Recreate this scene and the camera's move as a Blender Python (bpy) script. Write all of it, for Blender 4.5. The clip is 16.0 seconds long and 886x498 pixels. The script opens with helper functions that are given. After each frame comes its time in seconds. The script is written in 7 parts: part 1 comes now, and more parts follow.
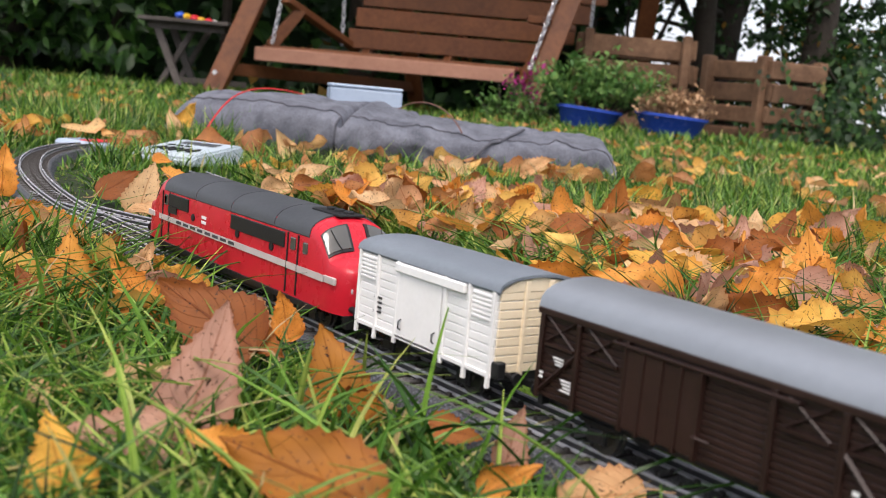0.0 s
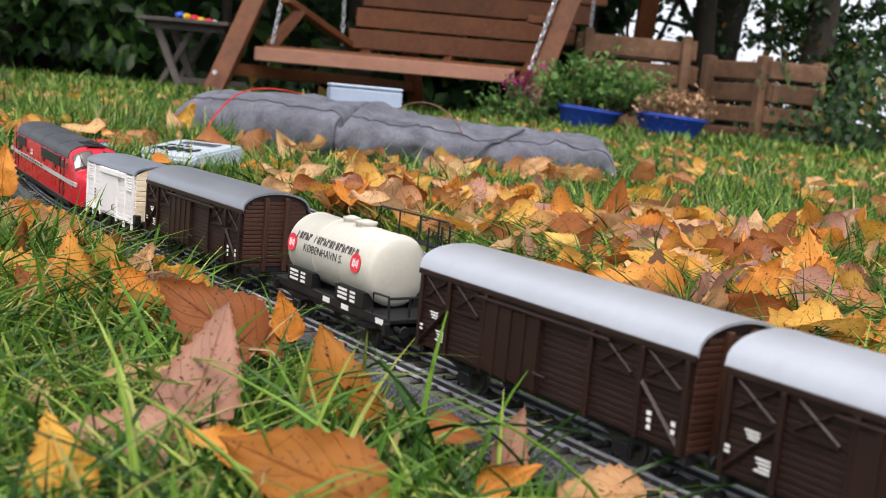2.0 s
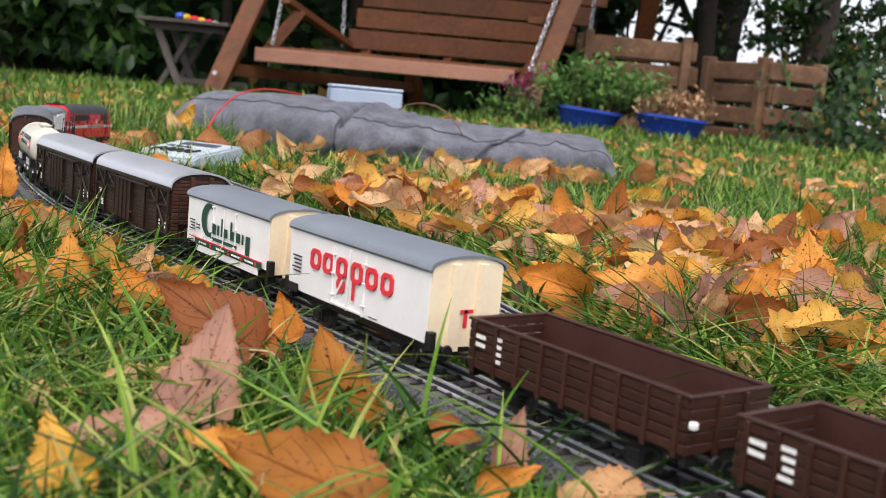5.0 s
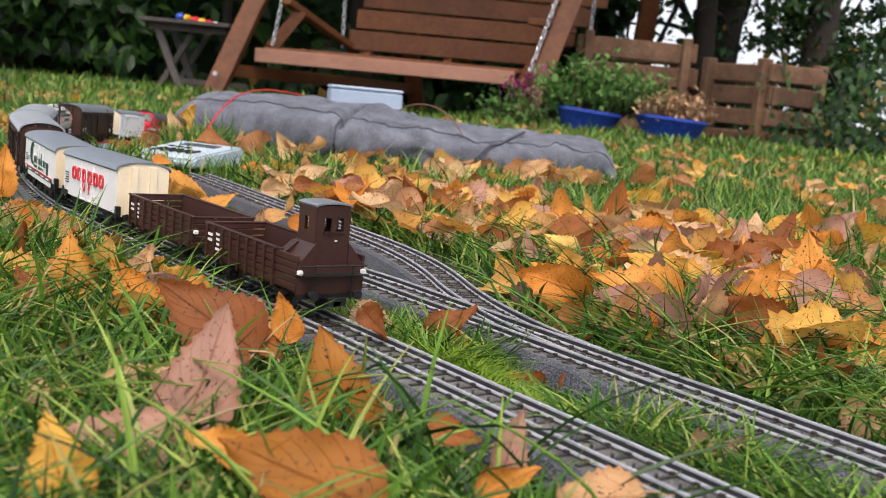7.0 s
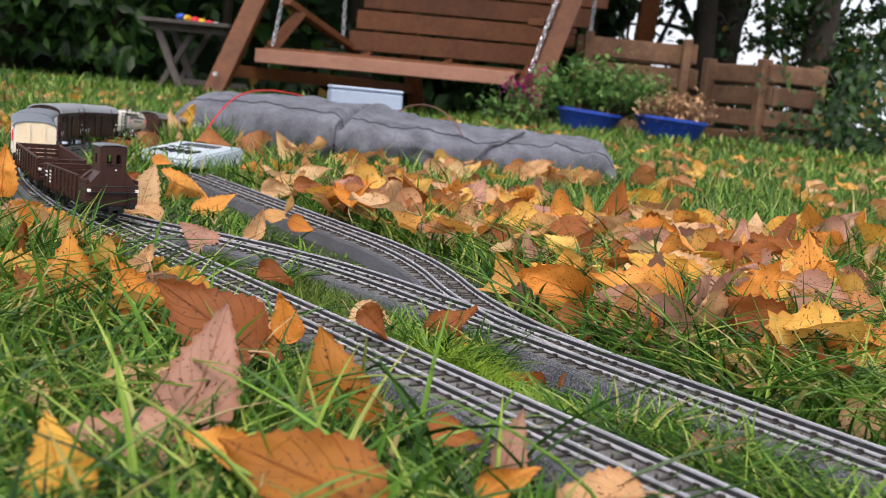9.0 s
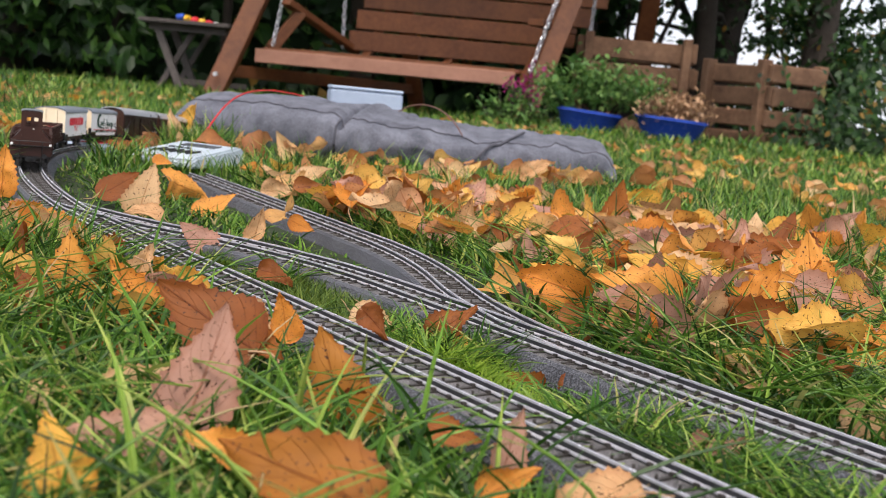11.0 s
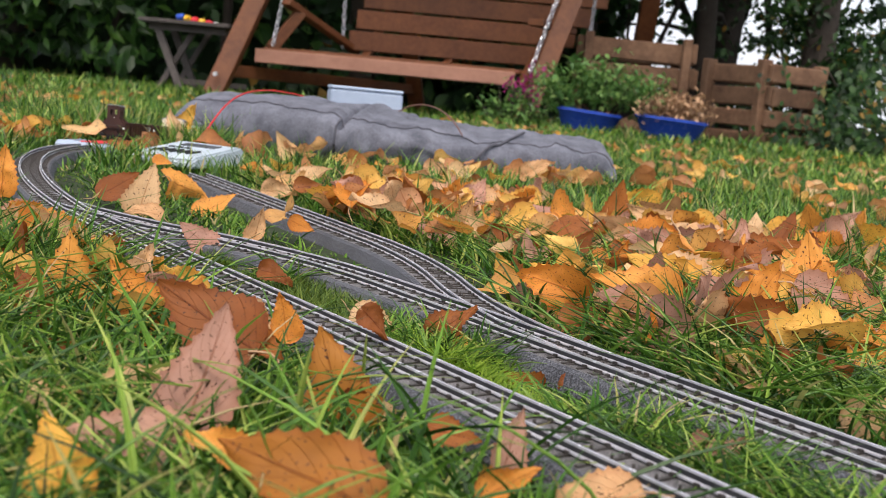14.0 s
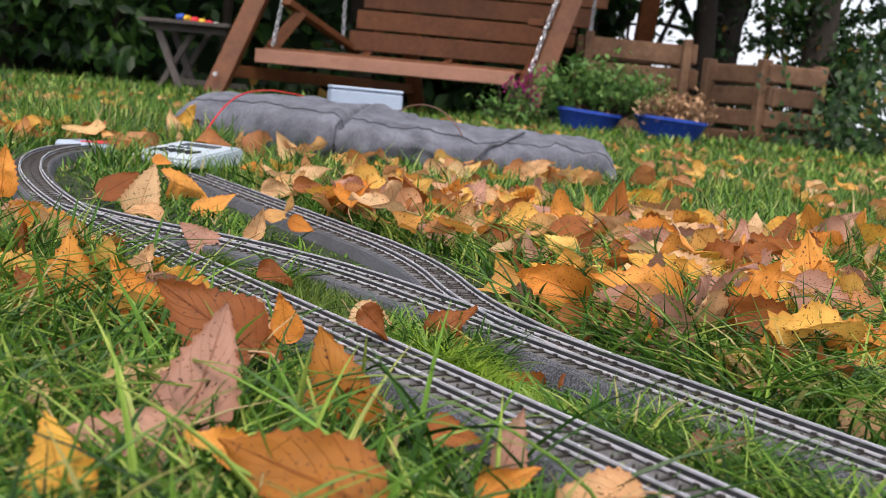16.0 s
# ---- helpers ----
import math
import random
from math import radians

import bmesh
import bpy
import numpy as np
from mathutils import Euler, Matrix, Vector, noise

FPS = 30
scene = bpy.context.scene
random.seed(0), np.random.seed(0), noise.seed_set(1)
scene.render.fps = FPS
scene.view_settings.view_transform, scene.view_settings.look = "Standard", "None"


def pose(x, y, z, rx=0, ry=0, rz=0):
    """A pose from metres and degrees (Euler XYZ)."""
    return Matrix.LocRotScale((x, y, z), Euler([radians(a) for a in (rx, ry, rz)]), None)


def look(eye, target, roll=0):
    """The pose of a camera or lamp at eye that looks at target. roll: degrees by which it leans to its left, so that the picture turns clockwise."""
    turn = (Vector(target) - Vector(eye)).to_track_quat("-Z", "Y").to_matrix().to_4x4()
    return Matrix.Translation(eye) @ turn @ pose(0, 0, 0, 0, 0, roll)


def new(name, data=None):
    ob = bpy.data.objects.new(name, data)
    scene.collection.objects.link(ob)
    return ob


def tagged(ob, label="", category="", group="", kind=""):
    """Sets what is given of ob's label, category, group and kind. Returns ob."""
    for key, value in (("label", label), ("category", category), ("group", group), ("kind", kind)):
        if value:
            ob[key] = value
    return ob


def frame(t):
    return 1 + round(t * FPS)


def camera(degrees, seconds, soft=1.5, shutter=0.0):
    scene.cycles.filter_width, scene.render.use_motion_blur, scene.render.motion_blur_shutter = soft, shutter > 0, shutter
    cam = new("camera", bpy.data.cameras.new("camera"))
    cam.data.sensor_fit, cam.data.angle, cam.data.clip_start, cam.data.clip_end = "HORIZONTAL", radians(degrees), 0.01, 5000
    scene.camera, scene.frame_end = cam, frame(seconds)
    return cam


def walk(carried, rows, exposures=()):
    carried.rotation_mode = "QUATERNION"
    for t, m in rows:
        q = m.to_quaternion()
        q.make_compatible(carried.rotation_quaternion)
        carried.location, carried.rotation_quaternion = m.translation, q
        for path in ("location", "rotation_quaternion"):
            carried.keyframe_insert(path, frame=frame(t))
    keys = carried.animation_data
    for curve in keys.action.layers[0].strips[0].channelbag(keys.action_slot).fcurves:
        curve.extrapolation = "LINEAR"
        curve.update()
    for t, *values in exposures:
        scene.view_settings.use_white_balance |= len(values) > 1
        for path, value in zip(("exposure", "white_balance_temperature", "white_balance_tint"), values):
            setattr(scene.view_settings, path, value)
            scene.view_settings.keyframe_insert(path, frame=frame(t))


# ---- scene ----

# ---- camera ----
EYE = Vector((0.0, -0.2131, 0.0924))


def aim(yaw, pitch, roll):
    y, p = radians(yaw), radians(pitch)
    way = Vector((-math.sin(y) * math.cos(p), math.cos(y) * math.cos(p), -math.sin(p)))
    return look(EYE, EYE + way, roll)


def eased(k):
    return aim(53.38, 8.074 + 0.133 * k, 5.384 - 0.18 * k)


cam = camera(45.87, 16.0, soft=0.8)
cam.data.dof.use_dof = True
cam.data.dof.focus_distance = 0.52
cam.data.dof.aperture_fstop = 27.0
walk(cam, [(t, eased(k)) for t, k in ((0, 1), (2.5, 1), (4.2, 0.8), (6.4, 0.35), (8, 0.1), (11.5, 0), (16, 0))],
     [(0, 0.13, 6400, 15), (16, 0.13, 6400, 15)])

# ---- light ----
world = bpy.data.worlds.new("world")
scene.world = world
world.use_nodes = True
wn = world.node_tree
sky = wn.nodes.new("ShaderNodeTexSky")
sky.sky_type = "NISHITA"
sky.sun_disc = False
SUN_AZ, SUN_EL = 132.0, 60.0
sky.sun_elevation = radians(SUN_EL)
sky.sun_rotation = radians(SUN_AZ)
sky.air_density, sky.dust_density, sky.ozone_density = 1.0, 8.0, 1.0
wn.nodes["Background"].inputs["Strength"].default_value = 0.10
wn.links.new(sky.outputs[0], wn.nodes["Background"].inputs["Color"])
# a thin white overcast over the whole sky
veil = wn.nodes.new("ShaderNodeBackground")
veil.inputs["Color"].default_value = (0.90, 0.95, 1.0, 1)
veil.inputs["Strength"].default_value = 0.96
both = wn.nodes.new("ShaderNodeAddShader")
wn.links.new(wn.nodes["Background"].outputs[0], both.inputs[0])
wn.links.new(veil.outputs[0], both.inputs[1])
wn.links.new(both.outputs[0], wn.nodes["World Output"].inputs["Surface"])
sun = new("sun", bpy.data.lights.new("sun", "SUN"))
sun.data.energy, sun.data.angle, sun.data.color = 1.8, radians(24), (1.0, 0.93, 0.84)
_az, _el = radians(SUN_AZ), radians(SUN_EL)
sun.matrix_world = look((math.sin(_az) * math.cos(_el) * 20, math.cos(_az) * math.cos(_el) * 20, math.sin(_el) * 20), (0, 0, 0))


# ---- materials ----
def mat(name, rough=0.6, metal=0.0):
    m = bpy.data.materials.new(name)
    m.use_nodes = True
    n = m.node_tree.nodes["Principled BSDF"]
    n.inputs["Roughness"].default_value = rough
    n.inputs["Metallic"].default_value = metal
    n.inputs["Specular IOR Level"].default_value = 0.3
    return m, m.node_tree, n


def node(nt, kind, **kw):
    n = nt.nodes.new(kind)
    for k, v in kw.items():
        n.inputs[k.replace("_", " ")].default_value = v
    return n


def ramp(nt, stops, fac):
    r = nt.nodes.new("ShaderNodeValToRGB")
    el = r.color_ramp.elements
    while len(el) < len(stops):
        el.new(0.5)
    for e, (p, c) in zip(el, stops):
        e.position, e.color = p, (*c, 1)
    nt.links.new(fac, r.inputs[0])
    return r


def mixed(nt, a, b, fac, mode="MIX"):
    m = nt.nodes.new("ShaderNodeMix")
    m.data_type, m.blend_type = "RGBA", mode
    for sock, v in ((6, a), (7, b)):
        if isinstance(v, tuple):
            m.inputs[sock].default_value = (*v, 1)
        else:
            nt.links.new(v, m.inputs[sock])
    if isinstance(fac, float):
        m.inputs[0].default_value = fac
    else:
        nt.links.new(fac, m.inputs[0])
    return m.outputs[2]


def coords(nt, kind="Object"):
    return nt.nodes.new("ShaderNodeTexCoord").outputs[kind]


def noisy(nt, scale, detail=4.0, vec=None, rough=0.6):
    n = node(nt, "ShaderNodeTexNoise", Scale=scale, Detail=detail, Roughness=rough)
    nt.links.new(vec if vec is not None else coords(nt), n.inputs["Vector"])
    return n.outputs["Fac"]


def bumped(nt, bsdf, height, dist=0.001, strength=0.5):
    b = node(nt, "ShaderNodeBump", Strength=strength, Distance=dist)
    nt.links.new(height, b.inputs["Height"])
    nt.links.new(b.outputs[0], bsdf.inputs["Normal"])


def paint(name, a, b, scale=60.0, rough=0.5, metal=0.0, bump=0.0002, fine=None, rand=0.0):
    """Two tones mixed by a broad and a fine noise, with relief and uneven gloss."""
    m, nt, n = mat(name, rough, metal)
    broad = noisy(nt, scale, 5)
    tight = noisy(nt, fine or scale * 9, 3)
    mix = node(nt, "ShaderNodeMath")
    mix.operation = "MULTIPLY_ADD"
    nt.links.new(broad, mix.inputs[0])
    mix.inputs[1].default_value = 0.7
    sc = node(nt, "ShaderNodeMath")
    sc.operation = "MULTIPLY"
    nt.links.new(tight, sc.inputs[0])
    sc.inputs[1].default_value = 0.35
    nt.links.new(sc.outputs[0], mix.inputs[2])
    r = ramp(nt, [(0.3, a), (0.72, b)], mix.outputs[0])
    col = r.outputs[0]
    if rand:
        info = nt.nodes.new("ShaderNodeObjectInfo")
        rr = node(nt, "ShaderNodeMapRange")
        nt.links.new(info.outputs["Random"], rr.inputs[0])
        rr.inputs[3].default_value, rr.inputs[4].default_value = 1 - rand, 1 + rand
        hs = node(nt, "ShaderNodeHueSaturation")
        nt.links.new(rr.outputs[0], hs.inputs["Value"])
        nt.links.new(col, hs.inputs["Color"])
        col = hs.outputs[0]
    nt.links.new(col, n.inputs["Base Color"])
    gl = node(nt, "ShaderNodeMapRange")
    nt.links.new(broad, gl.inputs[0])
    gl.inputs[3].default_value, gl.inputs[4].default_value = max(0.05, rough - 0.12), min(1, rough + 0.12)
    nt.links.new(gl.outputs[0], n.inputs["Roughness"])
    if bump:
        bumped(nt, n, tight, bump, 0.6)
    return m


def leafy(name, stops, scale, translucent=0.35, rough=0.5, spots=None, island=True, uv_veins=False, bump=0.0006, rand_object=False):
    """Thin plant tissue: colour by piece, blotches, light passing through."""
    m, nt, n = mat(name, rough)
    if rand_object:
        rnd = nt.nodes.new("ShaderNodeObjectInfo").outputs["Random"]
    else:
        rnd = nt.nodes.new("ShaderNodeNewGeometry").outputs["Random Per Island"]
    base = ramp(nt, stops, rnd).outputs[0]
    blotch = noisy(nt, scale, 5)
    hs = node(nt, "ShaderNodeHueSaturation")
    mr = node(nt, "ShaderNodeMapRange")
    nt.links.new(blotch, mr.inputs[0])
    mr.inputs[3].default_value, mr.inputs[4].default_value = 0.55, 1.45
    nt.links.new(mr.outputs[0], hs.inputs["Value"])
    nt.links.new(base, hs.inputs["Color"])
    col = hs.outputs[0]
    if spots:
        # broad brown patches, then fine dark specks
        patch = ramp(nt, [(0.50, (0, 0, 0)), (0.80, (0.5, 0.5, 0.5))], noisy(nt, 38, 5))
        col = mixed(nt, col, mixed(nt, col, (0.55, 0.36, 0.24), 1.0, "MULTIPLY"), patch.outputs[0])
        v = node(nt, "ShaderNodeTexNoise", Scale=spots, Detail=2.0)
        nt.links.new(coords(nt), v.inputs["Vector"])
        st = ramp(nt, [(0.63, (0, 0, 0)), (0.69, (1, 1, 1))], v.outputs["Fac"])
        col = mixed(nt, col, (0.06, 0.025, 0.01), st.outputs[0])
    if uv_veins:
        sep = nt.nodes.new("ShaderNodeSeparateXYZ")
        nt.links.new(coords(nt, "UV"), sep.inputs[0])
        ab = node(nt, "ShaderNodeMath")
        ab.operation = "ABSOLUTE"
        nt.links.new(sep.outputs[0], ab.inputs[0])
        # side veins: stripes of v - 0.55 |u|
        k = node(nt, "ShaderNodeMath")
        k.operation = "MULTIPLY_ADD"
        nt.links.new(ab.outputs[0], k.inputs[0])
        k.inputs[1].default_value = -0.42
        nt.links.new(sep.outputs[1], k.inputs[2])
        s = node(nt, "ShaderNodeMath")
        s.operation = "MULTIPLY"
        nt.links.new(k.outputs[0], s.inputs[0])
        s.inputs[1].default_value = 46.0
        w = node(nt, "ShaderNodeMath")
        w.operation = "SINE"
        nt.links.new(s.outputs[0], w.inputs[0])
        side = ramp(nt, [(0.0, (0, 0, 0)), (0.965, (0, 0, 0)), (1.0, (0.55, 0.55, 0.55))], w.outputs[0])
        mid = ramp(nt, [(0.0, (1, 1, 1)), (0.022, (1, 1, 1)), (0.045, (0, 0, 0))], ab.outputs[0])
        rim = ramp(nt, [(0.72, (0, 0, 0)), (1.0, (0.55, 0.55, 0.55))], ab.outputs[0])
        col = mixed(nt, col, mixed(nt, col, (0.62, 0.42, 0.28), 1.0, "MULTIPLY"), rim.outputs[0])
        veins = mixed(nt, side.outputs[0], mid.outputs[0], 1.0, "ADD")
        dark = mixed(nt, col, (0.74, 0.62, 0.54), 1.0, "MULTIPLY")
        col = mixed(nt, col, dark, veins)
        bumped(nt, n, veins, bump, 0.7)
    else:
        bumped(nt, n, blotch, bump, 0.4)
    nt.links.new(col, n.inputs["Base Color"])
    tr = nt.nodes.new("ShaderNodeBsdfTranslucent")
    nt.links.new(col, tr.inputs["Color"])
    ms = nt.nodes.new("ShaderNodeMixShader")
    ms.inputs[0].default_value = translucent
    nt.links.new(n.outputs[0], ms.inputs[1])
    nt.links.new(tr.outputs[0], ms.inputs[2])
    nt.links.new(ms.outputs[0], nt.nodes["Material Output"].inputs["Surface"])
    return m


# soil kept near black, the shade between blades put into its colour
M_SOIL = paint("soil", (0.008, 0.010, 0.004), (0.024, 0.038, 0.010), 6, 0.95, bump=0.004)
M_GRASS = leafy("grass_blade", [(0.0, (0.010, 0.034, 0.005)), (0.40, (0.046, 0.130, 0.013)), (0.78, (0.150, 0.28, 0.034)), (0.94, (0.32, 0.38, 0.08)), (1.0, (0.38, 0.28, 0.14))], 60, 0.26, 0.42)
M_MOSS = leafy("moss", [(0.0, (0.030, 0.065, 0.008)), (0.6, (0.075, 0.135, 0.014)), (1.0, (0.17, 0.22, 0.03))], 120, 0.25, 0.6)
M_MOSS_TIP = leafy("moss_tip", [(0.0, (0.10, 0.20, 0.012)), (0.6, (0.18, 0.30, 0.02)), (1.0, (0.30, 0.40, 0.04))], 150, 0.3, 0.6)
AUTUMN = [(0.0, (0.70, 0.34, 0.045)), (0.22, (0.68, 0.40, 0.16)), (0.40, (0.34, 0.115, 0.03)), (0.55, (0.70, 0.48, 0.25)), (0.70, (0.74, 0.44, 0.08)), (0.85, (0.46, 0.18, 0.04)), (1.0, (0.62, 0.36, 0.20))]
M_LEAF_LOOSE = leafy("autumn_leaf_litter", AUTUMN, 60, 0.4, 0.5, spots=600, uv_veins=True)
def gritty(name, a, b, grain):
    """Moulded ballast: coarse dark and pale grains with relief."""
    m, nt, n = mat(name, 0.6)
    fine_, broad = noisy(nt, grain, 2), noisy(nt, 40, 4)
    r = ramp(nt, [(0.36, a), (0.50, tuple((p + q) / 2.6 for p, q in zip(a, b))), (0.66, b)], fine_)
    shade = ramp(nt, [(0.3, (0.75, 0.75, 0.75)), (0.7, (1.15, 1.15, 1.15))], broad)
    nt.links.new(mixed(nt, r.outputs[0], shade.outputs[0], 1.0, "MULTIPLY"), n.inputs["Base Color"])
    bumped(nt, n, fine_, 0.0008, 0.9)
    return m


M_SLEEPER = paint("brown_black_sleeper", (0.028, 0.025, 0.023), (0.065, 0.058, 0.052), 200, 0.5, rand=0.25)
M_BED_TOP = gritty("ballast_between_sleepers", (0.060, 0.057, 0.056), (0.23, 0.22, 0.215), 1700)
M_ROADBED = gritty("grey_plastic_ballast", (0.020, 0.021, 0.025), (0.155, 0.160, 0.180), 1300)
# skylight on head and foot and shade on the web are coloured in
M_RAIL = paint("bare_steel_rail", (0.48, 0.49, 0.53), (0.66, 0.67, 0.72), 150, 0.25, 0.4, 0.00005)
M_WEB = paint("shaded_rail_web", (0.030, 0.031, 0.035), (0.075, 0.076, 0.082), 200, 0.5, 0.4, 0.00005)
M_FOOT = paint("lit_rail_foot", (0.34, 0.34, 0.36), (0.50, 0.50, 0.53), 150, 0.36, 0.3, 0.00005)
M_RED = paint("red_gloss_paint", (0.40, 0.009, 0.020), (0.49, 0.015, 0.028), 60, 0.28, bump=0.00003)
M_SILVER = paint("silver_stripe", (0.50, 0.46, 0.44), (0.62, 0.58, 0.56), 80, 0.4, 0.3, 0)
M_CHARCOAL = paint("dark_grey_roof", (0.030, 0.033, 0.038), (0.06, 0.064, 0.07), 60, 0.5, bump=0.0001)
M_BLACK = paint("black_plastic", (0.006, 0.006, 0.0065), (0.016, 0.016, 0.017), 120, 0.45, bump=0.0001)
M_GLASS, _nt, _n = mat("tinted_glass", 0.06)
_n.inputs["Base Color"].default_value = (0.07, 0.069, 0.062, 1)
_n.inputs["Coat Weight"].default_value = 0.6
M_CREAM = paint("cream_plastic_end", (0.70, 0.58, 0.40), (0.80, 0.69, 0.50), 70, 0.45, bump=0.00005)
M_WHITE = paint("white_painted_body", (0.68, 0.675, 0.655), (0.76, 0.755, 0.74), 60, 0.42, bump=0.00005, rand=0.03)
M_GREYROOF = paint("blue_grey_roof", (0.125, 0.145, 0.168), (0.175, 0.198, 0.225), 70, 0.42, bump=0.0001)
M_SILVERROOF = paint("silver_grey_roof", (0.20, 0.215, 0.235), (0.24, 0.26, 0.285), 25, 0.32, 0.35, 0.00001)
M_BRIGHTROOF = paint("bright_silver_roof", (0.38, 0.40, 0.43), (0.45, 0.475, 0.51), 25, 0.32, 0.4, 0.00001)
M_BROWN = paint("brown_wagon_paint", (0.013, 0.0058, 0.0045), (0.028, 0.0125, 0.0092), 90, 0.42, bump=0.0001, rand=0.12)
# wagon ends get a lighter red-brown, the light on them coloured in
M_BROWN_END = paint("brown_lit_end_plank", (0.034, 0.014, 0.009), (0.068, 0.028, 0.016), 90, 0.5, bump=0.0001, rand=0.12)
M_INNER = paint("dark_brown_inside", (0.030, 0.011, 0.008), (0.060, 0.022, 0.015), 90, 0.6, rand=0.1)
M_GONDOLA = paint("red_brown_wagon_paint", (0.026, 0.0095, 0.0070), (0.052, 0.0200, 0.0140), 90, 0.42, bump=0.0001, rand=0.12)
M_TANK = paint("ivory_tank_paint", (0.43, 0.42, 0.36), (0.52, 0.51, 0.44), 60, 0.33, bump=0.00004)
M_LETTER = paint("white_lettering", (0.62, 0.62, 0.60), (0.78, 0.78, 0.76), 200, 0.6, bump=0)
M_LETTER_D = paint("dark_lettering", (0.02, 0.02, 0.02), (0.05, 0.05, 0.05), 200, 0.6, bump=0)
M_SIGN_RED = paint("red_print", (0.55, 0.02, 0.04), (0.66, 0.04, 0.05), 100, 0.5, bump=0)
M_SIGN_GREEN = paint("dark_green_print", (0.008, 0.045, 0.028), (0.015, 0.065, 0.04), 100, 0.5, bump=0)
M_STEELWHEEL = paint("dark_steel_wheel", (0.05, 0.05, 0.05), (0.16, 0.155, 0.15), 200, 0.4, 0.7, 0)
M_DENIM = paint("grey_cushion_fabric", (0.026, 0.028, 0.036), (0.175, 0.182, 0.215), 26, 0.95, bump=0.0016, fine=420)
M_PIPING = paint("dark_piping", (0.035, 0.036, 0.045), (0.09, 0.09, 0.105), 30, 0.9, bump=0.0005)
M_BOX = paint("pale_blue_grey_plastic", (0.27, 0.33, 0.42), (0.34, 0.41, 0.50), 12, 0.5, bump=0.0001)
M_UNIT = paint("light_grey_unit_plastic", (0.32, 0.38, 0.42), (0.44, 0.50, 0.54), 40, 0.45, bump=0.0001)
M_WIRE = paint("red_wire", (0.42, 0.01, 0.012), (0.55, 0.02, 0.02), 60, 0.4, bump=0)
M_WIRE_B = paint("brown_wire", (0.09, 0.04, 0.03), (0.16, 0.07, 0.05), 60, 0.5, bump=0)
M_SWING = paint("red_brown_stained_wood", (0.075, 0.024, 0.008), (0.165, 0.060, 0.021), 5, 0.5, bump=0.002, fine=40, rand=0.12)
M_SWING_EDGE = paint("pale_stained_wood_edge", (0.24, 0.115, 0.075), (0.36, 0.185, 0.125), 6, 0.55, bump=0.001, fine=40, rand=0.08)
M_CHAIN = paint("galvanised_chain", (0.45, 0.46, 0.48), (0.68, 0.69, 0.71), 60, 0.35, 0.8, 0)
M_CRATE = paint("weathered_brown_wood", (0.055, 0.026, 0.014), (0.20, 0.115, 0.066), 7, 0.8, bump=0.004, fine=34, rand=0.3)
M_OLDWOOD = paint("grey_weathered_wood", (0.045, 0.038, 0.034), (0.12, 0.105, 0.095), 8, 0.8, bump=0.002, fine=60, rand=0.15)
M_POT = paint("cobalt_glazed_pot", (0.012, 0.035, 0.26), (0.03, 0.08, 0.42), 6, 0.25, bump=0.0005)
# near-black green: the hedge's inner shade put into the colour
M_DEEP = leafy("hedge_shade_body", [(0.0, (0.006, 0.016, 0.005)), (1.0, (0.012, 0.030, 0.008))], 6, 0.0, 0.9, bump=0.02)
M_BARK = paint("dark_bark", (0.018, 0.014, 0.011), (0.05, 0.04, 0.03), 6, 0.9, bump=0.01)
M_HEDGE = leafy("hedge_leaf", [(0.0, (0.010, 0.034, 0.006)), (0.6, (0.026, 0.075, 0.012)), (1.0, (0.08, 0.17, 0.028))], 3, 0.28, 0.36, bump=0.002)
M_TREE = leafy("tree_leaf", [(0.0, (0.010, 0.028, 0.009)), (0.6, (0.020, 0.06, 0.013)), (0.93, (0.06, 0.13, 0.03)), (1.0, (0.35, 0.17, 0.03))], 3, 0.3, 0.45, bump=0.002)
M_BUSH = leafy("pot_plant_leaf", [(0.0, (0.05, 0.13, 0.03)), (0.6, (0.10, 0.22, 0.05)), (1.0, (0.20, 0.31, 0.08))], 10, 0.3, 0.5, bump=0.001)
M_DRY = leafy("dry_stalk", [(0.0, (0.30, 0.17, 0.09)), (1.0, (0.50, 0.33, 0.19))], 10, 0.2, 0.7, bump=0.001)
M_PETAL = leafy("purple_petal", [(0.0, (0.22, 0.015, 0.10)), (1.0, (0.42, 0.04, 0.22))], 10, 0.3, 0.6, bump=0.001)
M_YELLOW = paint("yellow_packaging", (0.70, 0.38, 0.02), (0.78, 0.50, 0.05), 30, 0.35, bump=0)
M_BLUE = paint("blue_packaging", (0.03, 0.08, 0.45), (0.06, 0.14, 0.6), 30, 0.35, bump=0)


# ---- building helpers ----
def thing(name, label, category, group="", at=None, kind=""):
    ob = new(name)
    ob.empty_display_size = 0.02
    if at is not None:
        ob.matrix_basis = at
    return tagged(ob, label, category, group, kind)


def finish(name, bm, material, smooth=False):
    me = bpy.data.meshes.new(name)
    bmesh.ops.recalc_face_normals(bm, faces=bm.faces)
    bm.to_mesh(me)
    bm.free()
    for m in material if isinstance(material, (list, tuple)) else [material]:
        me.materials.append(m)
    if smooth:
        me.shade_smooth()
        me.set_sharp_from_angle(angle=radians(38))
    return me


def part(name, bm, material, parent=None, label="", smooth=False):
    ob = new(name, finish(name, bm, material, smooth))
    ob.parent = parent
    return tagged(ob, label)


def again(name, mesh, parent, m=None):
    """One more part on the same mesh."""
    ob = new(name, mesh)
    ob.parent = parent
    if m is not None:
        ob.matrix_basis = m
    return ob


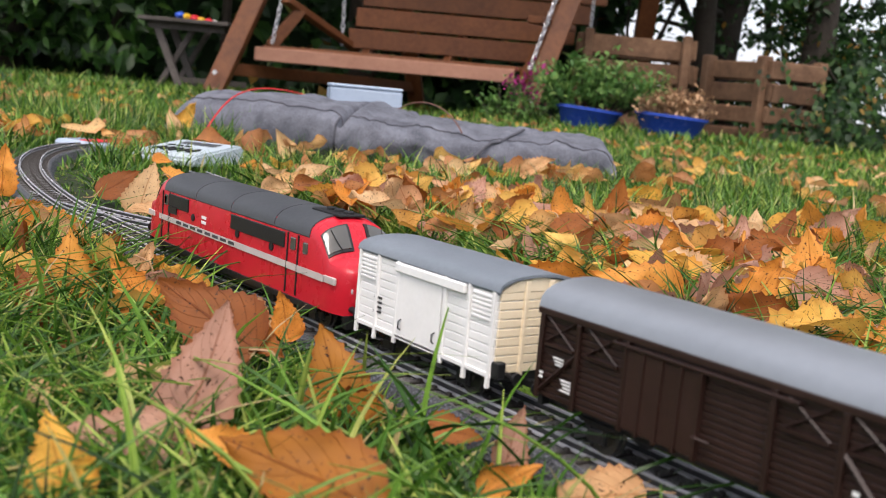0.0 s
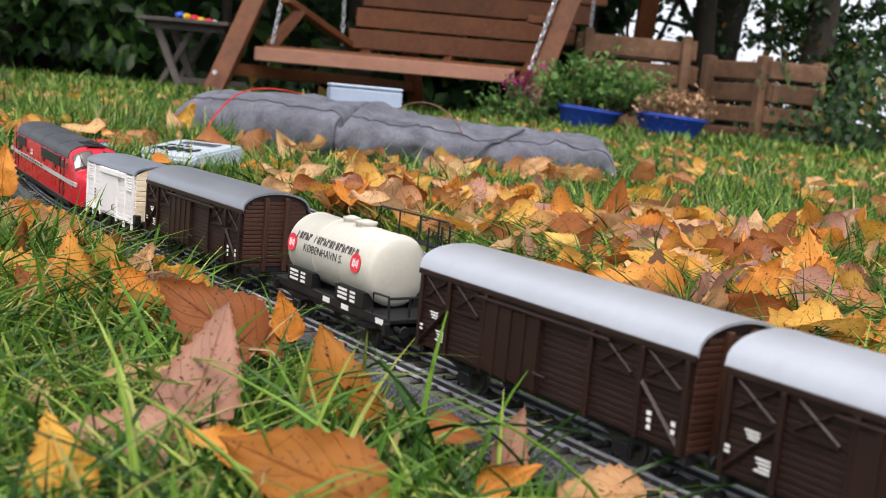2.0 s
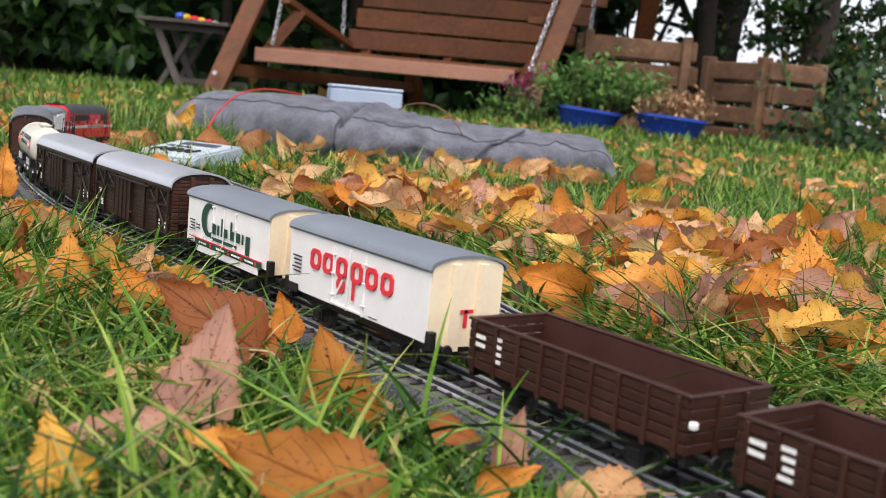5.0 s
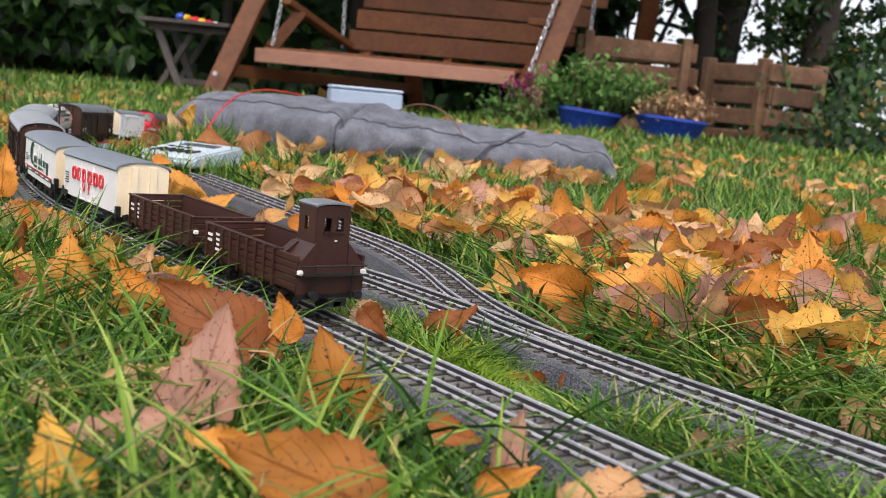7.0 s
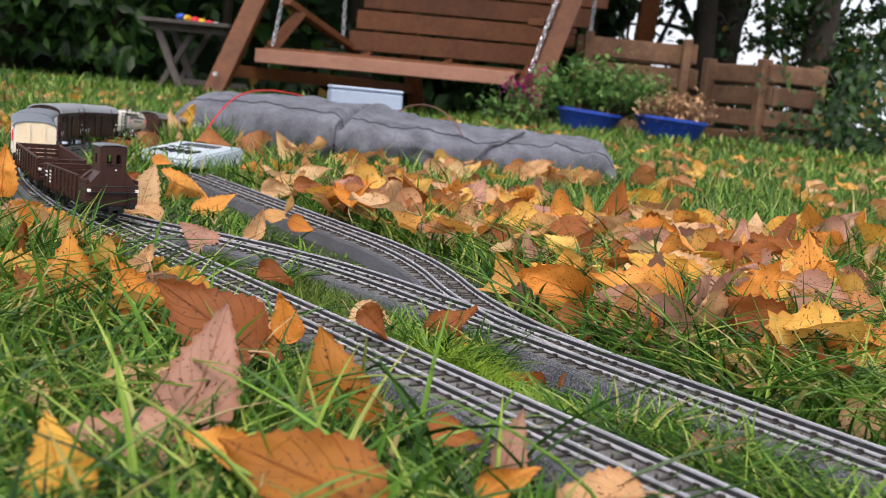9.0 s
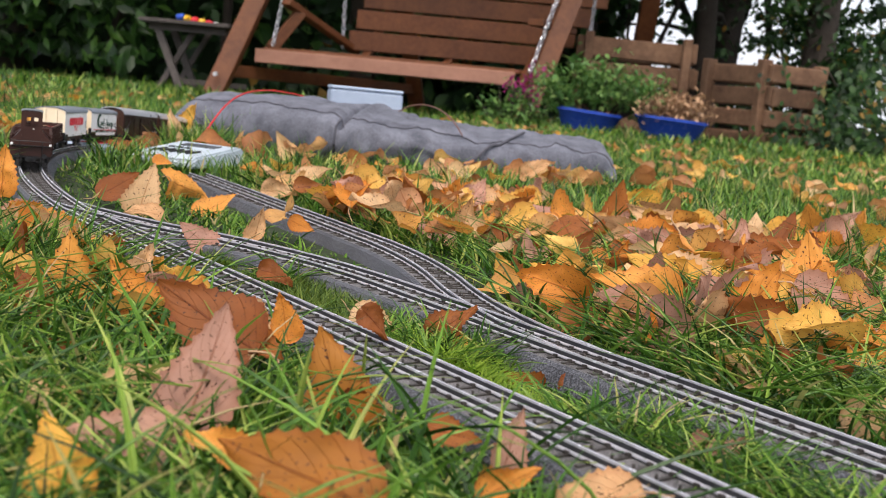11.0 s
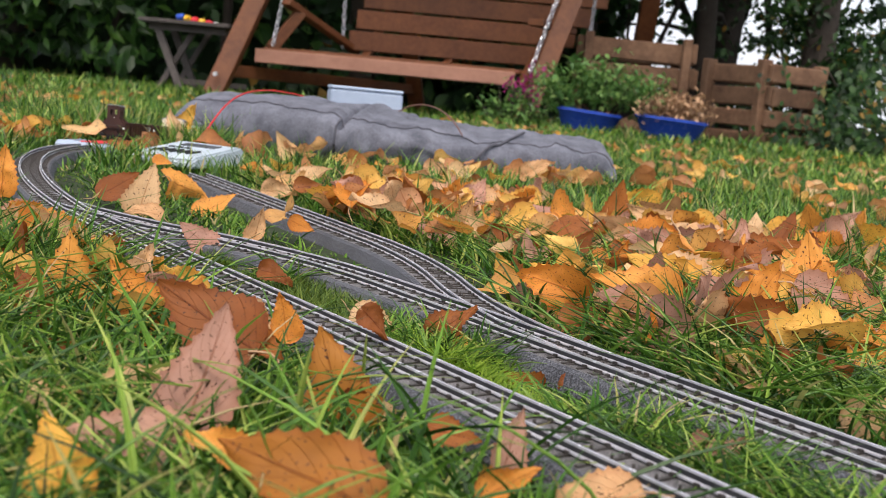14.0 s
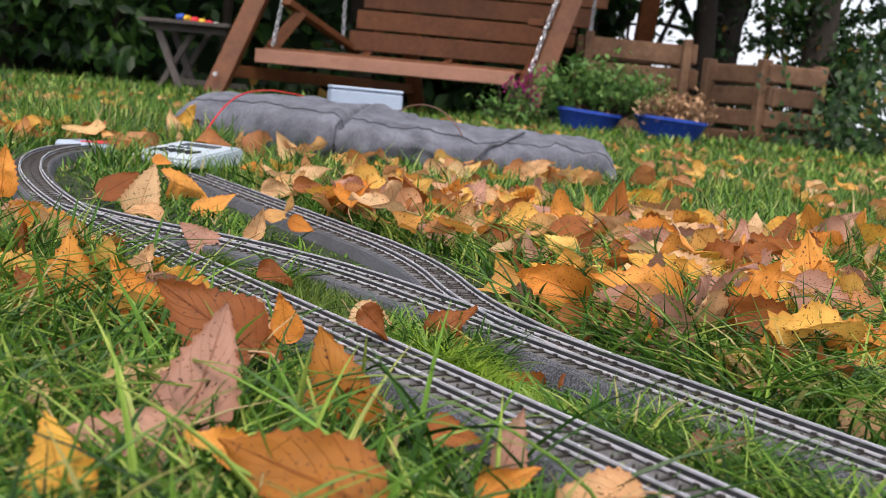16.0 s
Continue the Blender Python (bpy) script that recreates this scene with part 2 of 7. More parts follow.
def box(bm, x0, x1, y0, y1, z0, z1, bevel=0.0, m=None):
    r = bmesh.ops.create_cube(bm, size=1.0)
    vs = r["verts"]
    for v in vs:
        v.co = Vector((x0 + (v.co.x + 0.5) * (x1 - x0), y0 + (v.co.y + 0.5) * (y1 - y0), z0 + (v.co.z + 0.5) * (z1 - z0)))
    if bevel:
        es = {e for v in vs for e in v.link_edges}
        out = bmesh.ops.bevel(bm, geom=list(es), offset=bevel, segments=1, affect="EDGES")
        vs = out["verts"]
        vs = list({v for f in out["faces"] for v in f.verts})
    if m is not None:
        bmesh.ops.transform(bm, matrix=m, verts=vs)
    return bm


def made_box(*a, **k):
    return box(bmesh.new(), *a, **k)


def rod(bm, a, b, r0, r1=None, seg=8):
    a, b = Vector(a), Vector(b)
    d = b - a
    q = d.to_track_quat("Z", "Y").to_matrix().to_4x4()
    bmesh.ops.create_cone(bm, cap_ends=True, segments=seg, radius1=r0, radius2=r0 if r1 is None else r1, depth=d.length,
                          matrix=Matrix.Translation((a + b) / 2) @ q)
    return bm


def pipe(bm, pts, r, seg=6):
    """A round tube through points."""
    pts = [Vector(p) for p in pts]
    rings = []
    for i, p in enumerate(pts):
        d = (pts[min(i + 1, len(pts) - 1)] - pts[max(i - 1, 0)]).normalized()
        up = Vector((0, 0, 1)) if abs(d.z) < 0.9 else Vector((1, 0, 0))
        s = d.cross(up).normalized()
        t = s.cross(d)
        rings.append([bm.verts.new(p + (s * math.cos(a) + t * math.sin(a)) * r) for a in (2 * math.pi * k / seg for k in range(seg))])
    for A, B in zip(rings, rings[1:]):
        for k in range(seg):
            bm.faces.new((A[k], A[(k + 1) % seg], B[(k + 1) % seg], B[k]))
    for e in (rings[0], rings[-1]):
        bm.faces.new(e)
    return bm


def extruded(bm, profile, x0, x1):
    """A closed (y, z) outline drawn out along x."""
    a = [bm.verts.new((x0, y, z)) for y, z in profile]
    b = [bm.verts.new((x1, y, z)) for y, z in profile]
    n = len(a)
    for k in range(n):
        bm.faces.new((a[k], a[(k + 1) % n], b[(k + 1) % n], b[k]))
    bm.faces.new(a)
    bm.faces.new(b)
    return bm


def lathe(bm, profile, seg=20, axis="z", at=(0, 0, 0)):
    """A (radius, height) outline turned round an axis."""
    rings = []
    for r, h in profile:
        ring = []
        for k in range(seg):
            a = 2 * math.pi * k / seg
            c, s = r * math.cos(a), r * math.sin(a)
            p = (c, s, h) if axis == "z" else (h, c, s) if axis == "x" else (c, h, s)
            ring.append(bm.verts.new(Vector(p) + Vector(at)))
        rings.append(ring)
    for A, B in zip(rings, rings[1:]):
        for k in range(seg):
            bm.faces.new((A[k], A[(k + 1) % seg], B[(k + 1) % seg], B[k]))
    bm.faces.new(rings[0])
    bm.faces.new(rings[-1])
    return bm


def from_arrays(name, verts, faces, material, uvs=None, smooth=True):
    me = bpy.data.meshes.new(name)
    me.from_pydata(verts.tolist() if hasattr(verts, "tolist") else verts, [], faces.tolist() if hasattr(faces, "tolist") else faces)
    me.materials.append(material)
    if uvs is not None:
        lay = me.uv_layers.new(name="UVMap")
        idx = np.empty(len(me.loops), dtype=np.int32)
        me.loops.foreach_get("vertex_index", idx)
        lay.data.foreach_set("uv", np.asarray(uvs, dtype=np.float32)[idx].ravel())
    if smooth:
        me.shade_smooth()
    return me


# ---- the plan: one straight, a wide bend, two turnouts ----
BEND_X, BEND_R, BEND_L = -0.6975, 0.872, 0.62
RAIL_GAUGE = 0.0165


def rise(q):
    q = min(q, 1.0)
    return 0.0473 * q - 0.0699 * q * q


def main_line(s, off=0.0):
    """The place and heading at s metres of travel past x = 0 (travel is towards -x), off to the far side."""
    q = s + BEND_X
    if q <= 0:
        return Vector((-s, off, 0.0)), 0.0
    a = min(q, BEND_L) / BEND_R
    rr = BEND_R - off
    p = Vector((BEND_X - rr * math.sin(a), BEND_R - rr * math.cos(a), rise(q)))
    if q > BEND_L:
        p += Vector((-math.cos(a), math.sin(a), 0)) * (q - BEND_L)
    return p, a


BEND_A = BEND_L / BEND_R
BEND_END = Vector((BEND_X - BEND_R * math.sin(BEND_A), BEND_R - BEND_R * math.cos(BEND_A), 0))
BEND_WAY = Vector((-math.cos(BEND_A), math.sin(BEND_A), 0))


def bend_place(x, y):
    """How far a place lies from the bent line, and how far along it."""
    a = math.atan2(BEND_X - x, BEND_R - y)
    if 0 <= a <= BEND_A:
        return abs(math.hypot(x - BEND_X, y - BEND_R) - BEND_R), a * BEND_R
    v = Vector((x, y, 0)) - BEND_END
    k = v.dot(BEND_WAY)
    if k < 0:
        return 9.0, 0.0
    return (v - BEND_WAY * k).length, BEND_L + k


def ground_z(x, y):
    """The lawn: even under the tracks, a low swell along the bend, a gentle unevenness elsewhere."""
    z = -0.0132
    if x < BEND_X:
        d, q = bend_place(x, y)
        z += (1 - min(1, max(0, (d - 0.05) / 0.07))) * rise(q)
    far = max(0.0, math.hypot(x, y + 0.2) - 1.3)
    z += 0.010 * min(far, 1.0) * noise.noise((x * 1.1, y * 1.1, 0))
    return z


def arc_track(x, y, heading, pieces):
    """Points along pieces (length, turn in degrees; turn > 0 bends to the left of travel)."""
    out = [(x, y, heading)]
    for length, turn in pieces:
        n = max(2, int(length / 0.006))
        for k in range(n):
            h = heading + radians(turn) * (k + 0.5) / n
            x += math.cos(h) * length / n
            y += math.sin(h) * length / n
            out.append((x, y, heading + radians(turn) * (k + 1) / n))
        heading += radians(turn)
    return out


def sweep(bm, line, profile, zf=lambda x, y: 0.0, mats=None):
    rings = []
    for x, y, h in line:
        nx, ny = -math.sin(h), math.cos(h)
        zz = zf(x, y)
        rings.append([bm.verts.new((x + nx * o, y + ny * o, zz + z)) for o, z in profile])
    n = len(profile)
    for A, B in zip(rings, rings[1:]):
        for k in range(n):
            f = bm.faces.new((A[k], A[(k + 1) % n], B[(k + 1) % n], B[k]))
            if mats:
                f.material_index = mats[k]
    bm.faces.new(rings[0])
    bm.faces.new(rings[-1])
    return bm


# ---- ground ----
def build_ground():
    xs = np.unique(np.concatenate([np.linspace(-60, -8, 14), np.linspace(-8, -2, 40), np.linspace(-2, 0.8, 150), np.linspace(0.8, 6, 20), np.linspace(6, 60, 10)]))
    ys = np.unique(np.concatenate([np.linspace(-60, -3, 12), np.linspace(-3, -0.5, 20), np.linspace(-0.5, 1.5, 110), np.linspace(1.5, 8, 40), np.linspace(8, 60, 14)]))
    verts = [(x, y, ground_z(x, y)) for y in ys for x in xs]
    n = len(xs)
    faces = [(j * n + i, j * n + i + 1, (j + 1) * n + i + 1, (j + 1) * n + i) for j in range(len(ys) - 1) for i in range(n - 1)]
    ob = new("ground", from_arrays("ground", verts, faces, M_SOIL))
    tagged(ob, "lawn soil darkened for the shade under grass and leaves", "lawn", kind="structure")


build_ground()

# ---- tracks ----
BED = [(-0.0195, -0.0128), (-0.0165, -0.0055), (-0.0145, -0.0040), (0.0145, -0.0040), (0.0165, -0.0055), (0.0195, -0.0128)]
PITCH = 0.0083


def rail_profile(c):
    return [(c - 0.0010, -0.0033), (c - 0.0010, -0.0028), (c - 0.0002, -0.0024), (c - 0.00055, -0.0007), (c - 0.00055, 0.0), (c + 0.00055, 0.0),
            (c + 0.00055, -0.0007), (c + 0.0002, -0.0024), (c + 0.0010, -0.0028), (c + 0.0010, -0.0033)]


def sleeper_mesh():
    bm = bmesh.new()
    box(bm, -0.0007, 0.0007, -0.0138, 0.0138, -0.0042, -0.0034)
    for s in (-1, 1):
        for o in (-0.0017, 0.0017):
            box(bm, -0.0008, 0.0008, s * RAIL_GAUGE / 2 + o - 0.0006, s * RAIL_GAUGE / 2 + o + 0.0006, -0.0034, -0.0024)
    lathe(bm, [(0.00055, -0.0033), (0.00055, -0.0021), (0.0003, -0.0018)], 6)
    return finish("sleeper", bm, M_SLEEPER)


SLEEPER = sleeper_mesh()


def track(label, line, singles, zf=lambda x, y: 0.0, bed=True, lift=0.0):
    """A length of model track: bed, two rails, sleepers with a contact stud; the sleepers inside the singles stretch stand alone."""
    ob = thing("model_railway_track", label, "railway track")
    z2 = lambda x, y: zf(x, y) + lift
    if bed:
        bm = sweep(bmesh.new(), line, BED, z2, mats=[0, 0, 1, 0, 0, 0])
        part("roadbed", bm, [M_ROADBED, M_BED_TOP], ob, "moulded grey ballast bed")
    for s in (-1, 1):
        pr = rail_profile(s * RAIL_GAUGE / 2)
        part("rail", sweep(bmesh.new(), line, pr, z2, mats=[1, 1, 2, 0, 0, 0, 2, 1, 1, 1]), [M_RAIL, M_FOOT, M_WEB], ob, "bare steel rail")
    acc, last, placed = 0.0, None, []
    for x, y, h in line:
        if last is not None:
            acc += math.hypot(x - last[0], y - last[1])
        if last is None or acc >= PITCH:
            placed.append((x, y, h))
            acc = 0.0 if last is None else acc - PITCH
        last = (x, y)
    rest = bmesh.new()
    for x, y, h in placed:
        m = Matrix.Translation((x, y, z2(x, y))) @ Matrix.Rotation(h, 4, "Z")
        if singles and singles[0] < x < singles[1]:
            again("sleeper", SLEEPER, ob, m)
        else:
            k = len(rest.verts)
            rest.from_mesh(SLEEPER)
            rest.verts.ensure_lookup_table()
            bmesh.ops.transform(rest, matrix=m, verts=rest.verts[k:])
    if rest.verts:
        tagged(part("sleeper_row", rest, M_SLEEPER, ob), kind="stuff")
    else:
        rest.free()
    return ob


def bend_z(x, y):
    if x > BEND_X:
        return 0.0
    return rise(bend_place(x, y)[1])


def fine(a, b, step=0.0021):
    n = int(abs(b - a) / step)
    return [a + (b - a) * k / n for k in range(n + 1)]


LINE_A = [(x, 0.0, math.pi) for x in fine(0.80, BEND_X)]
for _k in range(1, 900):
    _p, _a = main_line(-BEND_X + _k * 0.0021)
    LINE_A.append((_p.x, _p.y, math.pi - _a))
track("grey model railway track, straight then bending through grass", LINE_A, (-0.78, 0.0), bend_z)
LINE_E = [(x, 0.0775, math.pi) for x in fine(0.80, -0.425)] + arc_track(-0.425, 0.0775, math.pi, [(0.1854, 24.28), (0.1854, -24.28)])[1:]
track("grey model railway track curving to join the other line", LINE_E, (-0.60, 0.0), lift=-0.0003)
LINE_D = arc_track(-0.255, 0.0775, math.pi, [(0.1854, -24.28), (0.145, 17.6), (0.40, 0)])
track("grey model railway siding ending beside the control unit", LINE_D, None, lift=-0.0006)


# ---- train ----
HALF_W = 0.0152
AXLES = []


def wheelset(parent, x, r=0.0055):
    bm = bmesh.new()
    for s in (-1, 1):
        y = s * RAIL_GAUGE / 2
        lathe(bm, [(r * 0.5, y - s * 0.0016), (r + 0.0006, y - s * 0.0014), (r + 0.0006, y - s * 0.0008), (r, y - s * 0.0006), (r, y + s * 0.0009), (r * 0.72, y + s * 0.001), (r * 0.66, y + s * 0.0004), (r * 0.25, y + s * 0.0004), (r * 0.2, y + s * 0.0012)], 18, "y")
    rod(bm, (0, -0.0105, 0), (0, 0.0105, 0), 0.0008)
    ob = part("wheelset", bm, M_STEELWHEEL, parent, "dark steel wheels on an axle")
    ob.matrix_basis = pose(x, 0, r)
    AXLES.append((ob, x, r))
    return ob


def running_gear(ob, L, axles):
    """Sole bars, axle guards, springs, buffers and couplers of a two-axle wagon."""
    bm = bmesh.new()
    for s in (-1, 1):
        box(bm, -L / 2 + 0.001, L / 2 - 0.001, s * 0.0108 - 0.0008, s * 0.0108 + 0.0008, 0.0088, 0.0125)
    for e in (-1, 1):
        box(bm, e * (L / 2 - 0.001) - 0.001, e * (L / 2 - 0.001) + 0.001, -0.0145, 0.0145, 0.0085, 0.0125)
    box(bm, -L / 2 + 0.002, L / 2 - 0.002, -0.009, 0.009, 0.0095, 0.0115)
    part("underframe", bm, M_BLACK, ob, "black wagon underframe")
    for x in axles:
        for s in (-1, 1):
            g = bmesh.new()
            y = s * 0.0121
            box(g, x - 0.0035, x - 0.0025, y - 0.0005, y + 0.0005, 0.0035, 0.0095)
            box(g, x + 0.0025, x + 0.0035, y - 0.0005, y + 0.0005, 0.0035, 0.0095)
            box(g, x - 0.0025, x + 0.0025, y - 0.0011, y + 0.0011, 0.0035, 0.0075, 0.0005)
            for k in range(3):
                w = 0.0085 - 0.0018 * k
                box(g, x - w, x + w, y - 0.0007, y + 0.0007, 0.0078 + 0.0005 * (2 - k), 0.0082 + 0.0005 * (2 - k))
            part("axle_guard", g, M_BLACK, ob)
        wheelset(ob, x)
    for e in (-1, 1):
        for s in (-1, 1):
            b = bmesh.new()
            lathe(b, [(0.0011, 0), (0.0009, e * 0.003), (0.0006, e * 0.0031), (0.0006, e * 0.0052), (0.0021, e * 0.0054), (0.0019, e * 0.0061)], 12, "x", (e * L / 2, s * 0.0101, 0.0108))
            part("buffer", b, M_BLACK, ob)
        c = bmesh.new()
        box(c, min(e * (L / 2 - 0.004), e * (L / 2 + 0.007)), max(e * (L / 2 - 0.004), e * (L / 2 + 0.007)), -0.0016, 0.0016, 0.0066, 0.0086)
        box(c, min(e * (L / 2 + 0.0055), e * (L / 2 + 0.007)), max(e * (L / 2 + 0.0055), e * (L / 2 + 0.007)), -0.004, 0.004, 0.0066, 0.0100)
        part("coupler", c, M_BLACK, ob)


def arch(w, z0, rise_, n=12, thick=0.0009):
    """Outline of a bent roof sheet, over a width of 2 w."""
    top = [(w * math.cos(math.pi * k / n), z0 + rise_ * (math.sin(math.pi * k / n) ** 0.8)) for k in range(n + 1)]
    low = [(y * 0.97, z - thick) for y, z in reversed(top)]
    return top + low


def bars(ob, x, z, w, h, y=None, material=None, n=1, name="marking", gap=0.4):
    """Plain print marks on the near and far sides (n rows in a height h)."""
    for s in (-1, 1):
        bm = bmesh.new()
        yy = s * (y if y else HALF_W + 0.0005)
        for k in range(n):
            z1 = z + h - k * h / n
            f = 1 - 0.25 * ((k * 7) % 3) / 2
            box(bm, x - w / 2 * s, x - w / 2 * s + w * f * s, yy - 0.0001, yy + 0.0001, z1 - h / n * (1 - gap), z1)
        part(name, bm, material or M_LETTER, ob)


def brown_van(length, x, label, ladder=False, roof=None):
    L, z0, z1 = length, 0.0115, 0.0366
    ob = thing("covered_goods_wagon", label, "goods wagon", "wagons of the train")
    body = bmesh.new()
    outline = [(-HALF_W, z0), (HALF_W, z0), (HALF_W, z1)] + [(HALF_W * math.cos(math.pi * k / 10), z1 + 0.0070 * math.sin(math.pi * k / 10) ** 0.8) for k in range(1, 10)] + [(-HALF_W, z1)]
    extruded(body, outline, -L / 2, L / 2)
    part("body", body, M_BROWN, ob)
    # side boards
    n = 13
    hgt = (z1 - 0.0015 - z0) / n
    plank = finish("plank", made_box(-L / 2 + 0.0006, L / 2 - 0.0006, -0.0004, 0.0004, 0.00016, hgt - 0.00016, 0.00014), M_BROWN)
    for s in (-1, 1):
        for k in range(n):
            again("plank", plank, ob, pose(0, s * (HALF_W + 0.0001), z0 + k * hgt))
    for e in (-1, 1):
        for k in range(n + 3):
            zz = z0 + k * hgt
            t = (zz + hgt - z1) / 0.0070
            w = HALF_W if t < 0 else HALF_W * math.sqrt(max(0.03, 1 - min(1, t) ** 1.7))
            again("end_plank", finish("end_plank", made_box(-0.0004, 0.0004, -w + 0.0003, w - 0.0003, 0.00018, hgt - 0.00018, 0.00014), M_BROWN_END), ob, pose(e * L / 2, 0, zz))
        for y in (-0.0050, 0.0050):
            rb = bmesh.new()
            box(rb, e * (L / 2 + 0.0010) - 0.0010, e * (L / 2 + 0.0010) + 0.0010, y - 0.0010, y + 0.0010, z0 - 0.002, z1 + 0.0055, 0.0003)
            part("end_post", rb, M_BROWN_END, ob)
    # roof
    part("roof", extruded(bmesh.new(), arch(HALF_W + 0.0012, z1 + 0.0003, 0.0078), -L / 2 - 0.0012, L / 2 + 0.0012), roof or M_SILVERROOF, ob, "silver-grey arched roof", True)
    for s in (-1, 1):
        y = s * (HALF_W + 0.0010)
        ed = made_box(-L / 2 - 0.001, L / 2 + 0.001, y - 0.0006, y + 0.0006, z1 - 0.0016, z1 + 0.0002, 0.0002)
        part("eave_rail", ed, M_BROWN, ob)
        # posts, struts, door
        for px_ in (-0.49, -0.36, -0.20, 0.20, 0.36, 0.49):
            part("side_post", made_box(px_ * L - 0.0008, px_ * L + 0.0008, y - 0.0007, y + 0.0003, z0 - 0.0005, z1 - 0.0016, 0.0002), M_BROWN, ob)
        for a, b in ((-0.49, -0.36), (0.49, 0.36)):
            st = bmesh.new()
            rod(st, (a * L, y, z0 + 0.001), (b * L, y, z1 - 0.010), 0.0007, seg=4)
            part("strut", st, M_BROWN, ob)
        for cx in (-0.425, -0.28, 0.28, 0.425):
            vt = bmesh.new()
            w, h = 0.0058, 0.0042
            zc = z1 - 0.0055
            for q in (-1, 1):
                rod(vt, (cx * L - w, y, zc - q * h * 0.9), (cx * L + w, y, zc + q * h * 0.9), 0.00035, seg=4)
                box(vt, cx * L - w, cx * L + w, y - 0.0004, y + 0.0004, zc + q * h - 0.0004, zc + q * h + 0.0004)
            part("vent_hatch", vt, M_BROWN, ob)
        dr = bmesh.new()
        box(dr, -0.20 * L, 0.02 * L, y - 0.0005, y + 0.0003, z0 + 0.0005, z1 - 0.0035, 0.0003)
        door = part("sliding_door", dr, M_BROWN, ob)
        for k in range(5):
            xx = -0.20 * L + 0.055 * L * k
            part("door_batten", made_box(xx - 0.0005, xx + 0.0005, y - 0.0010, y + 0.0006, z0, z1 - 0.003), M_BROWN, door)
        part("door_rail", made_box(-0.24 * L, 0.26 * L, y - 0.0011, y + 0.0006, z1 - 0.0034, z1 - 0.0024, 0.0002), M_BROWN, ob)
        hd = bmesh.new()
        pipe(hd, [(0.015 * L, y + s * 0.0008, z0 + 0.006), (0.03 * L, y + s * 0.0016, z0 + 0.0062), (0.06 * L, y + s * 0.0008, z0 + 0.0058)], 0.0004, 5)
        part("door_handle", hd, M_BROWN, ob)
    if ladder:
        e = 1
        xx = e * (L / 2 + 0.0016)
        ld = bmesh.new()
        for z in (0.018, 0.0225, 0.027, 0.0315):
            rod(ld, (xx + 0.0010, -0.0120, z), (xx + 0.0010, -0.0030, z + 0.0003), 0.00035, seg=5)
        for y in (-0.0120, -0.0030):
            rod(ld, (xx + 0.001, y, 0.013), (xx + 0.001, y, 0.034), 0.0004, seg=5)
        box(ld, xx, xx + 0.0045, -0.0125, 0.003, 0.0188, 0.0196)
        part("ladder", ld, M_BROWN, ob)
    y = HALF_W + 0.0014
    bars(ob, -0.42 * L, 0.0215, 0.0042, 0.0026, y, n=3, gap=0.5)
    bars(ob, -0.385 * L, 0.0148, 0.0045, 0.0038, y, n=4, gap=0.5)
    bars(ob, -0.478 * L, 0.0165, 0.0018, 0.0024, y, n=2)
    bars(ob, 0.47 * L, 0.0150, 0.0014, 0.0040, y, n=2)
    bars(ob, 0.40 * L, 0.0140, 0.0016, 0.0055, y, n=3)
    running_gear(ob, L, (-0.30 * L, 0.30 * L))
    ob["offset"] = x
    return ob


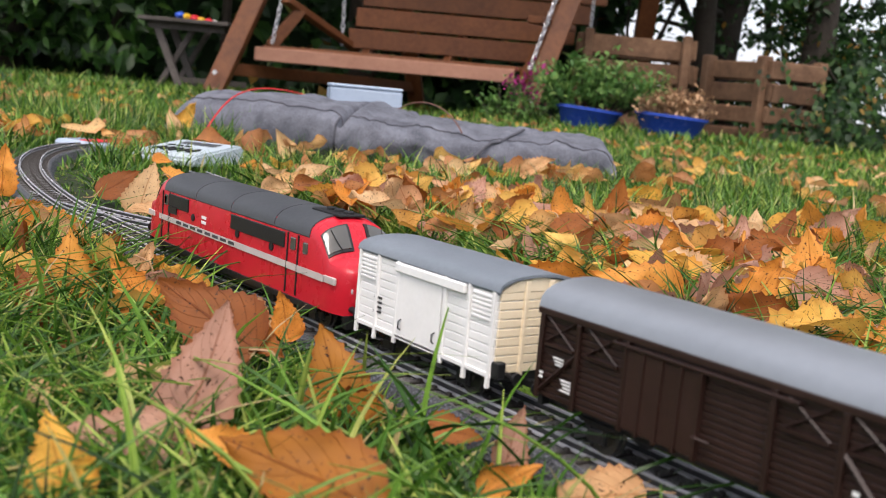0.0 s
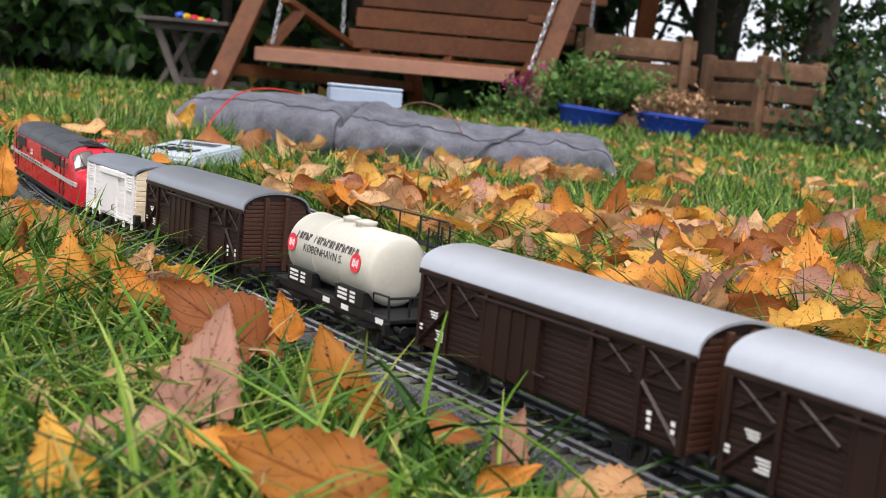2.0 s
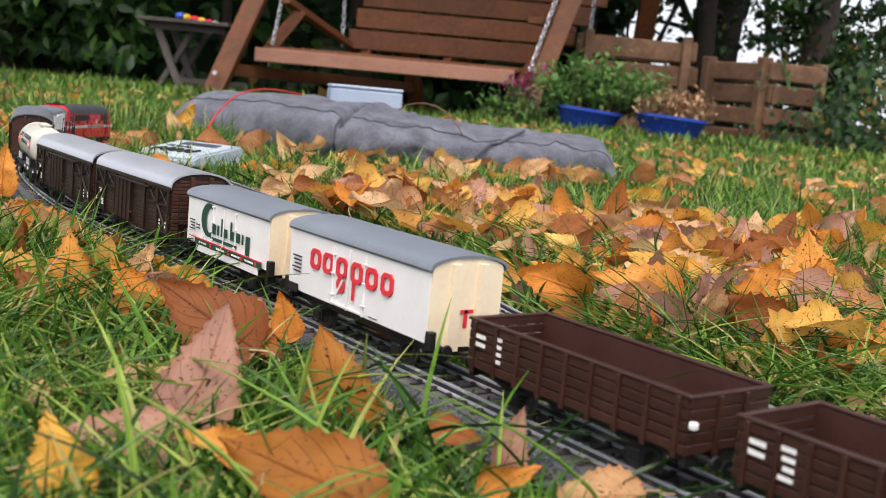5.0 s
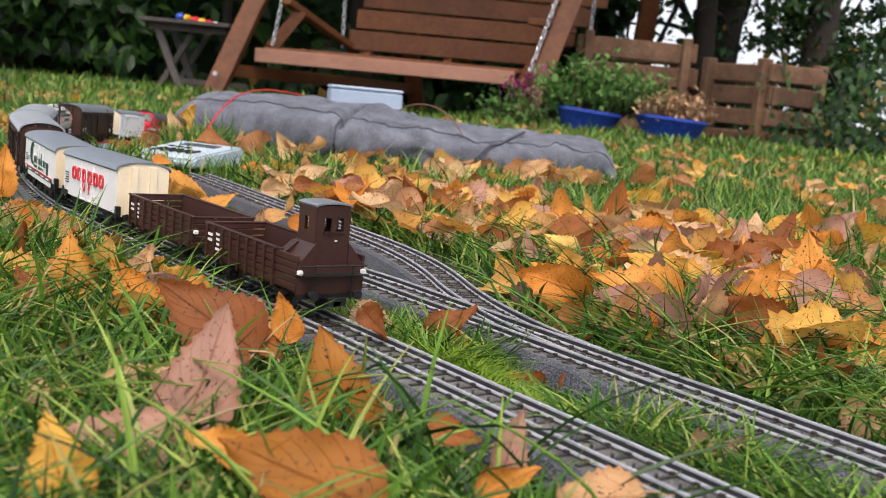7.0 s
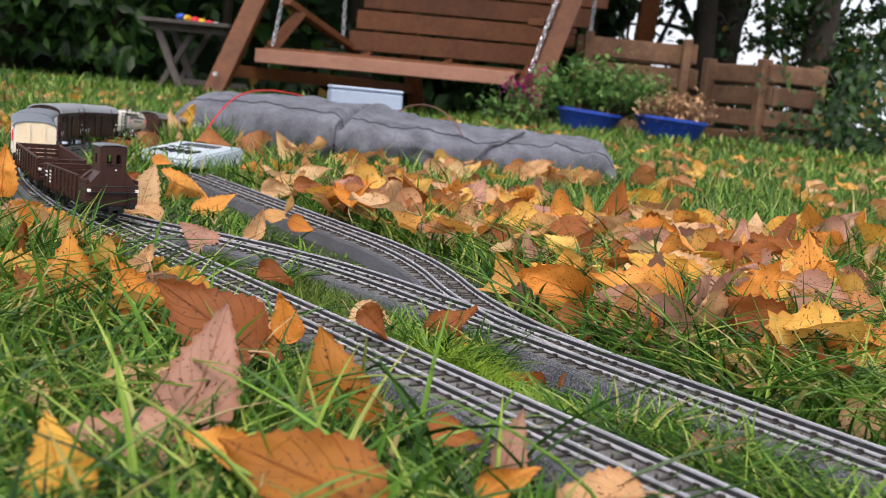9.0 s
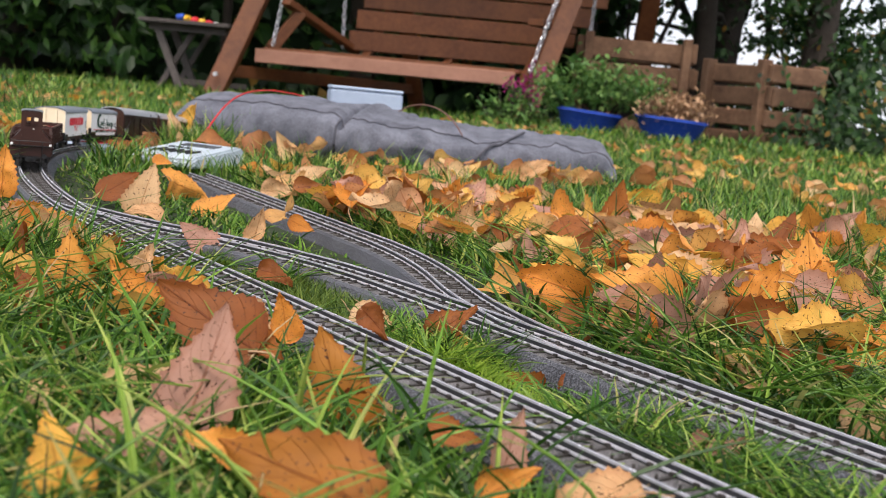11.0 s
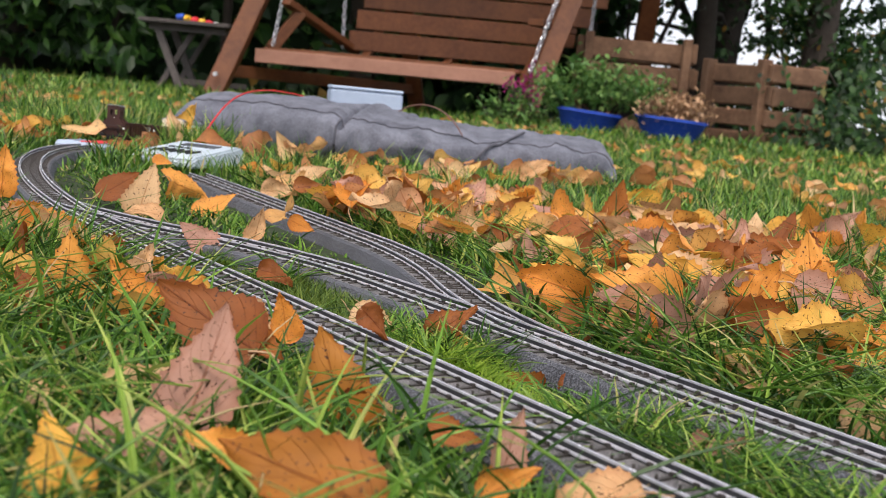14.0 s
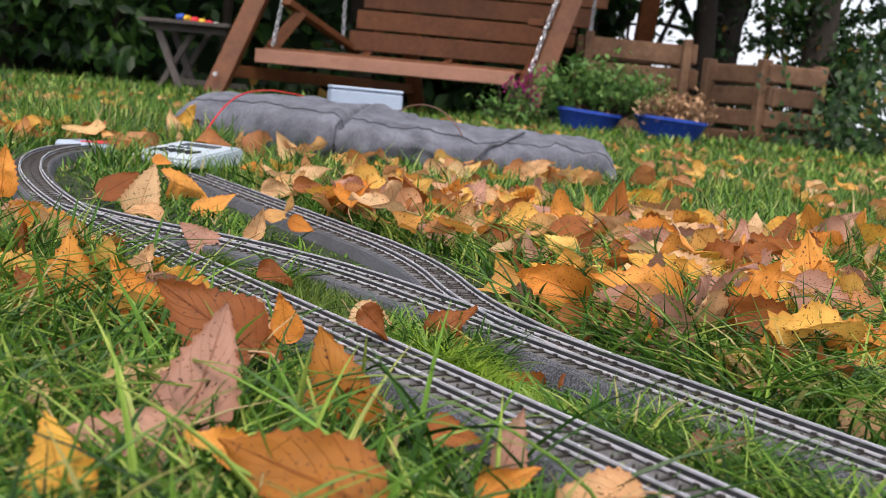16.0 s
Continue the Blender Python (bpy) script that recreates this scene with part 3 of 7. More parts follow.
def white_van(length, x):
    L, z0, z1 = length, 0.0112, 0.0366
    w = HALF_W
    ob = thing("white_goods_wagon", "small white boarded goods wagon with grey roof", "goods wagon", "wagons of the train")
    body = extruded(bmesh.new(), [(-w, z0), (w, z0), (w, z1), (w * 0.6, z1 + 0.003), (0, z1 + 0.0042), (-w * 0.6, z1 + 0.003), (-w, z1)], -L / 2, L / 2)
    part("body", body, [M_WHITE], ob)
    n = 9
    hgt = (z1 - z0) / n
    side = finish("plank", made_box(-L / 2, L / 2, -0.0004, 0.0004, 0.0002, hgt - 0.0002, 0.00015), M_WHITE)
    end = finish("end_plank", made_box(-0.0004, 0.0004, -w + 0.0004, w - 0.0004, 0.0002, hgt - 0.0002, 0.00015), M_CREAM)
    for k in range(n):
        for s in (-1, 1):
            again("plank", side, ob, pose(0, s * w, z0 + k * hgt))
            again("end_plank", end, ob, pose(s * (L / 2 + 0.0001), 0, z0 + k * hgt))
    for e in (-1, 1):
        xx = e * (L / 2 + 0.0002)
        g = extruded(bmesh.new(), [(-w, z1), (w, z1), (w * 0.6, z1 + 0.003), (0, z1 + 0.0042), (-w * 0.6, z1 + 0.003)], xx - 0.0004, xx + 0.0004)
        part("gable", g, M_CREAM, ob)
        for y in (-0.0048, 0.0048):
            part("end_post", made_box(xx - 0.001, xx + 0.001, y - 0.0009, y + 0.0009, z0 - 0.001, z1 + 0.0032, 0.0003), M_CREAM, ob)
    part("roof", extruded(bmesh.new(), arch(w + 0.0012, z1 + 0.0002, 0.0050), -L / 2 - 0.0014, L / 2 + 0.0014), M_GREYROOF, ob, "blue-grey arched roof", True)
    for s in (-1, 1):
        y = s * (w + 0.0006)
        for k in (-0.495, -0.34, -0.18, 0.17, 0.33, 0.485):
            part("side_post", made_box(k * L - 0.0008, k * L + 0.0008, y - 0.0006, y + 0.0006, z0 - (0.0045 if abs(k) > 0.3 else 0.003), z1, 0.0002), M_WHITE, ob)
        part("sliding_door", made_box(-0.18 * L, 0.15 * L, y - 0.0004, y + s * 0.0004 + 0.0004, z0 - 0.0008, z1 - 0.003, 0.0003), M_WHITE, ob, "smooth white sliding door")
        part("door_rail", made_box(-0.19 * L, 0.50 * L * 0.62, y + s * 0.0006 - 0.0009, y + s * 0.0006 + 0.0009, z1 - 0.0036, z1 - 0.0004, 0.0004), M_WHITE, ob)
        for cx in (-0.42, 0.41):
            lv = bmesh.new()
            for k in range(6):
                zz = z1 - 0.0015 - k * 0.0014
                box(lv, cx * L - 0.0048, cx * L + 0.0048, y - 0.0005, y + 0.0005, zz - 0.0010, zz, 0.0002, m=None)
            part("louvre", lv, M_WHITE, ob)
        for cx in (-0.13, 0.12):
            h = pipe(bmesh.new(), [(cx * L, y + s * 0.0004, z0 + 0.006), (cx * L, y + s * 0.0014, z0 + 0.0055), (cx * L, y + s * 0.0014, z0 + 0.003), (cx * L, y + s * 0.0004, z0 + 0.0025)], 0.0003, 5)
            part("handle", h, M_BLACK, ob)
        part("lower_rail", made_box(-L / 2, L / 2, y - 0.0004, y + 0.0004, z0 - 0.0012, z0 + 0.0003, 0.0002), M_WHITE, ob)
    bars(ob, -0.33 * L, z0 + 0.004, 0.0050, 0.0068, w + 0.0006, M_LETTER_D, 4, gap=0.55)
    # brake corner
    part("end_step", made_box(L / 2 - 0.0012, L / 2 + 0.003, -w - 0.0004, -w + 0.003, z0 - 0.001, z0 + 0.0042, 0.0004), M_BLACK, ob, "black step block")
    running_gear(ob, L, (-0.28 * L, 0.28 * L))
    ob["offset"] = x
    return ob


def text_part(body, size, material, parent, m, label=""):
    cu = bpy.data.curves.new("words", "FONT")
    cu.body, cu.size, cu.extrude = body, size, 0.00005
    cu.align_x, cu.align_y = "CENTER", "CENTER"
    tmp = bpy.data.objects.new("words", cu)
    scene.collection.objects.link(tmp)
    me = bpy.data.meshes.new_from_object(tmp.evaluated_get(bpy.context.evaluated_depsgraph_get()))
    bpy.data.objects.remove(tmp)
    me.materials.clear()
    me.materials.append(material)
    ob = new("lettering", me)
    ob.parent = parent
    ob.matrix_basis = m
    return tagged(ob, label)


def reefer(length, x, label, style):
    L, z0, z1 = length, 0.0150 if style == "green" else 0.0125, 0.0362 if style == "green" else 0.0368
    w = HALF_W
    ob = thing("refrigerator_wagon", label, "goods wagon", "wagons of the train")
    top = [(w * math.cos(math.pi * k / 10), z1 + 0.0040 * math.sin(math.pi * k / 10)) for k in range(1, 10)]
    part("body", extruded(bmesh.new(), [(-w, z0), (w, z0), (w, z1)] + top + [(-w, z1)], -L / 2, L / 2), M_WHITE, ob)
    for e in (-1, 1):
        xx = e * (L / 2 + 0.0003)
        part("end_wall", extruded(bmesh.new(), [(-w + 0.0004, z0 - 0.002), (w - 0.0004, z0 - 0.002), (w - 0.0004, z1)] + [(a * 0.97, b) for a, b in top] + [(-w + 0.0004, z1)], xx - 0.0003, xx + 0.0003), M_CREAM, ob, "cream end wall")
        for y in (-0.0055, 0.0055):
            part("end_post", extruded(bmesh.new(), [(y - 0.0024, z0 - 0.003), (y + 0.0024, z0 - 0.003), (y + 0.0016, z1 + 0.002), (y - 0.0016, z1 + 0.002)], min(xx, xx + e * 0.0019), max(xx, xx + e * 0.0019)), M_CREAM, ob)
    part("roof", extruded(bmesh.new(), arch(w + 0.0010, z1 + 0.0002, 0.0047), -L / 2 - 0.0012, L / 2 + 0.0012), M_GREYROOF, ob, "blue-grey arched roof", True)
    for s in (-1, 1):
        y = s * (w + 0.0003)
        dr = bmesh.new()
        d0, d1 = (-0.15, 0.13) if style == "green" else (-0.14, 0.09)
        for xx in (d0 * L, (d0 + d1) / 2 * L, d1 * L):
            box(dr, xx - 0.0003, xx + 0.0003, y - 0.0004, y + 0.0004, z0, z1 - 0.002)
        box(dr, d0 * L, d1 * L, y - 0.0004, y + 0.0003, z0 + 0.0005, z0 + 0.0011)
        part("double_door", dr, M_WHITE, ob)
        for hx in (d0 * L, d1 * L):
            for hz in (z0 + 0.004, z0 + 0.012, z0 + 0.019):
                hg = made_box(hx - 0.0012, hx + 0.0012, y - 0.0006, y + 0.0006, hz - 0.0004, hz + 0.0004, 0.0002)
                part("hinge", hg, M_WHITE, ob)
        part("latch", pipe(bmesh.new(), [((d0 + d1) / 2 * L + 0.0006, y + s * 0.0006, z0 + 0.002), ((d0 + d1) / 2 * L + 0.0006, y + s * 0.0006, z1 - 0.004)], 0.0003, 5), M_WHITE, ob)
    y = w + 0.0006
    if style == "green":
        for s in (-1, 1):
            face = Matrix.Translation((0, s * y, 0)) @ Matrix.Rotation(math.pi if s > 0 else 0, 4, "Z")
            k = bmesh.new()
            # a thick crescent, then plain upright strokes, then an underline swash
            pts = [(0.0085 * math.cos(a), 0.0078 * math.sin(a)) for a in np.linspace(radians(60), radians(300), 16)]
            inn = [(0.0042 * math.cos(a) + 0.0014, 0.0056 * math.sin(a)) for a in np.linspace(radians(300), radians(60), 16)]
            vs = [k.verts.new((px_ - 0.20 * L, 0, pz + z0 + 0.0125)) for px_, pz in pts + inn]
            for i in range(15):
                k.faces.new((vs[i], vs[i + 1], vs[30 - i], vs[31 - i]))
            for px_, ww, lo, hi in ((-0.13, 0.004, 9.0, 13.5), (-0.075, 0.0014, 9.0, 13.5), (-0.03, 0.0014, 9.0, 17.0), (0.02, 0.003, 9.0, 13.0), (0.085, 0.0014, 9.0, 17.0), (0.115, 0.0028, 9.0, 13.0), (0.17, 0.0034, 9.0, 13.2), (0.225, 0.0014, 9.0, 13.2), (0.285, 0.0036, 5.0, 13.2)):
                box(k, px_ * L - ww / 2, px_ * L + ww / 2, -0.0001, 0.0001, z0 + lo * 0.001 - 0.002, z0 + hi * 0.001 - 0.002)
            box(k, -0.17 * L, 0.16 * L, -0.0001, 0.0001, z0 + 0.0040, z0 + 0.0054, m=None)
            o = part("emblem", k, M_SIGN_GREEN, ob, "dark green printed emblem")
            o.matrix_basis = face
            b = part("sign_board", made_box(-0.34 * L, 0.42 * L, -0.0003, 0.0003, z0 - 0.0034, z0 + 0.0028, 0.0001), M_WHITE, ob)
            b.matrix_basis = face
            g = bmesh.new()
            box(g, -0.36 * L, 0.46 * L, -0.00055, -0.0002, z0 - 0.0002, z0 + 0.0024)
            o = part("green_band", g, M_SIGN_GREEN, ob)
            o.matrix_basis = face
            r = bmesh.new()
            box(r, -0.44 * L, 0.46 * L, -0.0006, -0.0002, z0 + 0.0024, z0 + 0.0029)
            for q in (-0.15, 0.08, 0.24, 0.40):
                box(r, q * L - 0.0008, q * L + 0.0008, -0.0007, -0.0002, z0 + 0.0003, z0 + 0.0019)
            o = part("red_band", r, M_SIGN_RED, ob)
            o.matrix_basis = face
            q = bmesh.new()
            for c in (-0.26, -0.03, 0.16, 0.32):
                for i in range(4):
                    box(q, (c + 0.026 * i - 0.04) * L, (c + 0.026 * i - 0.02) * L, -0.0007, -0.0002, z0 + 0.0007, z0 + 0.0015)
            o = part("marking", q, M_LETTER, ob)
            o.matrix_basis = face
        bars(ob, -0.42 * L, z0 + 0.005, 0.0060, 0.0055, y, M_LETTER_D, 4, gap=0.6)
        bars(ob, -0.34 * L, z0 + 0.006, 0.0040, 0.0030, y, M_LETTER_D, 2, gap=0.6)
    else:
        for s in (-1, 1):
            face = Matrix.Translation((0, s * y, 0)) @ Matrix.Rotation(math.pi if s > 0 else 0, 4, "Z")
            # a row of plain red strokes and blocks of the size of the print
            zt, h, th = z1 - 0.0056, 0.0078, 0.0017
            for c in (-0.280, -0.180, -0.075, 0.035, 0.140, 0.245):
                # each mark is a plain open block with cut corners
                k = bmesh.new()
                cx, hw, cut = c * L, 0.0037, 0.0016
                outer = [(-hw + cut, -h / 2), (hw - cut, -h / 2), (hw, -h / 2 + cut), (hw, h / 2 - cut), (hw - cut, h / 2), (-hw + cut, h / 2), (-hw, h / 2 - cut), (-hw, -h / 2 + cut)]
                f = [(p * (hw - th) / hw, q * (h / 2 - th) / (h / 2)) for p, q in outer]
                O, I, P, Q = [[k.verts.new((cx + p, d, zt - h / 2 + q)) for p, q in ring] for ring, d in ((outer, -0.0002), (f, -0.0002), (outer, 0.0004), (f, 0.0004))]
                for i in range(8):
                    j = (i + 1) % 8
                    k.faces.new((O[i], O[j], I[j], I[i])), k.faces.new((P[j], P[i], Q[i], Q[j]))
                    k.faces.new((O[j], O[i], P[i], P[j])), k.faces.new((I[i], I[j], Q[j], Q[i]))
                o = part("emblem", k, M_SIGN_RED, ob, "red printed emblem")
                o.matrix_basis = face
            d = bmesh.new()
            lathe(d, [(0.0030, -0.0001), (0.0030, 0.0001)], 24, "y", (-0.075 * L, 0, z0 + 0.0085))
            box(d, 0.010 * L, 0.010 * L + th, -0.0001, 0.0001, z0 + 0.0045, z0 + 0.0112)
            o = part("roundel", d, M_SIGN_RED, ob)
            o.matrix_basis = face
            d = bmesh.new()
            box(d, -0.0042, 0.0042, -0.0002, 0.0002, -0.0005, 0.0005)
            o = part("roundel_slash", d, M_WHITE, ob)
            o.matrix_basis = face @ pose(-0.075 * L, 0, z0 + 0.0085, 0, -55, 0)
            d = made_box(-0.49 * L, -0.41 * L, -0.0002, 0.0002, z0 - 0.0008, z0 + 0.0026)
            o = part("black_panel", d, M_BLACK, ob)
            o.matrix_basis = face
        bars(ob, -0.43 * L, z0 + 0.0065, 0.0070, 0.0075, y, M_LETTER_D, 5, gap=0.6)
        bars(ob, 0.17 * L, z0 + 0.0006, 0.0060, 0.0008, y, M_LETTER_D, 1, gap=0.5)
        # red mark on the end wall
        k = bmesh.new()
        xx = L / 2 + 0.0008
        box(k, xx - 0.0002, xx + 0.0002, -0.0030, 0.0030, z0 + 0.0095, z0 + 0.0107)
        box(k, xx - 0.0002, xx + 0.0002, -0.0007, 0.0007, z0 + 0.0045, z0 + 0.0107)
        o = part("end_emblem", k, M_SIGN_RED, ob)
    # corner lamp brackets
    for e in (-1, 1):
        for s in (-1, 1):
            part("corner_step", made_box(e * (L / 2 + 0.0015) - 0.0015, e * (L / 2 + 0.0015) + 0.0015, s * (w - 0.001) - 0.0014, s * (w - 0.001) + 0.0014, z0 - 0.002, z0 + 0.0042, 0.0003), M_BLACK, ob)
    running_gear(ob, L, (-0.29 * L, 0.29 * L))
    ob["offset"] = x
    return ob


def tank_wagon(length, x):
    L = length
    r, zc = 0.0134, 0.0280
    ob = thing("tank_wagon", "ivory tank wagon with black frame and side railing", "tank wagon", "wagons of the train")
    a, b = -0.5 * L + 0.008, 0.5 * L - 0.016
    bm = lathe(bmesh.new(), [(0.001, a - 0.0022), (r * 0.55, a - 0.0019), (r * 0.85, a - 0.0010), (r * 0.96, a), (r, a + 0.0012), (r, b - 0.0012), (r * 0.96, b), (r * 0.85, b + 0.0010), (r * 0.55, b + 0.0019), (0.001, b + 0.0022)], 40, "x", (0, 0, zc))
    tank = part("tank", bm, M_TANK, ob, "ivory cylindrical tank", True)
    for xx in (a + 0.002, a + 0.35 * (b - a), a + 0.68 * (b - a), b - 0.002):
        part("weld_band", lathe(bmesh.new(), [(r, xx - 0.0003), (r + 0.00018, xx - 0.00015), (r + 0.00018, xx + 0.00015), (r, xx + 0.0003)], 40, "x", (0, 0, zc)), M_TANK, ob, "", True)
    mid = (a + b) / 2
    for xx, rr in ((mid - 0.004, 0.0032), (mid + 0.0065, 0.0040)):
        part("dome_lid", lathe(bmesh.new(), [(rr, 0), (rr, 0.0012), (rr * 1.12, 0.0013), (rr * 1.12, 0.002), (rr * 0.5, 0.0026), (0.0004, 0.0029)], 20, "z", (xx, 0, zc + r - 0.0004)), M_TANK, ob, "", True)
    part("frame", made_box(-L / 2, L / 2, -0.0128, 0.0128, 0.0105, 0.0142, 0.0004), M_BLACK, ob, "black frame")
    for s in (-1, 1):
        for xx in (a + 0.012, b - 0.012):
            sd = extruded(bmesh.new(), [(s * 0.0085, 0.0142), (s * 0.0131, 0.0142), (s * 0.0131, 0.0200), (s * 0.0100, 0.0200)], xx - 0.0100, xx + 0.0100)
            part("saddle", sd, M_BLACK, ob)
            bb = bmesh.new()
            for i in range(3):
                for q in range(2):
                    box(bb, xx - 0.0078 + q * 0.0088, xx - 0.0078 + q * 0.0088 + (0.0065 if q == 0 else 0.0034), s * 0.0132 - 0.0001, s * 0.0132 + 0.0001, 0.0192 - i * 0.0016 - 0.0009, 0.0192 - i * 0.0016)
            part("marking", bb, M_LETTER, ob)
        lb = bmesh.new()
        for xx in (-0.004, 0.010, 0.034):
            box(lb, xx, xx + 0.005, s * 0.01285 - 0.0001, s * 0.01285 + 0.0001, 0.0112, 0.0132)
        part("marking", lb, M_LETTER, ob)
    # print on the tank side: roundels, a line of plain marks, a readable word line
    def on_tank(px_, ang, s):
        """Near-side (s=-1) pose on the shell."""
        rr = r + 0.00012
        base = Matrix.Translation((px_, s * rr * math.cos(ang), zc + rr * math.sin(ang)))
        return base @ Matrix.Rotation(0 if s < 0 else math.pi, 4, "Z") @ Matrix.Rotation(radians(90) - ang, 4, "X")
    for s in (-1, 1):
        for xx in (a + 0.0045, b - 0.0085):
            d = lathe(bmesh.new(), [(0.0036, 0), (0.0036, 0.00012)], 24)
            o = part("roundel", d, M_SIGN_RED, ob, "red printed roundel")
            o.matrix_basis = on_tank(xx, radians(8), s)
            d = bmesh.new()
            for q, hh in ((-0.0016, 0.0014), (-0.0006, 0.0016), (0.0006, 0.0010), (0.0016, 0.0015)):
                box(d, q - 0.0003, q + 0.0003, -hh, hh, 0.0001, 0.0002)
            o = part("roundel_mark", d, M_LETTER, ob)
            o.matrix_basis = on_tank(xx, radians(8), s)
        d = bmesh.new()
        n = 20
        for i in range(n):
            if i != 5:
                xx = (i - n / 2 + 0.5) * 0.00235
                box(d, xx - 0.0008, xx - 0.0002, -0.0015, 0.0015, 0, 0.0001)
                box(d, xx + 0.0002, xx + 0.0008, -0.0015 if i % 2 else 0.0002, 0.0015 if i % 3 else -0.0002 + 0.0008, 0, 0.0001)
        o = part("marking", d, M_LETTER_D, ob)
        o.matrix_basis = on_tank(mid - 0.001, radians(24), s)
        text_part("K\u00d8BENHAVN S.", 0.0043, M_LETTER_D, ob, on_tank(mid - 0.002, radians(5), s))
    # walkway and railing on the far side, ladder at the rear
    wk = bmesh.new()
    box(wk, a + 0.020, b + 0.010, 0.0085, 0.0140, zc + r - 0.0035, zc + r - 0.0028)
    part("walkway", wk, M_BLACK, ob)
    rl = bmesh.new()
    zt = zc + r + 0.0062
    pipe(rl, [(a + 0.026, 0.0136, zc + r - 0.003), (a + 0.0262, 0.0136, zt), (b + 0.0096, 0.0136, zt), (b + 0.0110, 0.0136, zt - 0.0012), (b + 0.0112, 0.0136, 0.0145)], 0.00045, 6)
    for xx in (a + 0.040, a + 0.054, b + 0.004):
        rod(rl, (xx, 0.0136, zc + r - 0.003), (xx, 0.0136, zt), 0.0004, seg=6)
    part("railing", rl, M_BLACK, ob)
    ld = bmesh.new()
    for y in (0.0076, 0.0136):
        rod(ld, (b + 0.0062, y, 0.0142), (b + 0.0062, y, zc + r + 0.004), 0.0004, seg=6)
    for k in range(7):
        z = 0.018 + k * 0.0040
        rod(ld, (b + 0.0062, 0.0076, z), (b + 0.0062, 0.0136, z), 0.00035, seg=6)
    part("ladder", ld, M_BLACK, ob)
    pl = bmesh.new()
    pipe(pl, [(b + 0.0040, -0.0125, 0.0142), (b + 0.0040, -0.0125, 0.0215), (b + 0.0140, -0.0125, 0.0218), (b + 0.0148, -0.0125, 0.0142)], 0.0005, 6)
    pipe(pl, [(b + 0.0148, -0.0125, 0.0214), (b + 0.0148, 0.0136, 0.0214)], 0.0005, 6)
    for y in (-0.004, 0.004, 0.0136):
        rod(pl, (b + 0.0148, y, 0.0142), (b + 0.0148, y, 0.0214), 0.0005, seg=6)
    part("platform_railing", pl, M_BLACK, ob)
    running_gear(ob, L, (-0.29 * L, 0.29 * L))
    ob["offset"] = x
    return ob


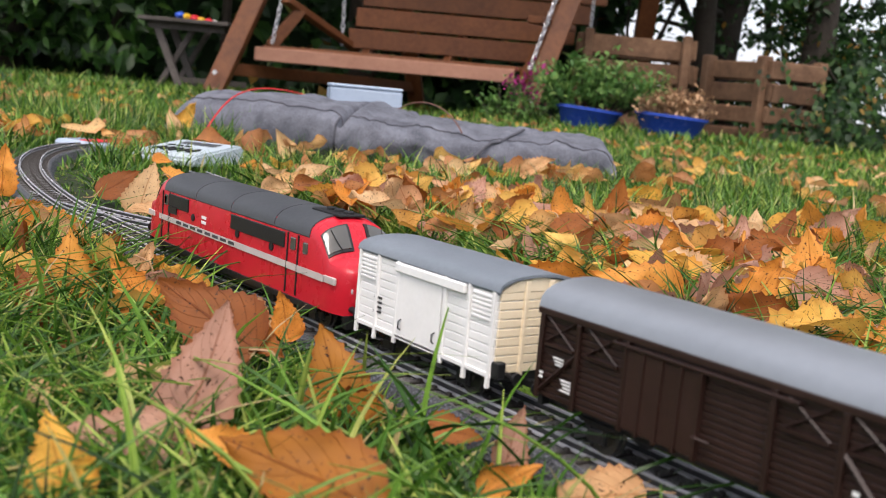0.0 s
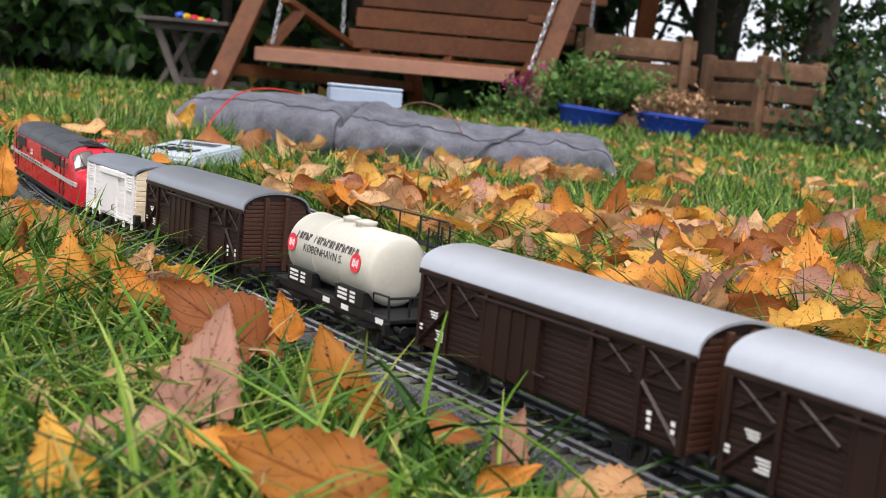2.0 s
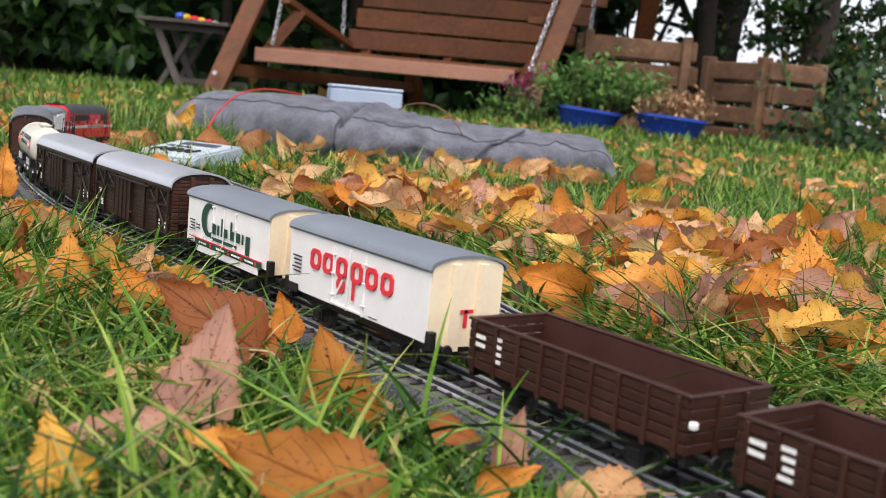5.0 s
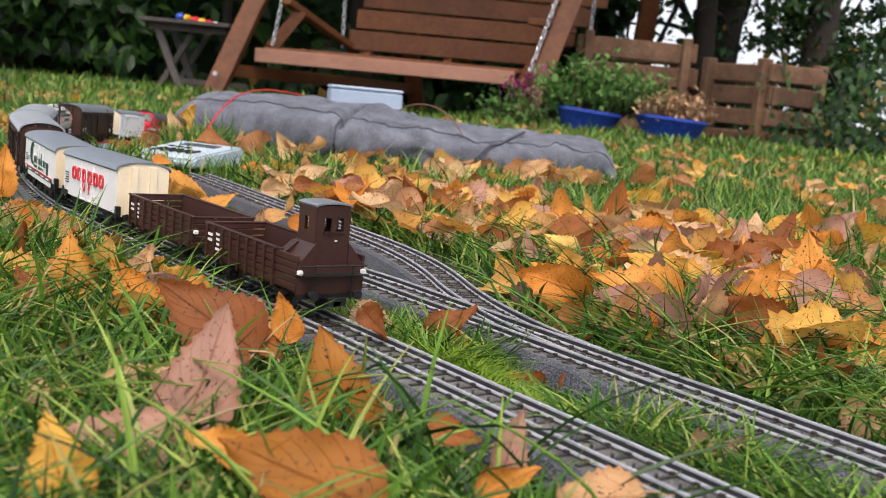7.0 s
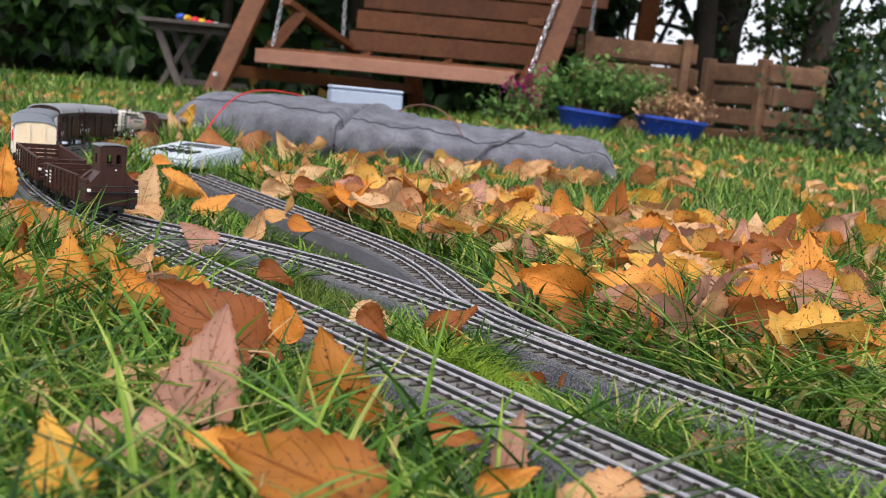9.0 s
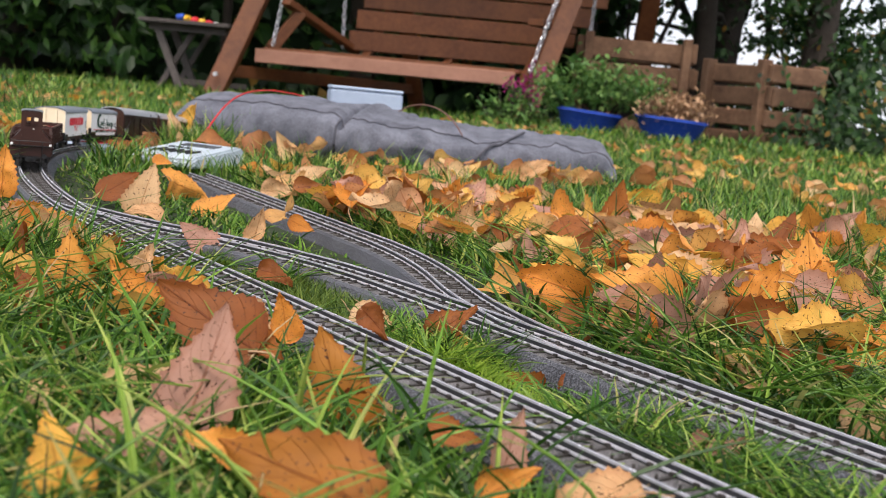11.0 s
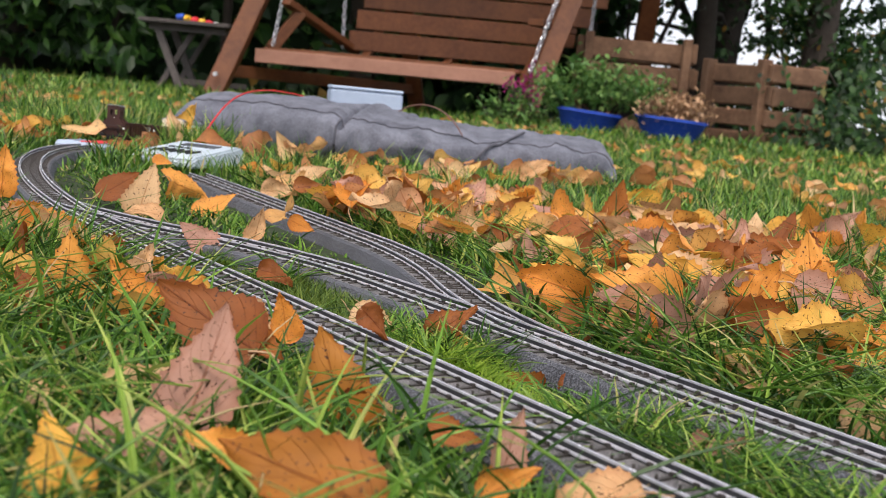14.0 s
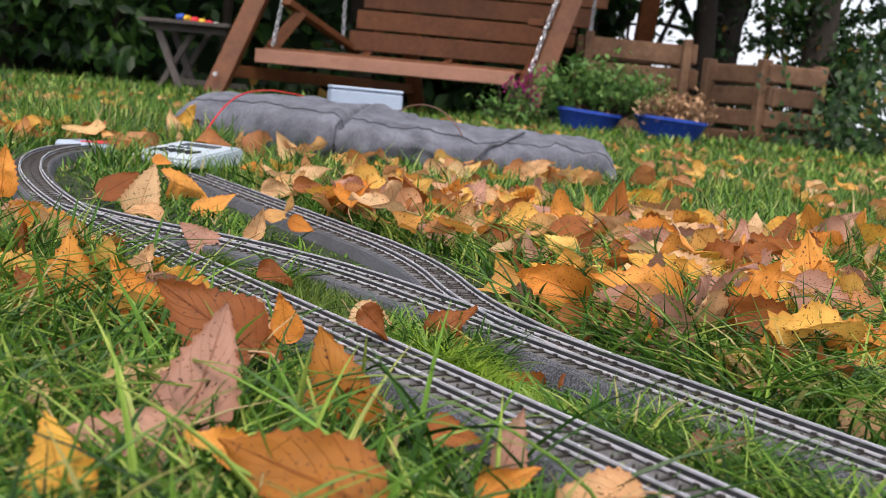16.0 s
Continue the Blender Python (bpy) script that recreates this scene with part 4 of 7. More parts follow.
def gondola(length, x, cab):
    L, z0, z1 = length, 0.0115, 0.0262
    w = HALF_W
    label = "brown open goods wagon with a brakeman's cab" if cab else "brown open goods wagon with empty hold"
    ob = thing("open_goods_wagon", label, "goods wagon", "wagons of the train")
    x1 = L / 2 - (0.0165 if cab else 0)
    part("floor", made_box(-L / 2, L / 2, -w, w, z0, z0 + 0.0012), M_INNER, ob)
    n = 5
    hgt = (z1 - z0) / n
    side = finish("plank", made_box(-L / 2, L / 2, -0.0006, 0.0006, 0.0002, hgt - 0.0002, 0.00018), M_GONDOLA)
    end = finish("end_plank", made_box(-0.0006, 0.0006, -w, w, 0.0002, hgt - 0.0002, 0.00018), M_GONDOLA)
    for k in range(n):
        for s in (-1, 1):
            again("plank", side, ob, pose(0, s * w, z0 + k * hgt))
        for e in (-L / 2, x1):
            again("end_plank", end, ob, pose(e, 0, z0 + k * hgt))
    for s in (-1, 1):
        part("inner_wall", made_box(-L / 2, x1, s * (w - 0.0008) - 0.0003, s * (w - 0.0008) + 0.0003, z0, z1 - 0.0003), M_INNER, ob)
        part("top_rail", made_box(-L / 2 - 0.0008, L / 2 + 0.0008 if not cab else x1, s * w - 0.0010, s * w + 0.0010, z1 - 0.0002, z1 + 0.0008, 0.0003), M_GONDOLA, ob)
        nn = 9
        for k in range(nn):
            xx = -L / 2 + 0.003 + (x1 + L / 2 - 0.006) * k / (nn - 1)
            part("side_post", made_box(xx - 0.0007, xx + 0.0007, s * (w + 0.0009) - 0.0006, s * (w + 0.0009) + 0.0006, z0 - 0.001, z1, 0.0002), M_GONDOLA, ob)
    for e in (-L / 2, x1):
        part("end_rail", made_box(e - 0.0008, e + 0.0008, -w, w, z1 - 0.0003, z1 + 0.0007, 0.0003), M_GONDOLA, ob)
        if not (cab and e > 0):
            for y in (-0.005, 0.005):
                part("end_post", made_box(e + math.copysign(0.0010, e) - 0.0006, e + math.copysign(0.0010, e) + 0.0006, y - 0.0008, y + 0.0008, z0 - 0.001, z1, 0.0002), M_GONDOLA, ob)
    bars(ob, -0.44 * L, z0 + 0.006, 0.0060, 0.0050, w + 0.0008, M_LETTER, 2, gap=0.5)
    bars(ob, -0.34 * L, z0 + 0.003, 0.0040, 0.0090, w + 0.0008, M_LETTER, 4, gap=0.5)
    for s in (-1, 1):
        part("tail_lamp", made_box(L / 2 + 0.0002, L / 2 + 0.0022, s * (w - 0.0006) - 0.0011, s * (w - 0.0006) + 0.0011, z0 + 0.0070, z0 + 0.0090, 0.0004), M_LETTER, ob, "small white lamp")
    if cab:
        c0, c1, cw = L / 2 - 0.0150, L / 2 - 0.0010, 0.0076
        zt = 0.0462
        part("rear_wall", made_box(L / 2 - 0.0010, L / 2 + 0.0002, -w, w, z0 - 0.001, z1 - 0.004), M_GONDOLA, ob)
        for s in (-1, 1):
            part("shoulder", extruded(bmesh.new(), [(s * w, z0), (s * w, z1 - 0.004), (s * cw, z1 + 0.005), (s * cw, z0)], x1, L / 2), M_GONDOLA, ob, "sloping shoulder of the cab")
        part("slope", extruded(bmesh.new(), [(-w, z1 - 0.001), (w, z1 - 0.001), (w * 0.6, z1 + 0.004), (-w * 0.6, z1 + 0.004)], x1 - 0.001, x1 + 0.004), M_GONDOLA, ob)
        # cab with real window openings in its sides
        def wall(axis, pos, lo, hi, wins, zlo, zhi, th=0.0008):
            bm = bmesh.new()
            def slab(u0, u1, a, b):
                if axis == "x":
                    box(bm, pos - th / 2, pos + th / 2, u0, u1, a, b)
                else:
                    box(bm, u0, u1, pos - th / 2, pos + th / 2, a, b)
            wz0, wz1 = zhi - 0.0105, zhi - 0.0050
            slab(lo, hi, zlo, wz0), slab(lo, hi, wz1, zhi)
            edge = lo
            for u0, u1 in wins:
                slab(edge, u0, wz0, wz1)
                edge = u1
            slab(edge, hi, wz0, wz1)
            return bm
        cabin = part("cab_wall", wall("x", c1, -cw, cw, [(-0.0040, -0.0008), (0.0016, 0.0048)], z0 + 0.004, zt), M_GONDOLA, ob)
        part("cab_wall", wall("x", c0, -cw, cw, [(-0.0040, -0.0008), (0.0016, 0.0048)], z0 + 0.004, zt), M_GONDOLA, ob)
        for s in (-1, 1):
            part("cab_wall", wall("y", s * cw, c0, c1, [(c0 + 0.0048, c0 + 0.0082)], z0 + 0.004, zt), M_GONDOLA, ob)
        part("cab_roof", extruded(bmesh.new(), arch(cw + 0.0008, zt, 0.0013, 8, 0.0007), c0 - 0.0008, c1 + 0.0008), M_SILVERROOF, ob, "pale grey curved cab roof", True)
        for y in (-0.0024, 0.0032):
            part("window_sill", made_box(c1 + 0.0002, c1 + 0.0012, y - 0.0022, y + 0.0022, zt - 0.0110, zt - 0.0104), M_GONDOLA, ob)
        part("step_board", made_box(L / 2 + 0.0002, L / 2 + 0.0040, -w + 0.001, w - 0.001, z0 + 0.0068, z0 + 0.0074), M_BLACK, ob)
        hr = bmesh.new()
        pipe(hr, [(L / 2 + 0.003, -w, z0 + 0.0108), (L / 2 + 0.003, w, z0 + 0.0108)], 0.00035, 5)
        for y in (-0.0085, 0.0085):
            rod(hr, (L / 2 + 0.003, y, z0 - 0.003), (L / 2 + 0.003, y, z0 + 0.0108), 0.0004, seg=5)
        part("handrail", hr, M_BLACK, ob)
        bars_ = bmesh.new()
        box(bars_, c1 + 0.0004, c1 + 0.0006, 0.0010, 0.0022, zt - 0.0145, zt - 0.0138)
        part("marking", bars_, M_LETTER, ob)
    running_gear(ob, L, (-0.29 * L, 0.29 * L))
    ob["offset"] = x
    return ob


def loco(length, x):
    L = length
    ob = thing("diesel_locomotive", "red model diesel locomotive with rounded noses and black roof", "locomotive")
    w = 0.0158
    zb, ze, zt = 0.0085, 0.0345, 0.0435
    # hull: sections along x, squared body in the middle, rounded noses at both ends
    def section(hw, bot, eave, top, n=10):
        pts = [(-hw, bot), (-hw, bot + 0.004), (-hw, eave)]
        pts += [(-hw * math.cos(math.pi * k / n), eave + (top - eave) * math.sin(math.pi * k / n) ** 0.75) for k in range(1, n)]
        return pts + [(hw, eave), (hw, bot + 0.004), (hw, bot)]
    half = []
    NOSE = ((0.0000, 0.0060, 0.0100, 0.0190, 0.0225), (0.0010, 0.0098, 0.0090, 0.0215, 0.0255), (0.0030, 0.0126, 0.0085, 0.0232, 0.0275), (0.0070, 0.0146, 0.0085, 0.0245, 0.0288), (0.0120, 0.0154, 0.0085, 0.0252, 0.0292), (0.0128, 0.0154, 0.0085, 0.0254, 0.0300),
                                  (0.0190, 0.0156, 0.0085, 0.0310, 0.0395), (0.0225, 0.0157, 0.0085, 0.0335, 0.0422), (0.0280, w, 0.0085, 0.0343, 0.0432))
    for d, hw, bot, eave, top in NOSE:
        half.append((d, section(hw, bot, eave, top)))
    secs = [(-L / 2 + d, s) for d, s in half] + [(L / 2 - d, s) for d, s in reversed(half)]
    bm = bmesh.new()
    rings = [[bm.verts.new((xx, y, z)) for y, z in s] for xx, s in secs]
    n = len(rings[0])
    for A, B in zip(rings, rings[1:]):
        for k in range(n):
            bm.faces.new((A[k], A[(k + 1) % n], B[(k + 1) % n], B[k]))
    bm.faces.new(rings[0])
    bm.faces.new(rings[-1])
    part("body", bm, M_RED, ob, "glossy red body shell", True)
    # black roof over the middle, in four panels
    lo, hi = -L / 2 + 0.027, L / 2 - 0.027
    cuts = [lo, lo + (hi - lo) * 0.26, lo + (hi - lo) * 0.52, lo + (hi - lo) * 0.80, hi]
    for a, b in zip(cuts, cuts[1:]):
        part("roof_panel", extruded(bmesh.new(), arch(w + 0.0002, ze + 0.0001, zt - ze + 0.0001, 14, 0.0008), a + 0.0003, b - 0.0003), M_CHARCOAL, ob, "dark grey roof panel", True)
    for xx in (0.34 * L, 0.375 * L, 0.31 * L):
        ex = lathe(bmesh.new(), [(0.0022, 0), (0.0022, 0.0016), (0.0016, 0.0019)], 12, "z", (xx, 0.0, zt - 0.0003))
        part("exhaust", ex, M_BLACK, ob)
    part("roof_grille", made_box(0.28 * L, 0.39 * L, -0.0058, 0.0058, zt - 0.0006, zt + 0.0004, 0.0002), M_BLACK, ob)
    for s in (-1, 1):
        y = s * (w + 0.0002)
        # silver stripe
        part("stripe", made_box(-L / 2 + 0.022, L / 2 - 0.014, y - 0.0003, y + 0.0001 * s, 0.0195, 0.0222), M_SILVER, ob, "silver-grey stripe")
        for a, b in ((-0.335, -0.215), (0.02, 0.27)):
            part("grille", made_box(a * L, b * L, y - 0.0004, y + 0.0004, 0.0272, 0.0335, 0.0003), M_BLACK, ob, "black side grille")
        part("grille_corner", made_box(-0.335 * L, -0.285 * L, y - 0.0004, y + 0.0004, 0.0240, 0.0272), M_BLACK, ob)
        for cx in (-0.185, 0.055, 0.215):
            p = lathe(bmesh.new(), [(0.0017, -0.0004), (0.0017, 0.0004), (0.0011, 0.0005), (0.0011, 0.0002)], 16, "y", (cx * L, y, 0.0258))
            part("porthole", p, M_BLACK, ob)
        for cx in (-0.352, 0.305):
            dr = bmesh.new()
            for q in (-0.0044, 0.0044):
                box(dr, cx * L + q - 0.0003, cx * L + q + 0.0003, y - 0.0003, y + 0.0003, 0.0100, 0.0340)
            part("door", dr, M_BLACK, ob, "cab door seam")
            part("door_window", made_box(cx * L - 0.0022, cx * L + 0.0022, y - 0.0003, y + 0.0003, 0.0275, 0.0325, 0.0004), M_GLASS, ob)
        for e in (-1, 1):
            part("cab_window", made_box(e * 0.355 * L - 0.0018, e * 0.355 * L + 0.0018, y - 0.0003, y + 0.0003, 0.0275, 0.0320, 0.0005), M_GLASS, ob)
        # bars in place of the running number and name
        bb = bmesh.new()
        for q in range(8):
            box(bb, -0.28 * L + q * 0.0086, -0.28 * L + q * 0.0086 + 0.006, y + s * 0.0003 - 0.0001, y + s * 0.0003 + 0.0001, 0.0202, 0.0215)
        part("marking", bb, M_WEB, ob)
        bb = bmesh.new()
        for z in (0.0245, 0.0268):
            box(bb, -0.135 * L, -0.135 * L + 0.0050, y + s * 0.0001 - 0.0001, y + s * 0.0001 + 0.0001, z, z + 0.0014)
        part("marking", bb, M_LETTER, ob)
        part("sill", made_box(-L / 2 + 0.018, L / 2 - 0.018, y - 0.0008, y - 0.0002 * s, 0.0068, 0.0090), M_BLACK, ob)
    # windscreens, lamps, buffers
    for e in (-1, 1):
        for s in (-1, 1):
            def skin(d, th, out):
                """A place on the rounded cab front, out metres off it."""
                D_ = [q[0] for q in NOSE]
                hw, ev, tp = (float(np.interp(d, D_, [q[k] for q in NOSE])) for k in (1, 3, 4))
                y_, z_ = hw * math.cos(th), ev + (tp - ev) * math.sin(th) ** 0.75
                nrm = Vector((e * 0.62, s * math.cos(th) * 0.75, 0.25 + 0.5 * math.sin(th))).normalized()
                return Vector((e * (L / 2 - d), s * y_, z_)) + nrm * out
            for name, d0, d1, t0, t1, off, m_, lab in (("window_frame", 0.0136, 0.0206, 20, 77, 0.0004, M_BLACK, "black window rubber"), ("windscreen", 0.0142, 0.0200, 24, 73, 0.0008, M_GLASS, "curved cab windscreen")):
                k = bmesh.new()
                G = [[k.verts.new(skin(d0 + (d1 - d0) * i / 4, radians(t0 + (t1 - t0) * j / 6), off)) for j in range(7)] for i in range(5)]
                B = [[k.verts.new(skin(d0 + (d1 - d0) * i / 4, radians(t0 + (t1 - t0) * j / 6), -0.0012)) for j in range(7)] for i in range(5)]
                for i in range(4):
                    for j in range(6):
                        k.faces.new((G[i][j], G[i + 1][j], G[i + 1][j + 1], G[i][j + 1]))
                        k.faces.new((B[i][j], B[i][j + 1], B[i + 1][j + 1], B[i + 1][j]))
                rim = [(0, j) for j in range(7)] + [(i, 6) for i in range(1, 5)] + [(4, j) for j in range(5, -1, -1)] + [(i, 0) for i in range(3, 0, -1)]
                for (i0, j0), (i1, j1) in zip(rim, rim[1:] + rim[:1]):
                    k.faces.new((G[i0][j0], G[i1][j1], B[i1][j1], B[i0][j0]))
                part(name, k, m_, ob, lab, True)
            part("wiper", pipe(bmesh.new(), [skin(0.0134, radians(58), 0.0011), skin(0.0165, radians(50), 0.0013), skin(0.0195, radians(46), 0.0011)], 0.00018, 5), M_BLACK, ob)
            lm = lathe(bmesh.new(), [(0.0016, e * 0.0), (0.0018, e * 0.0012), (0.0013, e * 0.0015)], 14, "x", (e * (L / 2 - 0.0028), s * 0.0092, 0.0180))
            part("lamp_housing", lathe(bmesh.new(), [(0.0030, -e * 0.0040), (0.0029, 0.0), (0.0024, e * 0.0008), (0.0018, e * 0.0009)], 16, "x", (e * (L / 2 - 0.0030), s * 0.0092, 0.0180)), M_RED, ob, "", True)
            part("headlight", lm, M_SILVER, ob, "small round lamp")
            part("nose_stripe", made_box(min(e * (L / 2 - 0.0146), e * (L / 2 - 0.0062)), max(e * (L / 2 - 0.0146), e * (L / 2 - 0.0062)), s * 0.0153 - 0.0006, s * 0.0153 + 0.0006, 0.0195, 0.0222, 0.0002), M_SILVER, ob)
            bf = lathe(bmesh.new(), [(0.0014, -e * 0.002), (0.0012, e * 0.002), (0.0007, e * 0.0022), (0.0007, e * 0.004), (0.0024, e * 0.0042), (0.0022, e * 0.0049)], 14, "x", (e * (L / 2 - 0.0012), s * 0.0100, 0.0112))
            part("buffer", bf, M_BLACK, ob)
        hl = lathe(bmesh.new(), [(0.0020, -e * 0.003), (0.0020, e * 0.0008), (0.0014, e * 0.0010)], 16, "x", (e * (L / 2 - 0.0050), 0, 0.0275))
        part("top_headlight", hl, M_BLACK, ob)
        mk = bmesh.new()
        for z in (0.0200, 0.0225):
            box(mk, e * (L / 2 - 0.0002) - 0.0003, e * (L / 2 - 0.0002) + 0.0003, -0.0034, 0.0034, z, z + 0.0013)
        part("marking", mk, M_LETTER, ob)
        hr = pipe(bmesh.new(), [(e * (L / 2 - 0.001), -0.0085, 0.0158), (e * (L / 2 + 0.0006), -0.004, 0.0152), (e * (L / 2 + 0.0006), 0.004, 0.0152), (e * (L / 2 - 0.001), 0.0085, 0.0158)], 0.0003, 5)
        part("handrail", hr, M_SILVER, ob)
        part("snowplough", extruded(bmesh.new(), [(-0.012, 0.0035), (0.012, 0.0035), (0.013, 0.0085), (-0.013, 0.0085)], min(e * (L / 2 - 0.004), e * (L / 2 - 0.0015)), max(e * (L / 2 - 0.004), e * (L / 2 - 0.0015))), M_BLACK, ob)
        # bogie
        bg = bmesh.new()
        cx = e * 0.30 * L
        for s in (-1, 1):
            box(bg, cx - 0.024, cx + 0.024, s * 0.0128 - 0.001, s * 0.0128 + 0.001, 0.0040, 0.0075, 0.0005)
            for q in (-0.018, 0, 0.018):
                box(bg, cx + q - 0.003, cx + q + 0.003, s * 0.0135 - 0.0012, s * 0.0135 + 0.0012, 0.0030, 0.0070, 0.0006)
            for q in (-0.009, 0.009):
                box(bg, cx + q - 0.004, cx + q + 0.004, s * 0.0133 - 0.0007, s * 0.0133 + 0.0007, 0.0052, 0.0066)
        box(bg, cx - 0.022, cx + 0.022, -0.012, 0.012, 0.0050, 0.0082)
        part("bogie", bg, M_BLACK, ob)
        for q in (-0.018, 0, 0.018):
            wheelset(ob, cx + q, 0.0056)
    part("fuel_tank", made_box(-0.030, 0.030, -0.0125, 0.0125, 0.0030, 0.0090, 0.001), M_BLACK, ob)
    ob["offset"] = x
    return ob


TRAIN = [
    (loco(0.2040, -0.427), 0.30 * 0.204),
    (white_van(0.0780, -0.275), 0.022),
    (brown_van(0.1130, -0.1590, "brown boarded covered wagon with silver-grey arched roof"), 0.034),
    (tank_wagon(0.0860, -0.0300), 0.025),
    (brown_van(0.1150, 0.0920, "brown covered wagon with white data panels and silver roof", roof=M_BRIGHTROOF), 0.034),
    (brown_van(0.1120, 0.2160, "brown covered wagon with an end ladder and silver roof", ladder=True, roof=M_BRIGHTROOF), 0.034),
    (reefer(0.0850, 0.3365, "white refrigerator wagon with green printed emblem", "green"), 0.025),
    (reefer(0.0960, 0.4470, "white refrigerator wagon with red printed emblem", "red"), 0.030),
    (gondola(0.0875, 0.5625, False), 0.025),
    (gondola(0.0890, 0.6655, True), 0.025),
]
# how far the train has run by each time
RUN_T = np.array([0, 0.5, 1.5, 2.5, 3.5, 4.0, 6.4, 7.0, 7.5, 9.0, 11.4, 12.5, 14.0, 16.0])
RUN_S = np.array([0, 0.078, 0.233, 0.386, 0.537, 0.612, 0.9825, 1.071, 1.138, 1.336, 1.645, 1.799, 2.033, 2.34])


def run(t):
    """The distance run by t seconds, easing through the table."""
    v = np.gradient(RUN_S, RUN_T)
    i = int(min(max(np.searchsorted(RUN_T, t) - 1, 0), len(RUN_T) - 2))
    h = RUN_T[i + 1] - RUN_T[i]
    u = (t - RUN_T[i]) / h
    return float((2 * u ** 3 - 3 * u ** 2 + 1) * RUN_S[i] + (u ** 3 - 2 * u ** 2 + u) * h * v[i] + (3 * u ** 2 - 2 * u ** 3) * RUN_S[i + 1] + (u ** 3 - u ** 2) * h * v[i + 1])


# ---- garden: places by distance to the right (r), ahead (f) and height (z) from the low viewpoint ----
AX_R = Vector((0.5965, 0.8026, 0))
AX_F = Vector((-0.8026, 0.5965, 0))


def spot(r, f, z):
    return Vector((EYE.x, EYE.y, 0)) + AX_R * r + AX_F * f + Vector((0, 0, z))


def beam(bm, a, b, w, h, up=(0, 0, 1), bevel=0.0):
    """A squared timber from a to b, w wide and h high."""
    a, b = Vector(a), Vector(b)
    d = (b - a)
    x = d.normalized()
    y = Vector(up).cross(x).normalized()
    z = x.cross(y)
    m = Matrix.Translation((a + b) / 2) @ Matrix((x, y, z)).transposed().to_4x4()
    return box(bm, -d.length / 2, d.length / 2, -w / 2, w / 2, -h / 2, h / 2, bevel, m)


def cushion():
    """A long bench cushion, bent in the middle and lying on the grass."""
    ob = thing("bench_cushion", "long grey denim bench cushion folded on the grass", "cushion")
    P = [spot(-0.452, 1.655, 0), spot(-0.31, 1.55, 0), spot(-0.160, 1.455, 0), spot(-0.08, 1.465, 0), spot(0.03, 1.50, 0), spot(0.14, 1.53, 0), spot(0.246, 1.56, 0)]
    H = [0.071, 0.079, 0.078, 0.063, 0.055, 0.053, 0.050]
    back = AX_F * 0.94 + AX_R * 0.10
    nu, nv = 150, 40
    depth, rad = 0.40, 0.017

    def spine(u):
        q = u * (len(P) - 1)
        i = min(int(q), len(P) - 2)
        t = q - i
        return P[i].lerp(P[i + 1], t), H[i] + (H[i + 1] - H[i]) * t

    verts = []
    for i in range(nu + 1):
        u = i / nu
        p, h = spine(u)
        end = min(1.0, math.sin(min(u, 1 - u) * math.pi * 9) if min(u, 1 - u) < 1 / 18 else 1.0)
        hh = h * (0.45 + 0.55 * end)
        for j in range(nv):
            v = j / nv
            # rounded rectangle, from the low front edge upwards
            if v < 0.25:
                a, b = 0.0, v / 0.25
            elif v < 0.5:
                a, b = (v - 0.25) / 0.25, 1.0
            elif v < 0.75:
                a, b = 1.0, 1 - (v - 0.5) / 0.25
            else:
                a, b = 1 - (v - 0.75) / 0.25, 0.0
            belly = 0.016 * math.sin(math.pi * b) if a == 0 else 0.0
            crown = 0.012 * math.sin(math.pi * a) if b == 1 else 0.0
            pa, pb = 2 * a - 1, 2 * b - 1
            rr = (abs(pa) ** 6 + abs(pb) ** 6) ** (1 / 6)
            a, b = 0.5 + pa / rr / 2, 0.5 + pb / rr / 2
            wr = 0.0085 * noise.noise((u * 16, v * 7, 1.3)) + 0.0050 * noise.noise((u * 40, v * 14, 7.1)) + 0.0030 * noise.noise((u * 95, v * 10, 3.1))
            q = p + back * (a * depth - belly + wr)
            z = -0.017 + b * (hh + 0.004) + crown + wr * 0.8
            z -= 0.016 * math.exp(-((u - 0.345) / 0.010) ** 2) * (1 if b > 0.85 else 0.3)
            verts.append((q.x, q.y, z))
    faces = [(i * nv + j, i * nv + (j + 1) % nv, (i + 1) * nv + (j + 1) % nv, (i + 1) * nv + j) for i in range(nu) for j in range(nv)]
    faces += [tuple(range(nv)), tuple(nu * nv + j for j in reversed(range(nv)))]
    body = new("cover", from_arrays("cover", verts, faces, M_DENIM))
    body.parent = ob
    for j, nm in ((10, "top_piping"), (1, "lower_piping")):
        pts = [Vector(verts[i * nv + j]) - back * 0.001 + Vector((0, 0, 0.0005)) for i in range(1, nu)]
        part(nm, pipe(bmesh.new(), pts, 0.0012, 6), M_PIPING, ob, "dark sewn piping", True)
    i = int(nu * 0.335)
    part("corner_piping", pipe(bmesh.new(), [Vector(verts[i * nv + j]) - back * 0.0012 for j in range(1, 11)], 0.0018, 6), M_PIPING, ob, "", True)
    a = int(nu * 0.66)
    st = [Vector(verts[(a + k // 2) * nv + j]) - back * 0.003 + Vector((0, 0, 0.002)) for k, j in enumerate((3, 5, 7, 9, 10, 11, 12, 13))]
    part("tie_strap", pipe(bmesh.new(), [v + AX_R * 0.008 * k for k, v in enumerate(st)], 0.0022, 6), M_PIPING, ob, "dark tie strap", True)


cushion()


